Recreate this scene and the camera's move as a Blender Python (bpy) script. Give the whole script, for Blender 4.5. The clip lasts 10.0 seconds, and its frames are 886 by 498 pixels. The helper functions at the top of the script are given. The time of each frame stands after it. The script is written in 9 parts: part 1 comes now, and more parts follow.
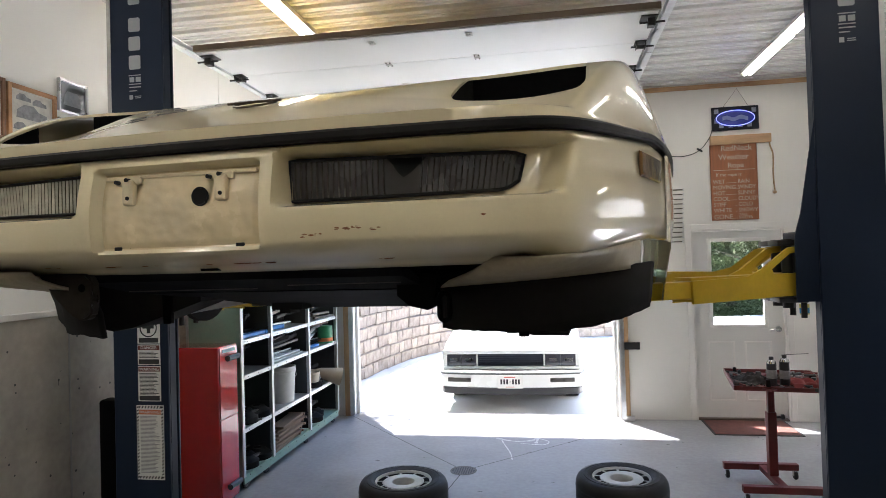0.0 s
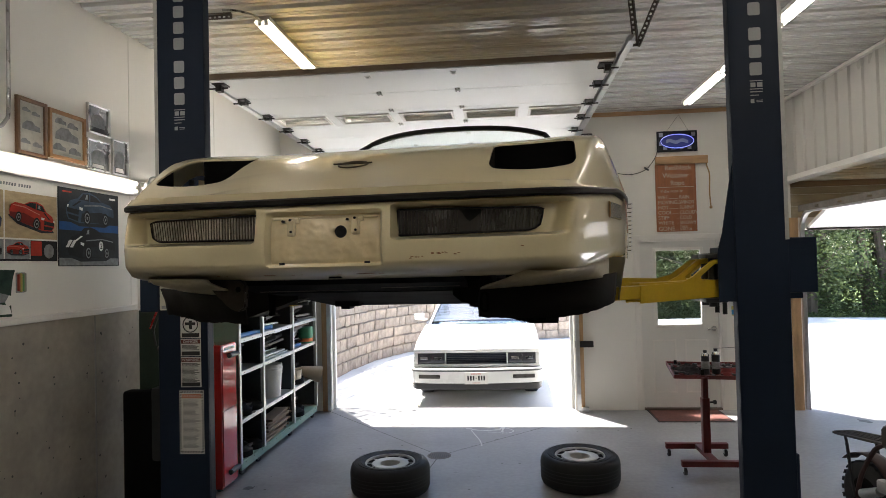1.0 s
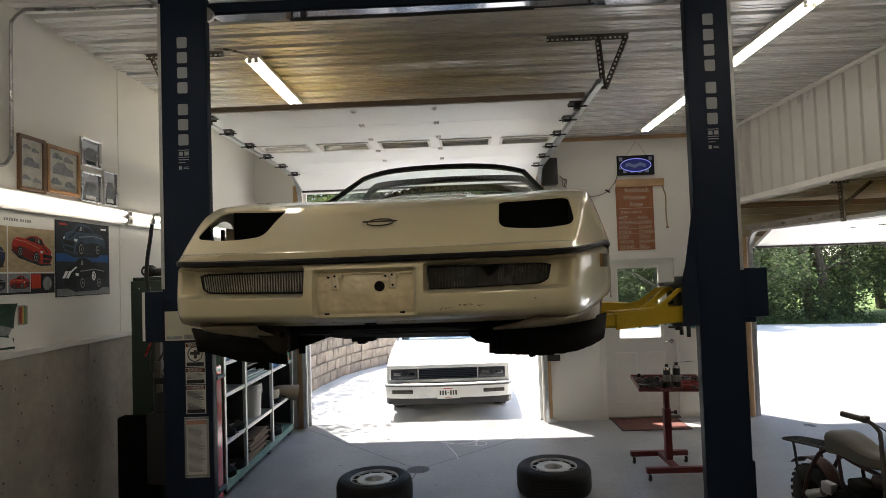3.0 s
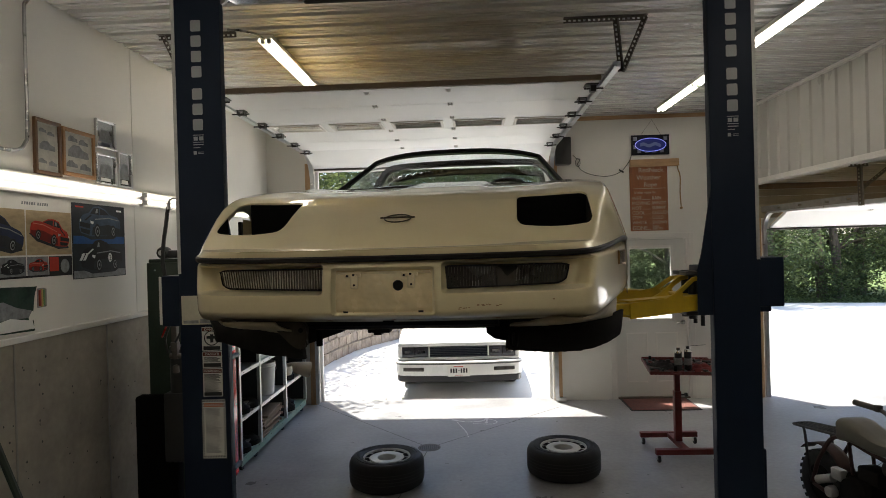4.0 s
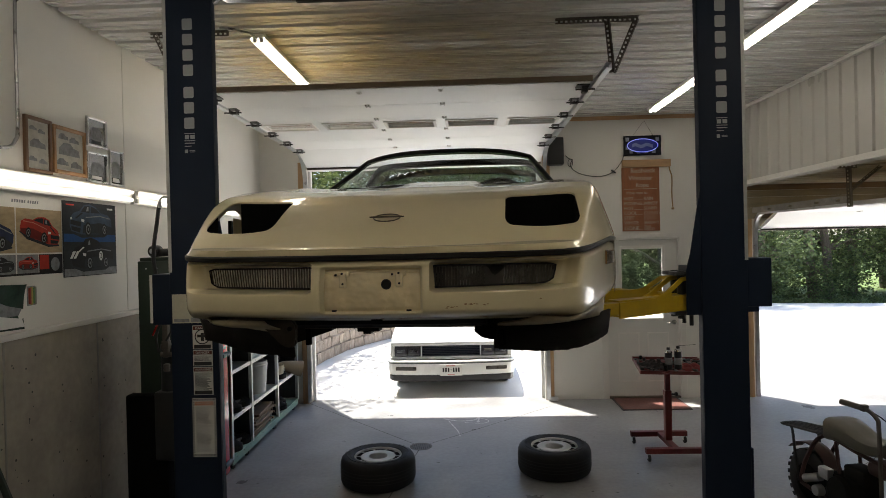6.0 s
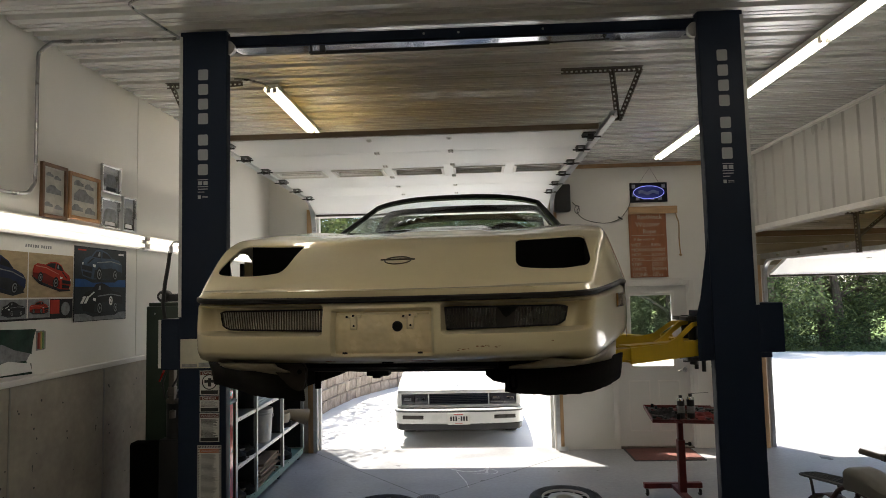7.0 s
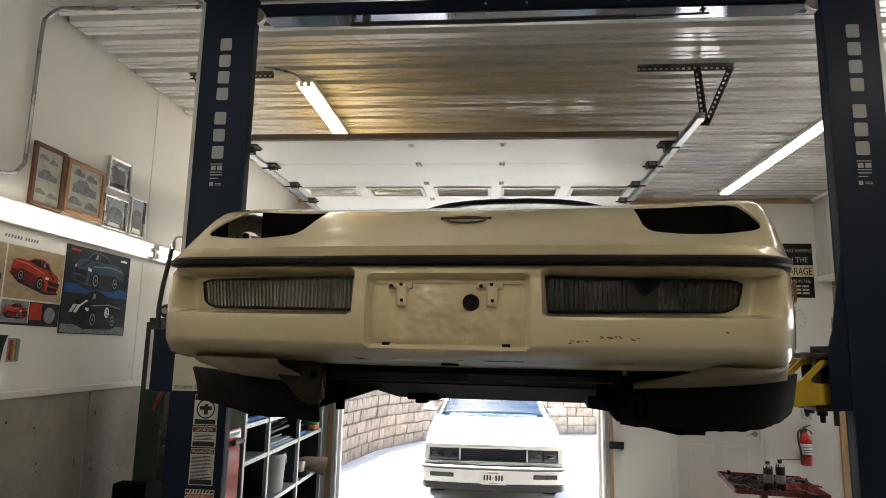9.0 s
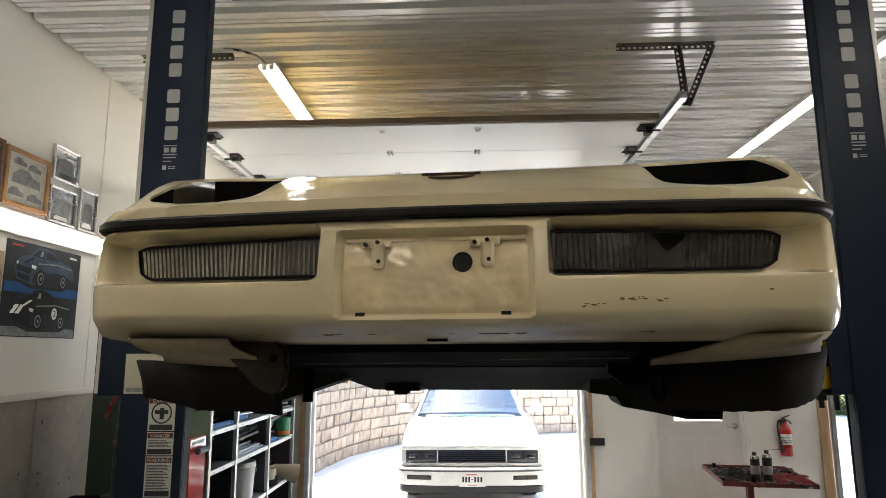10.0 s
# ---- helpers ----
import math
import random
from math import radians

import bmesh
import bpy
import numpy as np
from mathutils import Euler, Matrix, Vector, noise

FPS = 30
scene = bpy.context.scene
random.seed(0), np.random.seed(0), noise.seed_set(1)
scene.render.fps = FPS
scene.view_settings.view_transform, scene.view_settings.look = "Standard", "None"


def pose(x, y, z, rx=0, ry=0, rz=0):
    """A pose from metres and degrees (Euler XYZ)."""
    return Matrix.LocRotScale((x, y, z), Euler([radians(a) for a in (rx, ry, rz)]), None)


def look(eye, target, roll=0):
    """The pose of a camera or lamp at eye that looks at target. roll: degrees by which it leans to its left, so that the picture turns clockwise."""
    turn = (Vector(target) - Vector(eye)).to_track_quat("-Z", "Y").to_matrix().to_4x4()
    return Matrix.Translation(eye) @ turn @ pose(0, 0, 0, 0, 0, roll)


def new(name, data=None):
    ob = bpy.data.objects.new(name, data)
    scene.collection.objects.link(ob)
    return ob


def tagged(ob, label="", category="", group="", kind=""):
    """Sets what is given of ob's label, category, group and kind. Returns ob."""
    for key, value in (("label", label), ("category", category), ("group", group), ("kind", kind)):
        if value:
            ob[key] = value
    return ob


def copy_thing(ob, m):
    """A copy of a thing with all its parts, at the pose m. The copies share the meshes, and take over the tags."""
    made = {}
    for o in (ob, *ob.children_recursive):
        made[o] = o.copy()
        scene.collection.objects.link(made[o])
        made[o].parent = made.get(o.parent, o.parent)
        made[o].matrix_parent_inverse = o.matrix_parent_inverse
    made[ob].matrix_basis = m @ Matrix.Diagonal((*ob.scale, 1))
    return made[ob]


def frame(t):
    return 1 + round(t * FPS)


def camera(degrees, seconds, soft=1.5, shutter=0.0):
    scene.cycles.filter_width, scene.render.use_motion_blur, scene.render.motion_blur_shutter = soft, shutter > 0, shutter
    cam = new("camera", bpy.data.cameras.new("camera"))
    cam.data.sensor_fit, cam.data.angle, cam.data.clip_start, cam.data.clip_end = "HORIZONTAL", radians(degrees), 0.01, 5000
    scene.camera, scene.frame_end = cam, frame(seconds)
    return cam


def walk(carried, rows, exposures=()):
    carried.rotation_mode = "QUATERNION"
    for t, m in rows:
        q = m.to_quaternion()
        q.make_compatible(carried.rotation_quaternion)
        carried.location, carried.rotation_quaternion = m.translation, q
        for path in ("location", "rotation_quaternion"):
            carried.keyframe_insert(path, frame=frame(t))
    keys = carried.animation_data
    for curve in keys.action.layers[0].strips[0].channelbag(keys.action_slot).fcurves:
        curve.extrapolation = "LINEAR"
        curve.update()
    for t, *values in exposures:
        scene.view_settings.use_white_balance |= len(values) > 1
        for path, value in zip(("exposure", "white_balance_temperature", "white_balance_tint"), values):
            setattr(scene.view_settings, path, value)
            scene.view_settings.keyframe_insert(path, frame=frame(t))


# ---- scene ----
cam = camera(70.5, 10.0, 0.85)
METRES, EYE, TILT, LEAN, TURN = 3.25, 1.68, 0.0, 0.0, 9.4
PATH = [
    (0, (0.812, 0.662, 1.822), (0.471, 2.632, 1.860), -1.66),
    (0.2, (0.724, 0.567, 1.824), (0.447, 2.548, 1.849), -2.49),
    (0.5, (0.706, 0.319, 1.805), (0.581, 2.315, 1.814), -3.05),
    (0.7, (0.638, 0.239, 1.828), (0.563, 2.237, 1.781), -3.10),
    (1, (0.667, 0.009, 1.848), (0.476, 1.999, 1.896), -1.42),
    (1.2, (0.657, -0.031, 1.866), (0.431, 1.938, 2.131), -0.40),
    (1.5, (0.686, -0.140, 1.875), (0.446, 1.809, 2.251), -0.68),
    (1.7, (0.621, -0.136, 1.882), (0.512, 1.824, 2.265), 0.27),
    (2, (0.593, -0.245, 1.879), (0.543, 1.718, 2.258), -0.16),
    (2.2, (0.524, -0.231, 1.875), (0.505, 1.739, 2.217), -0.66),
    (2.5, (0.506, -0.292, 1.905), (0.482, 1.695, 2.129), -1.64),
    (4, (0.471, -0.293, 2.056), (0.384, 1.705, 2.045), -1.55),
    (4.5, (0.480, -0.312, 2.059), (0.410, 1.687, 2.054), -1.47),
    (5, (0.487, -0.304, 2.058), (0.418, 1.695, 2.064), -1.37),
    (6.5, (0.490, -0.310, 2.051), (0.422, 1.689, 2.031), -1.32),
    (7, (0.475, -0.314, 2.038), (0.390, 1.679, 2.177), -1.31),
    (7.5, (0.434, -0.283, 1.997), (0.333, 1.706, 2.182), -0.49),
    (7.7, (0.399, -0.197, 1.966), (0.311, 1.790, 2.172), -0.29),
    (8, (0.429, -0.102, 1.927), (0.299, 1.865, 2.268), -0.44),
    (8.2, (0.413, 0.028, 1.923), (0.222, 1.978, 2.324), 0.35),
    (8.5, (0.405, 0.175, 1.887), (0.147, 2.124, 2.256), 1.15),
    (8.7, (0.337, 0.281, 1.872), (0.113, 2.245, 2.173), 2.18),
    (9, (0.298, 0.397, 1.849), (0.126, 2.364, 2.165), 1.20),
    (9.5, (0.271, 0.554, 1.801), (0.171, 2.520, 2.156), -0.30),
    (10, (0.258, 0.616, 1.796), (0.177, 2.587, 2.124), -0.28),
]
walk(cam, [(t, look(eye, target, roll)) for t, eye, target, roll in PATH], exposures=[(0.0, 2.52, 5900, 13), (0.5, 2.15, 6000, 12), (1.0, 1.94, 6300, 12), (1.6, 1.66, 6450, 10), (2.6, 1.57, 6450, 10), (4.0, 1.35, 6500, 10), (7.5, 1.37, 6550, 10), (8.0, 1.41, 6550, 10), (8.5, 1.74, 6500, 10), (9.3, 2.16, 6400, 10), (10.0, 2.32, 6350, 10)])

# ---- world ----
world = bpy.data.worlds.new("world")
scene.world = world
world.use_nodes = True
SUN_DIR = Vector((0.50, -0.72, -2.35)).normalized()      # way the sunlight travels
sun_el = math.asin(-SUN_DIR.z)
sky = world.node_tree.nodes.new("ShaderNodeTexSky")
sky.sky_type = "NISHITA"
sky.sun_disc = False
sky.sun_elevation = sun_el
sky.sun_rotation = math.atan2(-SUN_DIR.x, -SUN_DIR.y)
world.node_tree.links.new(sky.outputs[0], world.node_tree.nodes["Background"].inputs[0])
world.node_tree.nodes["Background"].inputs[1].default_value = 0.15
sun = bpy.data.lights.new("sun", "SUN")
sun.energy, sun.angle, sun.color = 5.0, radians(0.6), (1.0, 0.95, 0.87)
new("sun", sun).matrix_world = look((0, 30, 40), Vector((0, 30, 40)) + SUN_DIR)


# ---- helpers of this scene ----
from mathutils import noise

def nodes_of(m):
    return m.node_tree.nodes, m.node_tree.links


def mat(name, col, rough=0.5, metal=0.0, var=0.12, scale=6.0, fine=60.0, bump=0.1, stain=None, amount=0.0, coat=0.0, rvar=0.1, stretch=(1, 1, 1), rand=0.0, spec=0.5):
    """A painted, worn surface: colour varied at two scales, an optional stain colour, fine relief."""
    m = bpy.data.materials.new(name)
    m.use_nodes = True
    nd, ln = nodes_of(m)
    b = nd["Principled BSDF"]
    tc = nd.new("ShaderNodeTexCoord")
    mp = nd.new("ShaderNodeMapping")
    mp.inputs["Scale"].default_value = stretch
    ln.new(tc.outputs["Object"], mp.inputs[0])
    n1 = nd.new("ShaderNodeTexNoise")
    n1.inputs["Scale"].default_value, n1.inputs["Detail"].default_value = scale, 6
    n2 = nd.new("ShaderNodeTexNoise")
    n2.inputs["Scale"].default_value, n2.inputs["Detail"].default_value = fine, 4
    for n in (n1, n2):
        ln.new(mp.outputs[0], n.inputs["Vector"])
    add = nd.new("ShaderNodeMath")
    add.operation = "MULTIPLY_ADD"
    add.inputs[1].default_value = 0.4
    ln.new(n2.outputs["Fac"], add.inputs[0])
    ln.new(n1.outputs["Fac"], add.inputs[2])
    mr = nd.new("ShaderNodeMapRange")
    mr.inputs["From Min"].default_value, mr.inputs["From Max"].default_value = 0.4, 1.0
    mr.inputs["To Min"].default_value, mr.inputs["To Max"].default_value = 1 - var, 1 + var
    ln.new(add.outputs[0], mr.inputs["Value"])
    val = mr.outputs[0]
    if rand:
        oi = nd.new("ShaderNodeObjectInfo")
        rr = nd.new("ShaderNodeMapRange")
        rr.inputs["To Min"].default_value, rr.inputs["To Max"].default_value = 1 - rand, 1 + rand
        ln.new(oi.outputs["Random"], rr.inputs["Value"])
        mm = nd.new("ShaderNodeMath")
        mm.operation = "MULTIPLY"
        ln.new(val, mm.inputs[0])
        ln.new(rr.outputs[0], mm.inputs[1])
        val = mm.outputs[0]
    mx = nd.new("ShaderNodeMix")
    mx.data_type, mx.blend_type = "RGBA", "MULTIPLY"
    mx.inputs["Factor"].default_value = 1.0
    mx.inputs["A"].default_value = (*col, 1)
    ln.new(val, mx.inputs["B"])
    out = mx.outputs["Result"]
    if stain:
        n3 = nd.new("ShaderNodeTexNoise")
        n3.inputs["Scale"].default_value, n3.inputs["Detail"].default_value, n3.inputs["Roughness"].default_value = scale * 0.45, 9, 0.65
        ln.new(mp.outputs[0], n3.inputs["Vector"])
        rp = nd.new("ShaderNodeMapRange")
        rp.inputs["From Min"].default_value, rp.inputs["From Max"].default_value = 0.5, 0.72
        rp.inputs["To Max"].default_value = amount
        ln.new(n3.outputs["Fac"], rp.inputs["Value"])
        m2 = nd.new("ShaderNodeMix")
        m2.data_type = "RGBA"
        m2.inputs["B"].default_value = (*stain, 1)
        ln.new(rp.outputs[0], m2.inputs["Factor"])
        ln.new(out, m2.inputs["A"])
        out = m2.outputs["Result"]
    ln.new(out, b.inputs["Base Color"])
    rg = nd.new("ShaderNodeMapRange")
    rg.inputs["From Min"].default_value, rg.inputs["From Max"].default_value = 0.3, 0.7
    rg.inputs["To Min"].default_value, rg.inputs["To Max"].default_value = max(0.02, rough - rvar), min(1, rough + rvar)
    ln.new(n1.outputs["Fac"], rg.inputs["Value"])
    ln.new(rg.outputs[0], b.inputs["Roughness"])
    b.inputs["Metallic"].default_value = metal
    b.inputs["Coat Weight"].default_value = coat
    b.inputs["Coat Roughness"].default_value = 0.06
    b.inputs["Specular IOR Level"].default_value = spec
    if bump:
        bp = nd.new("ShaderNodeBump")
        bp.inputs["Strength"].default_value, bp.inputs["Distance"].default_value = bump, 0.004
        ln.new(add.outputs[0], bp.inputs["Height"])
        ln.new(bp.outputs[0], b.inputs["Normal"])
    return m


def glow(name, col, strength):
    m = bpy.data.materials.new(name)
    m.use_nodes = True
    b = m.node_tree.nodes["Principled BSDF"]
    b.inputs["Base Color"].default_value = (0.9, 0.9, 0.9, 1)
    b.inputs["Emission Color"].default_value = (*col, 1)
    b.inputs["Emission Strength"].default_value = strength
    return m


def glass(name, col=(1, 1, 1), rough=0.0, ior=1.45):
    m = bpy.data.materials.new(name)
    m.use_nodes = True
    nd, ln = nodes_of(m)
    b = nd["Principled BSDF"]
    b.inputs["Base Color"].default_value = (*col, 1)
    b.inputs["Transmission Weight"].default_value = 1
    b.inputs["Roughness"].default_value = rough
    b.inputs["IOR"].default_value = ior
    return m


def box(bm, c, s, bev=0.0, rot=None):
    """A box with centre c and sizes s, its edges rounded by bev."""
    r = bmesh.ops.create_cube(bm, size=1.0)
    vs = r["verts"]
    bmesh.ops.scale(bm, vec=s, verts=vs)
    if bev:
        es = list({e for v in vs for e in v.link_edges})
        q = bmesh.ops.bevel(bm, geom=es, offset=bev, segments=2, profile=0.5, affect="EDGES")
        vs = list({v for f in q["faces"] for v in f.verts} | {v for v in vs if v.is_valid})
        vs = [v for v in vs if v.is_valid]
    if rot is not None:
        bmesh.ops.rotate(bm, cent=(0, 0, 0), matrix=rot, verts=vs)
    bmesh.ops.translate(bm, vec=c, verts=vs)
    return vs


def bx(bm, x0, x1, y0, y1, z0, z1, bev=0.0):
    return box(bm, ((x0 + x1) / 2, (y0 + y1) / 2, (z0 + z1) / 2), (abs(x1 - x0), abs(y1 - y0), abs(z1 - z0)), bev)


def cyl(bm, a, b, r0, r1=None, n=20, caps=True):
    """A round bar or cone from a to b."""
    a, b = Vector(a), Vector(b)
    r1 = r0 if r1 is None else r1
    q = (b - a).to_track_quat("Z", "Y").to_matrix()
    rings = []
    for p, r in ((a, r0), (b, r1)):
        rings.append([bm.verts.new(p + q @ Vector((r * math.cos(t), r * math.sin(t), 0))) for t in (2 * math.pi * k / n for k in range(n))])
    for k in range(n):
        bm.faces.new((rings[0][k], rings[0][(k + 1) % n], rings[1][(k + 1) % n], rings[1][k]))
    if caps:
        bm.faces.new(rings[0][::-1])
        bm.faces.new(rings[1])


def tube(bm, pts, r, n=10, closed=False):
    """A round tube of radius r along points."""
    pts = [Vector(p) for p in pts]
    rings, m = [], len(pts)
    up = Vector((0.13, 0.21, 0.97))
    for i, p in enumerate(pts):
        d = (pts[min(i + 1, m - 1)] - pts[max(i - 1, 0)]).normalized()
        s = d.cross(up)
        s = s.normalized() if s.length > 0.05 else d.orthogonal().normalized()
        t = s.cross(d).normalized()
        rings.append([bm.verts.new(p + r * (math.cos(w) * s + math.sin(w) * t)) for w in (2 * math.pi * k / n for k in range(n))])
    for a, b in zip(rings, rings[1:]):
        for k in range(n):
            bm.faces.new((a[k], a[(k + 1) % n], b[(k + 1) % n], b[k]))
    bm.faces.new(rings[0][::-1])
    bm.faces.new(rings[-1])


def bend(pts, steps=8):
    """Points of a smooth curve through pts."""
    p = [Vector(q) for q in pts]
    p = [2 * p[0] - p[1]] + p + [2 * p[-1] - p[-2]]
    out = []
    for i in range(1, len(p) - 2):
        for k in range(steps):
            t = k / steps
            out.append(0.5 * (2 * p[i] + (p[i + 1] - p[i - 1]) * t + (2 * p[i - 1] - 5 * p[i] + 4 * p[i + 1] - p[i + 2]) * t * t + (3 * p[i] - p[i - 1] - 3 * p[i + 1] + p[i + 2]) * t ** 3))
    return out + [p[-2]]


def prism(bm, outline, axis, a, b):
    """A flat outline pushed from a to b along an axis (0, 1, 2)."""
    def at(u, v, w):
        return {0: (w, u, v), 1: (u, w, v), 2: (u, v, w)}[axis]
    lo = [bm.verts.new(at(u, v, a)) for u, v in outline]
    hi = [bm.verts.new(at(u, v, b)) for u, v in outline]
    n = len(lo)
    for k in range(n):
        bm.faces.new((lo[k], lo[(k + 1) % n], hi[(k + 1) % n], hi[k]))
    bm.faces.new(lo[::-1])
    bm.faces.new(hi)


def lathe(bm, prof, n=32, axis=2, at=(0, 0, 0), caps=False):
    """Turns a profile of (radius, height) round an axis."""
    rings = []
    for r, h in prof:
        ring = []
        for k in range(n):
            t = 2 * math.pi * k / n
            c, s = r * math.cos(t), r * math.sin(t)
            v = {2: (c, s, h), 1: (c, h, s), 0: (h, c, s)}[axis]
            ring.append(bm.verts.new(Vector(v) + Vector(at)))
        rings.append(ring)
    for a, b in zip(rings, rings[1:]):
        for k in range(n):
            bm.faces.new((a[k], a[(k + 1) % n], b[(k + 1) % n], b[k]))
    for ring in (rings[0], rings[-1]) if caps else ():
        if (ring[0].co - ring[n // 2].co).length > 1e-4:
            bm.faces.new(ring)


def sheet(bm, f, us, vs, keep=None):
    """A grid of points f(u, v)."""
    g = [[bm.verts.new(f(u, v)) for v in vs] for u in us]
    for i in range(len(us) - 1):
        for j in range(len(vs) - 1):
            if keep is None or keep((us[i] + us[i + 1]) / 2, (vs[j] + vs[j + 1]) / 2):
                bm.faces.new((g[i][j], g[i + 1][j], g[i + 1][j + 1], g[i][j + 1]))
    return g


def mesh_of(name, bm, material, smooth=False):
    bmesh.ops.recalc_face_normals(bm, faces=bm.faces)
    me = bpy.data.meshes.new(name)
    bm.to_mesh(me)
    bm.free()
    for m in material if isinstance(material, (list, tuple)) else [material]:
        me.materials.append(m)
    if smooth:
        for p in me.polygons:
            p.use_smooth = True
        me.set_sharp_from_angle(angle=radians(38))
    return me


def part(name, bm, material, parent, label="", smooth=False):
    ob = new(name, mesh_of(name, bm, material, smooth))
    ob.parent = parent
    return tagged(ob, label)


def solid(name, bm, material, label, category, kind="", group="", smooth=False):
    return tagged(new(name, mesh_of(name, bm, material, smooth)), label, category, group, kind)


def thing(name, at, label, category, group="", rz=0.0, kind=""):
    ob = new(name)
    ob.matrix_basis = pose(*at, 0, 0, rz)
    ob.empty_display_size = 0.1
    return tagged(ob, label, category, group, kind)


def lettering(name, text, size, m, material, parent=None, align="CENTER", depth=0.0008, squeeze=1.0):
    """Raised letters of the built-in font, as a mesh. They read along local x, and stand up along local y."""
    cu = bpy.data.curves.new(name, "FONT")
    cu.body, cu.size, cu.align_x, cu.extrude = text, size, align, depth
    tmp = bpy.data.objects.new(name, cu)
    scene.collection.objects.link(tmp)
    me = bpy.data.meshes.new_from_object(tmp.evaluated_get(bpy.context.evaluated_depsgraph_get()))
    bpy.data.objects.remove(tmp)
    bpy.data.curves.remove(cu)
    me.materials.clear()
    me.materials.append(material)
    ob = new(name, me)
    ob.parent = parent
    ob.matrix_basis = m @ Matrix.Diagonal((squeeze, 1, 1, 1))
    return ob


# ---- materials ----
M_WALL = mat("wall_paint", (0.76, 0.745, 0.70), 0.55, var=0.05, scale=1.2, fine=220, bump=0.05, stain=(0.5, 0.48, 0.43), amount=0.12)
M_CONC_WALL = mat("stem_wall", (0.385, 0.35, 0.295), 0.85, var=0.26, scale=3.0, fine=22, bump=0.5, stain=(0.25, 0.23, 0.20), amount=0.5)
M_TRIM = mat("white_trim", (0.74, 0.72, 0.68), 0.5, var=0.06, scale=4)
M_FLOOR = mat("concrete_floor", (0.305, 0.304, 0.305), 0.42, var=0.34, scale=1.6, fine=24, bump=0.10, stain=(0.17, 0.162, 0.15), amount=0.55, rvar=0.16)
M_JOINT = mat("dirty_joint", (0.10, 0.095, 0.09), 0.9)
M_DRIVE = mat("driveway", (0.79, 0.77, 0.73), 0.85, var=0.12, scale=0.8, fine=50, bump=0.2, stain=(0.42, 0.4, 0.37), amount=0.3)
M_GRASS = mat("grass", (0.11, 0.17, 0.035), 0.9, var=0.5, scale=3, fine=40, bump=0.8, stain=(0.2, 0.18, 0.07), amount=0.5)
M_CEIL = mat("ceiling_steel", (0.72, 0.72, 0.70), 0.24, var=0.05, scale=1.5, fine=40, bump=0.002, rvar=0.04, coat=0.8)
M_CEIL.node_tree.nodes["Principled BSDF"].inputs["Coat Roughness"].default_value = 0.16
# white steel; base lowered to stand for the weaker light on it
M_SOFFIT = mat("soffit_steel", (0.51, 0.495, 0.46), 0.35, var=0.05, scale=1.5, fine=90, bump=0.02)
# beige tint puts the side bay's dim warm light into the colour
M_LOWCEIL = mat("low_ceiling_steel", (0.62, 0.57, 0.46), 0.35, var=0.12, scale=2.0, fine=40, bump=0.06)
M_DOORW = mat("garage_door_white", (0.90, 0.90, 0.88), 0.4, var=0.04, scale=2, fine=120, bump=0.03)
M_WOOD = mat("raw_pine", (0.50, 0.32, 0.17), 0.65, var=0.3, scale=3, fine=30, bump=0.15, stretch=(8, 8, 1))
M_OLDWOOD = mat("old_dark_pine", (0.24, 0.165, 0.10), 0.7, var=0.3, scale=3, fine=30, bump=0.15, stretch=(1, 8, 8))
M_HEADER = mat("weathered_board", (0.33, 0.285, 0.20), 0.75, var=0.25, scale=2.5, fine=30, bump=0.12, stretch=(1, 6, 6))
M_WOODX = mat("raw_pine_along", (0.47, 0.30, 0.16), 0.65, var=0.3, scale=3, fine=30, bump=0.15, stretch=(1, 8, 8))
M_GALV = mat("galvanised", (0.62, 0.63, 0.64), 0.36, 1.0, var=0.15, scale=14, fine=80, bump=0.05)
M_DARKMET = mat("dark_angle_iron", (0.13, 0.115, 0.10), 0.5, 0.7, var=0.25, scale=12)
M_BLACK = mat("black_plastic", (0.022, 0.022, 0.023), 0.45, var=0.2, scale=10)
M_RUBBER = mat("black_rubber", (0.028, 0.028, 0.03), 0.75, var=0.25, scale=12, fine=120, bump=0.2, stain=(0.09, 0.085, 0.08), amount=0.3)
M_NAVY = mat("navy_powder_coat", (0.007, 0.015, 0.035), 0.48, var=0.15, scale=3, fine=140, bump=0.05, spec=0.26)
M_LETTER = mat("grey_decal", (0.36, 0.37, 0.38), 0.5, var=0.06, scale=20)
M_TAN = mat("tan_car_paint", (0.72, 0.625, 0.39), 0.34, spec=0.45, var=0.045, scale=3.5, fine=180, bump=0.004, coat=1.0, rvar=0.05, stain=(0.58, 0.49, 0.30), amount=0.22)
M_TANX = mat("scuffed_tan_paint", (0.73, 0.615, 0.39), 0.36, var=0.05, scale=9, fine=150, bump=0.05, coat=0.5, stain=(0.66, 0.60, 0.47), amount=0.4)
# grimy tan; base also darkened for the shade under the nose
M_TANLOW = mat("grimy_shaded_tan_paint", (0.34, 0.285, 0.185), 0.5, var=0.2, scale=6, fine=90, bump=0.06, stain=(0.12, 0.10, 0.072), amount=0.85)
M_CARBLK = mat("black_trim_rubber", (0.011, 0.0105, 0.010), 0.45, var=0.2, scale=8, spec=0.18)
M_UNDER = mat("dirty_underbody", (0.013, 0.012, 0.011), 0.8, var=0.4, scale=7, fine=50, bump=0.3, stain=(0.04, 0.034, 0.028), amount=0.5, spec=0.12)
M_CRINKLE = mat("crinkled_tan_paint", (0.75, 0.615, 0.37), 0.22, var=0.10, scale=16, fine=60, bump=0.3, coat=1.0, stain=(0.60, 0.53, 0.36), amount=0.6)
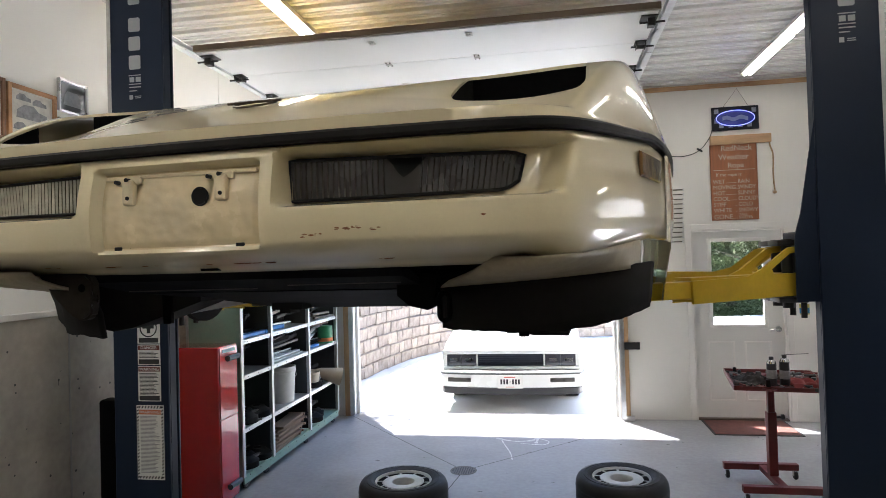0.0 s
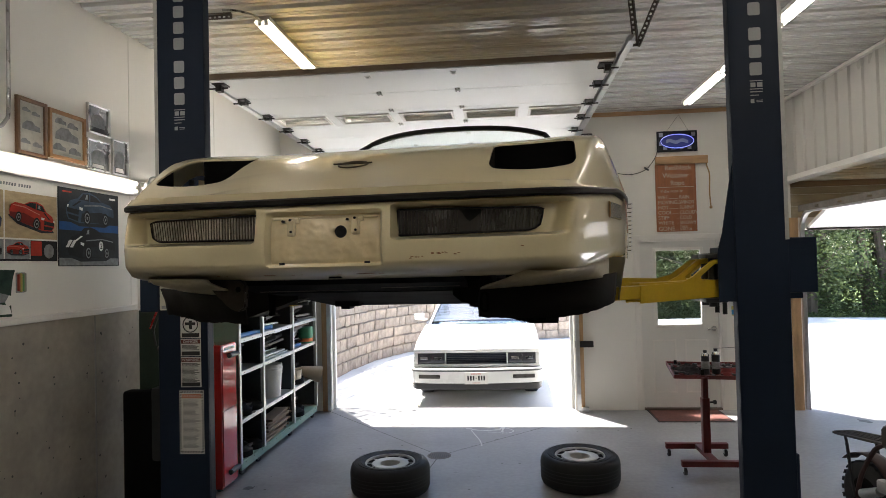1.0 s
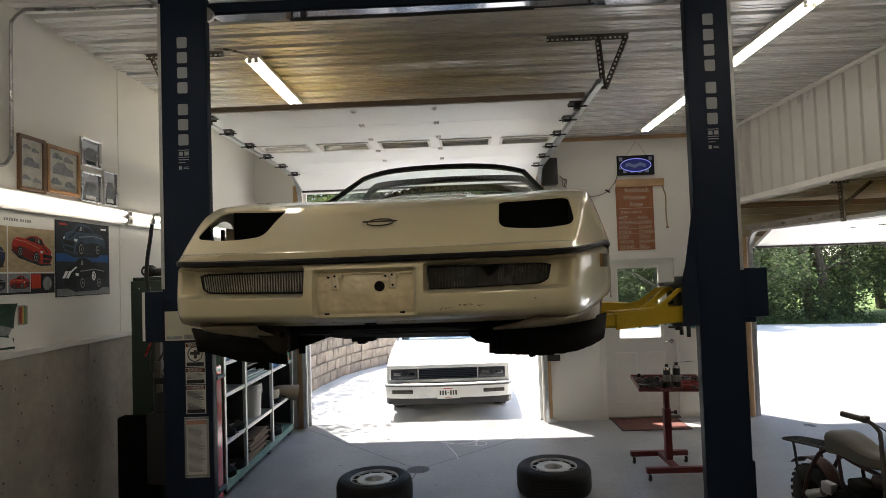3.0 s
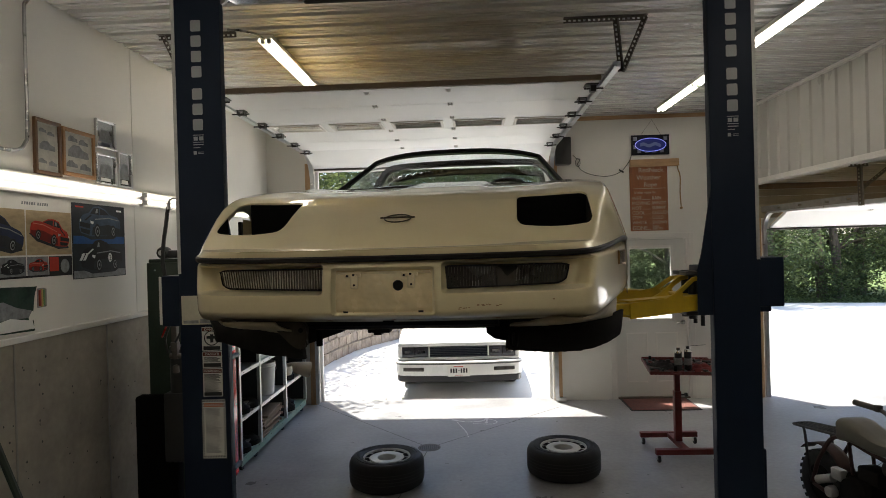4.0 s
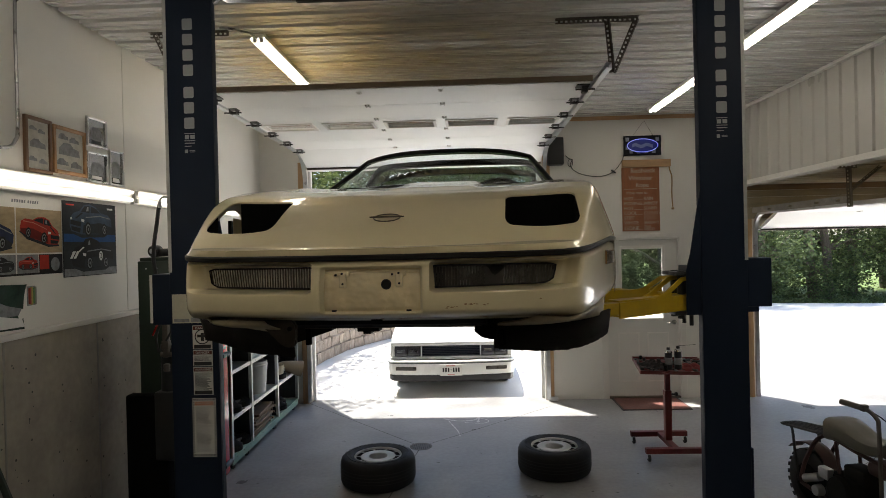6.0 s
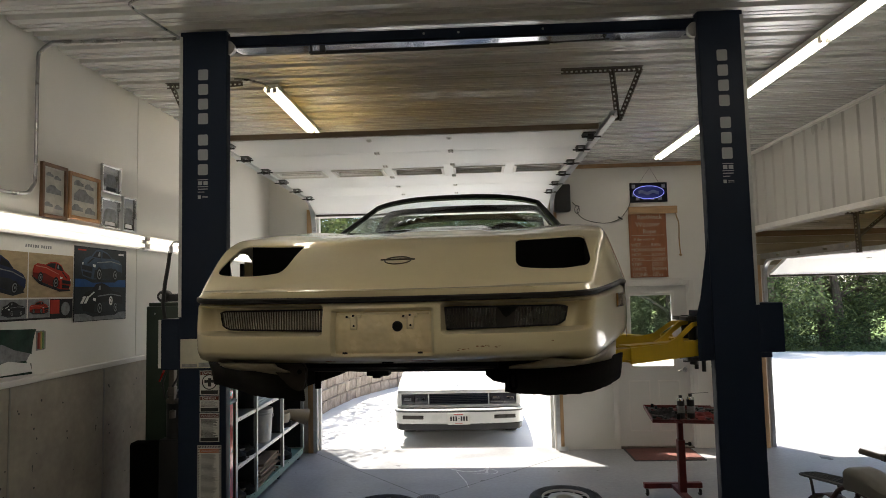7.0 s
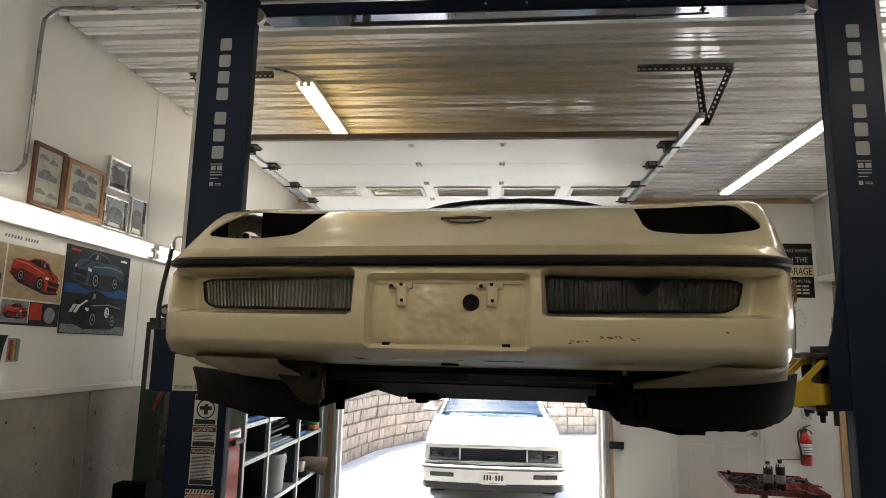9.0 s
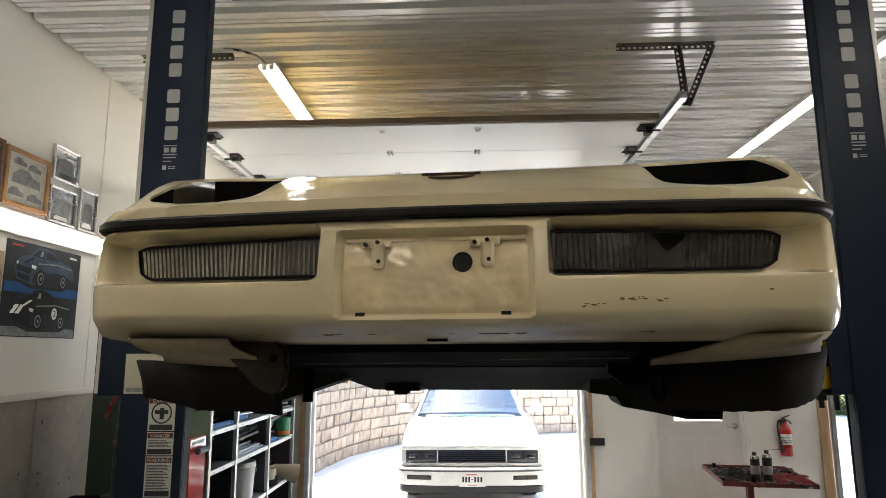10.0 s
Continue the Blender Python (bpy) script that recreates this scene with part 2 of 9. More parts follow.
M_DAM = mat("matt_black_rubber", (0.011, 0.0095, 0.0085), 0.75, var=0.3, scale=9, spec=0.12)
# near-black for black parts and for the shade inside hollows
M_PIT = mat("near_black", (0.005, 0.005, 0.005), 0.9, var=0.4, scale=9, spec=0.06)
M_BARE = mat("bare_grey_steel", (0.52, 0.52, 0.50), 0.45, 0.25, var=0.2, scale=9)
M_ALU = mat("cast_aluminium", (0.5, 0.49, 0.47), 0.42, 1.0, var=0.2, scale=12, bump=0.15)
M_CHROME = mat("chrome", (0.75, 0.75, 0.76), 0.12, 1.0, var=0.05, scale=10)
M_LENS = mat("clear_ribbed_lens", (0.10, 0.094, 0.078), 0.10, var=0.3, scale=12, coat=0.6)
M_LENSRIB = mat("lens_rib", (0.84, 0.82, 0.72), 0.14, 0.4, var=0.5, scale=18, coat=0.6)
M_LENSRIBDK = mat("dark_lens_rib", (0.16, 0.145, 0.12), 0.25, var=0.5, scale=14, coat=0.5)
M_LENSDK = mat("dark_ribbed_lens", (0.045, 0.04, 0.035), 0.25, var=0.3, scale=9, coat=0.4)
M_AMBER = mat("amber_lens", (0.24, 0.13, 0.04), 0.25, var=0.1, coat=0.4)
M_CLEARL = mat("clear_lens", (0.30, 0.26, 0.19), 0.2, var=0.15, coat=0.5)
M_YELLOW = mat("yellow_paint", (0.60, 0.40, 0.02), 0.42, var=0.12, scale=6, bump=0.06, stain=(0.25, 0.17, 0.03), amount=0.3)
M_RED = mat("red_paint", (0.46, 0.022, 0.018), 0.3, var=0.15, scale=6, coat=0.4, stain=(0.2, 0.015, 0.012), amount=0.3)
M_REDDULL = mat("worn_red_steel", (0.14, 0.014, 0.013), 0.5, var=0.3, scale=10, stain=(0.12, 0.05, 0.04), amount=0.6)
M_GREENSH = mat("green_shelf_steel", (0.20, 0.32, 0.25), 0.45, var=0.15, scale=7, stain=(0.30, 0.33, 0.28), amount=0.5)
M_DKGREEN = mat("dark_green_steel", (0.020, 0.036, 0.024), 0.45, var=0.25, scale=6)
M_SHELFMET = mat("grey_shelf_steel", (0.55, 0.57, 0.56), 0.4, 0.6, var=0.15, scale=9)
M_WHITECAR = mat("white_car_paint", (0.80, 0.80, 0.77), 0.3, var=0.03, scale=2, bump=0.0, coat=0.7)
M_CLOTHDK = mat("dark_grille", (0.02, 0.03, 0.06), 0.5, var=0.2)
M_PAPER = mat("white_paper", (0.74, 0.73, 0.69), 0.75, var=0.06, scale=8)
M_INK = mat("black_ink", (0.03, 0.03, 0.032), 0.7)
M_INKGREY = mat("grey_ink", (0.30, 0.30, 0.30), 0.7, var=0.3, scale=30)
M_ORANGE = mat("orange_label", (0.55, 0.14, 0.03), 0.6)
M_GLASS = glass("window_glass")
M_WSGLASS = glass("windscreen_glass", (0.90, 0.96, 0.96), 0.0, 1.08)
M_TUBE = glow("fluorescent_tube", (1.0, 0.91, 0.77), 3.7)
M_TUBEWALL = glow("wall_fluorescent_tube", (1.0, 0.91, 0.77), 1.6)
M_LAMPBODY = mat("white_lamp_housing", (0.82, 0.81, 0.77), 0.4, var=0.03)

# ---- the building ----
XW, YN, ZC = -2.2, 7.92, 3.68        # west wall, north wall, ceiling
YO = YN + 0.16                       # outer face of the north wall
D1 = (-1.58, 1.51, 3.08)             # garage door: left, right, top
ED = (2.32, 3.28, 2.08)              # entry door
D2 = (4.22, 9.1, 2.16)               # wide garage door
XE, YS = 10.2, -6.0                  # far east wall, south wall behind the camera
XSOF = 4.0

bm = bmesh.new()
bx(bm, XW - 0.2, XE + 0.2, YS - 0.2, YO, -0.25, 0.0)
floor = solid("floor", bm, M_FLOOR, "smooth grey concrete garage floor with stains", "floor", "structure")
bm = bmesh.new()
for a, b in (((0.0, 6.07), (-1.6, 7.9)), ((0.0, 6.07), (1.55, 7.6)), ((0.0, 6.07), (-0.25, 4.2)), ((2.35, 4.0), (4.6, 5.9)), ((-0.25, 4.2), (-0.3, -2.0))):
    a, b = Vector((*a, 0.0015)), Vector((*b, 0.0015))
    n = (b - a).cross(Vector((0, 0, 1))).normalized() * 0.004
    bm.faces.new([bm.verts.new(p) for p in (a - n, b - n, b + n, a + n)])
part("floor_joint", bm, M_JOINT, floor)

bm = bmesh.new()
bx(bm, XW - 0.2, XW, YS - 0.2, YO, 1.57, ZC + 0.3)
wall_west = solid("wall_west", bm, M_WALL, "white painted panel wall above a concrete stem wall", "wall", "structure")
bm = bmesh.new()
bx(bm, XW - 0.2, XW + 0.03, YS - 0.2, YN, 0.0, 1.555)
part("stem_wall", bm, M_CONC_WALL, wall_west, "bare grey concrete stem wall with form marks")
bm = bmesh.new()
bx(bm, XW - 0.1, XW + 0.045, YS - 0.2, YN, 1.555, 1.592, 0.004)
part("trim", bm, M_TRIM, wall_west)
bm = bmesh.new()
for y in (-1.2, 1.2, 4.6, 6.04):
    bx(bm, XW, XW + 0.003, y - 0.004, y + 0.004, 1.6, ZC)
part("panel_seam", bm, mat("seam", (0.68, 0.665, 0.62), 0.7), wall_west)
bm = bmesh.new()
for y in (3.2, 4.12, 4.98, 5.9):
    bx(bm, XW + 0.03, XW + 0.036, y - 0.006, y + 0.006, 0, 1.55)
part("form_seam", bm, mat("form_seam", (0.33, 0.315, 0.29), 0.9), wall_west)
bm = bmesh.new()
random.seed(5)
for k in range(75):
    y, z = random.uniform(2.6, 4.9), random.uniform(0.35, 1.45)
    lathe(bm, [(0.0, 0.0), (random.uniform(0.003, 0.009), 0.0015), (0.0, 0.002)], 7, 0, (XW + 0.0305, y, z))
    if k % 9 == 0:
        bx(bm, XW + 0.0305, XW + 0.0315, y - 0.002, y + 0.002, z - random.uniform(0.015, 0.035), z)
part("air_hole", bm, M_JOINT, wall_west)

bm = bmesh.new()
H = ZC + 0.3
for x0, x1, z0, z1 in ((XW - 0.2, D1[0], 0, H), (D1[0], D1[1], D1[2], H), (D1[1], ED[0], 0, H), (ED[0], ED[1], ED[2], H), (ED[1], D2[0], 0, H), (D2[0], D2[1], D2[2], H), (D2[1], XE + 0.2, 0, H)):
    bx(bm, x0, x1, YN, YO, z0, z1)
wall_north = solid("wall_north", bm, M_WALL, "white painted front wall with door openings", "wall", "structure")
bm = bmesh.new()
bx(bm, D1[1] + 0.12, ED[0] - 0.1, YN - 0.004, YN, 0.0, 2.1)
part("wall_panel", bm, M_WALL, wall_north)
bm = bmesh.new()
bx(bm, XW, XSOF, YN - 0.02, YN, ZC - 0.055, ZC - 0.005, 0.003)
part("ceiling_trim", bm, M_WOODX, wall_north, "bare wood strip under the ceiling")
bm = bmesh.new()
bx(bm, XSOF + 0.13, XE, YN - 0.025, YN, 2.665, 2.735, 0.003)
part("wood_strip", bm, M_OLDWOOD, wall_north, "bare wood strip above the wide door")
for z0, z1 in ((2.30, 2.437), (2.441, 2.575), (2.579, 2.661)):
    bm = bmesh.new()
    bx(bm, XSOF + 0.13, XE, YN - 0.014, YN, z0, z1, 0.002)
    part("header_board", bm, M_HEADER, wall_north, "weathered tan board above the wide door")
for x0, x1 in ((D1[0] - 0.10, D1[0] - 0.02), (D1[1] + 0.02, D1[1] + 0.11), (D2[0] - 0.13, D2[0] - 0.03)):
    bm = bmesh.new()
    bx(bm, x0, x1, YN - 0.035, YN, 0.0, D1[2] + 0.1 if x0 < 3 else 2.3, 0.003)
    part("jamb_board", bm, M_WOOD, wall_north, "bare pine jamb board")
for x in (D1[0], D1[1], D2[0]):
    bm = bmesh.new()
    s = -1 if x == D1[1] else 1
    bx(bm, x, x + s * 0.035, YO - 0.05, YO + 0.02, 0, D1[2] if x < 3 else D2[2], 0.003)
    part("door_stop", bm, M_TRIM, wall_north)

for name, b6 in (("wall_south", (XW - 0.2, XE + 0.2, YS - 0.2, YS, 0, H)), ("wall_east", (XE, XE + 0.2, YS, YN, 0, H))):
    bm = bmesh.new()
    bx(bm, *b6)
    solid(name, bm, M_WALL, "white painted garage wall", "wall", "structure")

# corrugated steel ceiling; ribs run across the room
prof = []
y = YS
PITCH = 0.2286
while y < YN:
    for dy, dz in ((0.0, 0.0), (0.043, 0.0), (0.0435, 0.024), (0.0555, 0.024), (0.056, 0.0), (0.091, 0.0), (0.0915, 0.024), (0.1035, 0.024), (0.104, 0.0), (0.142, 0.0), (0.147, 0.034), (0.203, 0.034), (0.211, 0.0)):
        prof.append((min(y + dy, YN), ZC + dz))
    y += PITCH
bm = bmesh.new()
a = [bm.verts.new((XW + 0.012, y, z)) for y, z in prof]
b = [bm.verts.new((XSOF + 0.02, y, z)) for y, z in prof]
for k in range(len(a) - 1):
    bm.faces.new((a[k], a[k + 1], b[k + 1], b[k]))
bx(bm, XW, XE, YS, YN, ZC + 0.06, ZC + 0.3)
solid("ceiling", bm, M_CEIL, "white ribbed steel ceiling panels", "ceiling", "structure")

# dropped wall of vertical ribbed steel between the two bays
ZS = 2.735
prof = []
y = YS
while y < YN:
    for dy, dx in ((0.0, 0.0), (0.172, 0.0), (0.186, 0.019), (0.214, 0.019), (0.2285, 0.0)):
        prof.append((min(y + dy, YN), XSOF - dx))
    y += PITCH
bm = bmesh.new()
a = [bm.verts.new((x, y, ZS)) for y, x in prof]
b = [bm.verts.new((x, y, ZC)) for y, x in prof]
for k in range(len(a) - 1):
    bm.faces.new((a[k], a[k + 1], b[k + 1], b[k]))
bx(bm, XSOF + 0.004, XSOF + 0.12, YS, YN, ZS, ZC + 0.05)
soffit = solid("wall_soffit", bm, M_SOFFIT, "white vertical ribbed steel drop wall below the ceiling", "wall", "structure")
bm = bmesh.new()
bx(bm, XSOF - 0.03, XSOF + 0.13, YS, YN, ZS - 0.025, ZS - 0.002, 0.003)
bx(bm, XSOF - 0.03, XSOF - 0.002, YS, YN, ZS - 0.002, ZS + 0.03, 0.002)
bx(bm, XSOF - 0.045, XSOF - 0.001, YS, YN, ZC - 0.035, ZC - 0.002, 0.003)
part("trim", bm, M_TRIM, soffit)
prof = []
y = YS
while y < YN:
    for dy, dz in ((0.0, 0.0), (0.172, 0.0), (0.186, 0.015), (0.214, 0.015), (0.2285, 0.0)):
        prof.append((min(y + dy, YN), 2.74 + dz))
    y += PITCH
bm = bmesh.new()
a = [bm.verts.new((XSOF + 0.12, y, z)) for y, z in prof]
b = [bm.verts.new((XE, y, z)) for y, z in prof]
for k in range(len(a) - 1):
    bm.faces.new((a[k], a[k + 1], b[k + 1], b[k]))
bx(bm, XSOF + 0.13, XE, YS, YN, 2.8, 2.9)
solid("ceiling_low", bm, M_LOWCEIL, "lower ribbed steel ceiling of the side bay", "ceiling", "structure")


M_BLACKMET = mat("blackened_steel", (0.035, 0.033, 0.03), 0.45, 0.5, var=0.3, scale=14)
M_DOOROUT = mat("door_outer_brown", (0.70, 0.51, 0.17), 0.45, var=0.15, scale=3, fine=40, stretch=(1, 6, 6))


def garage_door(name, label, x0, x1, ztrack, ytail, top, hang, windows, r=0.38, rise=0.03):
    """A sectional door pushed up on its tracks: sections, hinges, rollers, window frames, tracks."""
    door = thing(name, ((x0 + x1) / 2, YN, 0), label, "garage door", kind="structure")
    w = x1 - x0
    # path of the door from its hanging lower edge to its tail, as (y, z) in the local frame
    pth = []
    yc = -0.09
    pth.append((yc, top - hang))
    for k in range(9):
        t = math.pi / 2 * k / 8
        pth.append((yc - r + r * math.cos(t), ztrack - r + r * math.sin(t)))
    pth.append((ytail - YN, ztrack + rise))
    if top - hang > ztrack - r:
        pth = [p for p in pth[1:] if p[1] >= top - hang]
    ln = [0.0]
    for p, q in zip(pth, pth[1:]):
        ln.append(ln[-1] + math.hypot(q[0] - p[0], q[1] - p[1]))

    def at(s):
        s = min(max(s, 0), ln[-1])
        for k in range(len(ln) - 1):
            if s <= ln[k + 1]:
                f = (s - ln[k]) / (ln[k + 1] - ln[k])
                p, q = pth[k], pth[k + 1]
                return Vector((0, p[0] + f * (q[0] - p[0]), p[1] + f * (q[1] - p[1])))
        return Vector((0, *pth[-1]))
    total = ln[-1]
    n = max(2, round(total / 0.54))
    step = total / n
    for i in range(n):
        p, q = at(i * step + 0.003), at((i + 1) * step - 0.003)
        d = (q - p).normalized()
        nrm = Vector((0, -d.z, d.y))
        # inner face looks down or into the room
        win = windows and i == windows
        bm = bmesh.new()
        L = (q - p).length

        def slab(u0, u1, s0, s1, t0, t1):
            c = [p + Vector((u, 0, 0)) + d * s + nrm * t for u in (u0, u1) for s in (s0, s1) for t in (t0, t1)]
            v = [bm.verts.new(k) for k in c]
            for f in ((0, 1, 3, 2), (4, 6, 7, 5), (0, 4, 5, 1), (2, 3, 7, 6), (0, 2, 6, 4), (1, 5, 7, 3)):
                bm.faces.new([v[k] for k in f])
        holes = []
        if win:
            m = 5
            for k in range(m):
                c = -w / 2 + (k + 0.5) * w / m
                holes.append((c - w / m * 0.39, c + w / m * 0.39))
            a0, a1 = L * 0.25, L * 0.75
            slab(-w / 2, w / 2, 0, a0, -0.02, 0.02)
            slab(-w / 2, w / 2, a1, L, -0.02, 0.02)
            xs = [-w / 2] + [x for h in holes for x in h] + [w / 2]
            for k in range(0, len(xs), 2):
                slab(xs[k], xs[k + 1], a0, a1, -0.02, 0.02)
        else:
            slab(-w / 2, w / 2, 0, L, -0.02, 0.02)
        sec = part("door_section", bm, M_DOORW, door)
        if not win:
            bm = bmesh.new()
            slab(-w / 2 + 0.002, w / 2 - 0.002, 0.002, L - 0.002, -0.027, -0.0202)
            part("outer_skin", bm, M_DOOROUT, sec, "golden-brown outer face of the door")
        for h0, h1 in holes:
            bm = bmesh.new()
            for u0, u1, s0, s1 in ((h0 - 0.02, h1 + 0.02, a0 - 0.02, a0 + 0.006), (h0 - 0.02, h1 + 0.02, a1 - 0.006, a1 + 0.02), (h0 - 0.02, h0 + 0.006, a0 + 0.006, a1 - 0.006), (h1 - 0.006, h1 + 0.02, a0 + 0.006, a1 - 0.006)):
                slab(u0, u1, s0, s1, 0.02, 0.032)
            part("window_frame", bm, M_TRIM, sec)
            bm = bmesh.new()
            slab(h0 + 0.002, h1 - 0.002, a0 + 0.002, a1 - 0.002, -0.003, 0.003)
            part("pane", bm, M_GLASS, sec)
        # hinges at the joint
        if i:
            for u in (-w * 0.1, w * 0.115) if x1 < 3 else (-w * 0.3, 0.0, w * 0.3):
                bm = bmesh.new()
                slab(u - 0.022, u + 0.022, -0.048, -0.006, 0.0205, 0.0235)
                slab(u - 0.022, u + 0.022, 0.006, 0.048, 0.0205, 0.0235)
                slab(u - 0.022, u + 0.022, -0.006, 0.006, 0.0205, 0.034)
                part("hinge", bm, M_TRIM, sec)
                bm = bmesh.new()
                for du in (-0.014, 0.014):
                    for ds in (-0.036, 0.030):
                        slab(u + du - 0.0045, u + du + 0.0045, ds - 0.0045, ds + 0.0045, 0.0236, 0.029)
                part("hinge_bolt", bm, M_DARKMET, sec)
            for s in (-1, 1) if x1 < 3 else (1,):
                bm = bmesh.new()
                u = s * w / 2
                hi = 0.062 if x1 < 3 else 0.03
                slab(min(u, u - s * 0.075), max(u, u - s * 0.075), -0.045, 0.05, 0.021, 0.026)
                for e in (0.004, 0.062):
                    slab(min(u - s * e, u - s * (e + 0.005)), max(u - s * e, u - s * (e + 0.005)), -0.034, 0.038, 0.026, hi)
                slab(min(u - s * 0.067, u - s * 0.004), max(u - s * 0.067, u - s * 0.004), -0.012, 0.014, hi - 0.02, hi)
                slab(min(u - s * 0.10, u + s * 0.05), max(u - s * 0.10, u + s * 0.05), -0.006, 0.006, hi - 0.018, hi - 0.008)
                part("roller_bracket", bm, M_BLACKMET, sec)
    # top fixtures near the tail
    if x1 < 3:
        q = at(total - 0.10)
        for u in (-w * 0.1, w * 0.115):
            bm = bmesh.new()
            bx(bm, u - 0.022, u + 0.022, q.y - 0.03, q.y + 0.03, q.z - 0.0245, q.z - 0.0205)
            bx(bm, u - 0.012, u + 0.012, q.y - 0.012, q.y + 0.012, q.z - 0.034, q.z - 0.0245)
            part("top_plate", bm, M_TRIM, door)
        for s in (-1, 1):
            bm = bmesh.new()
            u = s * w / 2
            box(bm, (u - s * 0.045, q.y, q.z - 0.025), (0.10, 0.11, 0.008), 0.001)
            box(bm, (u - s * 0.030, q.y + 0.01, q.z - 0.05), (0.045, 0.06, 0.05), 0.004)
            cyl(bm, (u - s * 0.10, q.y, q.z - 0.05), (u + s * 0.05, q.y, q.z - 0.05), 0.007, n=8)
            part("top_roller_bracket", bm, M_BLACKMET, door)
    # tail stiffener
    bm = bmesh.new()
    q = at(total)
    bx(bm, -w / 2 - 0.01, w / 2 + 0.01, q.y - 0.03, q.y, q.z - 0.016, q.z + 0.024, 0.003)
    part("tail_seal", bm, mat(name + "_edge", (0.20, 0.15, 0.10), 0.7), door, "brown weathered edge seal")
    bm = bmesh.new()
    p = at(0)
    bx(bm, -w / 2, w / 2, p.y - 0.02, p.y + 0.02, p.z - 0.035, p.z - 0.001, 0.004)
    part("bottom_seal", bm, M_DARKMET, door)
    # tracks
    for s in (-1, 1):
        u = s * (w / 2 + 0.055)
        bm = bmesh.new()
        tr = [(-0.07, 0.02), (-0.07, ztrack - r)] + [(-0.07 - r + r * math.cos(t), ztrack - r + r * math.sin(t)) for t in (math.pi / 2 * k / 10 for k in range(1, 11))] + [(ytail - YN - 0.35, ztrack + rise + 0.005)]
        for off, wd in ((-0.02, 0.006), (0.02, 0.006), (0.0, 0.02)):
            for (y0, z0), (y1, z1) in zip(tr, tr[1:]):
                dv = Vector((0, y1 - y0, z1 - z0)).normalized()
                nv = Vector((0, -dv.z, dv.y))
                uu = u + (s * 0.022 if wd > 0.01 else 0)
                hu = 0.002 if wd > 0.01 else 0.022
                vs = []
                for py, pz in ((y0, z0), (y1, z1)):
                    base = Vector((uu, py, pz)) + nv * off
                    vs.append([bm.verts.new(base + Vector((du * hu, 0, 0)) + nv * dn * (0.02 if wd > 0.01 else 0.002)) for du, dn in ((-1, -1), (1, -1), (1, 1), (-1, 1))])
                for k in range(4):
                    bm.faces.new((vs[0][k], vs[0][(k + 1) % 4], vs[1][(k + 1) % 4], vs[1][k]))
        part("track", bm, M_GALV, door, "galvanised door track")
    return door


door_1 = garage_door("door_1", "white sectional garage door raised under the ceiling", D1[0] + 0.06, D1[1] - 0.02, 3.27, 4.55, D1[2], 0.0, 3)
door_2 = garage_door("door_2", "wide white garage door raised in the side bay", D2[0] + 0.05, D2[1] - 0.05, 2.37, 5.2, D2[2], 0.02, 0, 0.24, -0.02)
M_ZINC = mat("weathered_zinc", (0.30, 0.28, 0.25), 0.5, 0.5, var=0.3, scale=9, fine=60)
M_ZINCBR = mat("browned_zinc", (0.17, 0.145, 0.115), 0.55, 0.4, var=0.3, scale=9, fine=60)
# slotted angle that carries the side bay's track
bm = bmesh.new()
bx(bm, D2[0] - 0.03, D2[0] - 0.026, 5.85, YN - 0.05, 2.368, 2.392)
bx(bm, D2[0] - 0.03, D2[0] - 0.026, 5.85, YN - 0.05, 2.414, 2.442)
bx(bm, D2[0] - 0.026, D2[0] + 0.012, 5.85, YN - 0.05, 2.438, 2.442)
cut = [5.85, 5.99, 6.06, 6.36, 6.44, 6.90, 6.98, 7.38, 7.46, YN - 0.05]
for y0, y1 in zip(cut[::2], cut[1::2]):
    bx(bm, D2[0] - 0.03, D2[0] - 0.026, y0, y1, 2.392, 2.414)
part("track_angle", bm, M_ZINC, door_2, "slotted galvanised track angle").location = (-door_2.location.x, -YN, 0)



def hanger(name, at, across, drop, dx, label, foot=None, material=None):
    """A perforated angle-iron hanger that holds a door track."""
    ob = thing(name, at, label, "track hanger", group="track hangers")

    def angle(bm, a, b, w=0.034):
        a, b = Vector(a), Vector(b)
        d = (b - a)
        ax = d.normalized()
        side = ax.cross(Vector((0, 1, 0))).normalized()
        q = Matrix((side, ax.cross(side), ax)).transposed()
        L = d.length
        n = max(3, int(L / 0.034))
        for k in range(n):
            # a row of short plates with gaps in the middle reads as the holes
            z0, z1 = L * k / n, L * (k + 1) / n
            for u0, u1, f0, f1 in ((-w / 2, -w / 5, 0, 1), (w / 5, w / 2, 0, 1), (-w / 5, w / 5, 0.5, 1)):
                vs = box(bm, ((u0 + u1) / 2, 0, z0 + (z1 - z0) * (f0 + f1) / 2), (u1 - u0, 0.003, (z1 - z0) * (f1 - f0)))
                bmesh.ops.rotate(bm, cent=(0, 0, 0), matrix=q, verts=vs)
                bmesh.ops.translate(bm, vec=a, verts=vs)
        vs = box(bm, (w / 2, 0.016, L / 2), (0.003, 0.032, L))
        bmesh.ops.rotate(bm, cent=(0, 0, 0), matrix=q, verts=vs)
        bmesh.ops.translate(bm, vec=a, verts=vs)
    for nm, a, b in (("ceiling_angle", (-across[0], 0, -0.02), (across[1], 0, -0.02)), ("drop_angle", (dx[0], 0, -0.02), (dx[2], 0, -drop)), ("brace_angle", (dx[1], 0, -0.02), (dx[2] + 0.01, 0, -(foot or drop)))):
        bm = bmesh.new()
        angle(bm, a, b, 0.022 if foot and nm == "brace_angle" else 0.034)
        part(nm, bm, material or M_DARKMET, ob)
    return ob


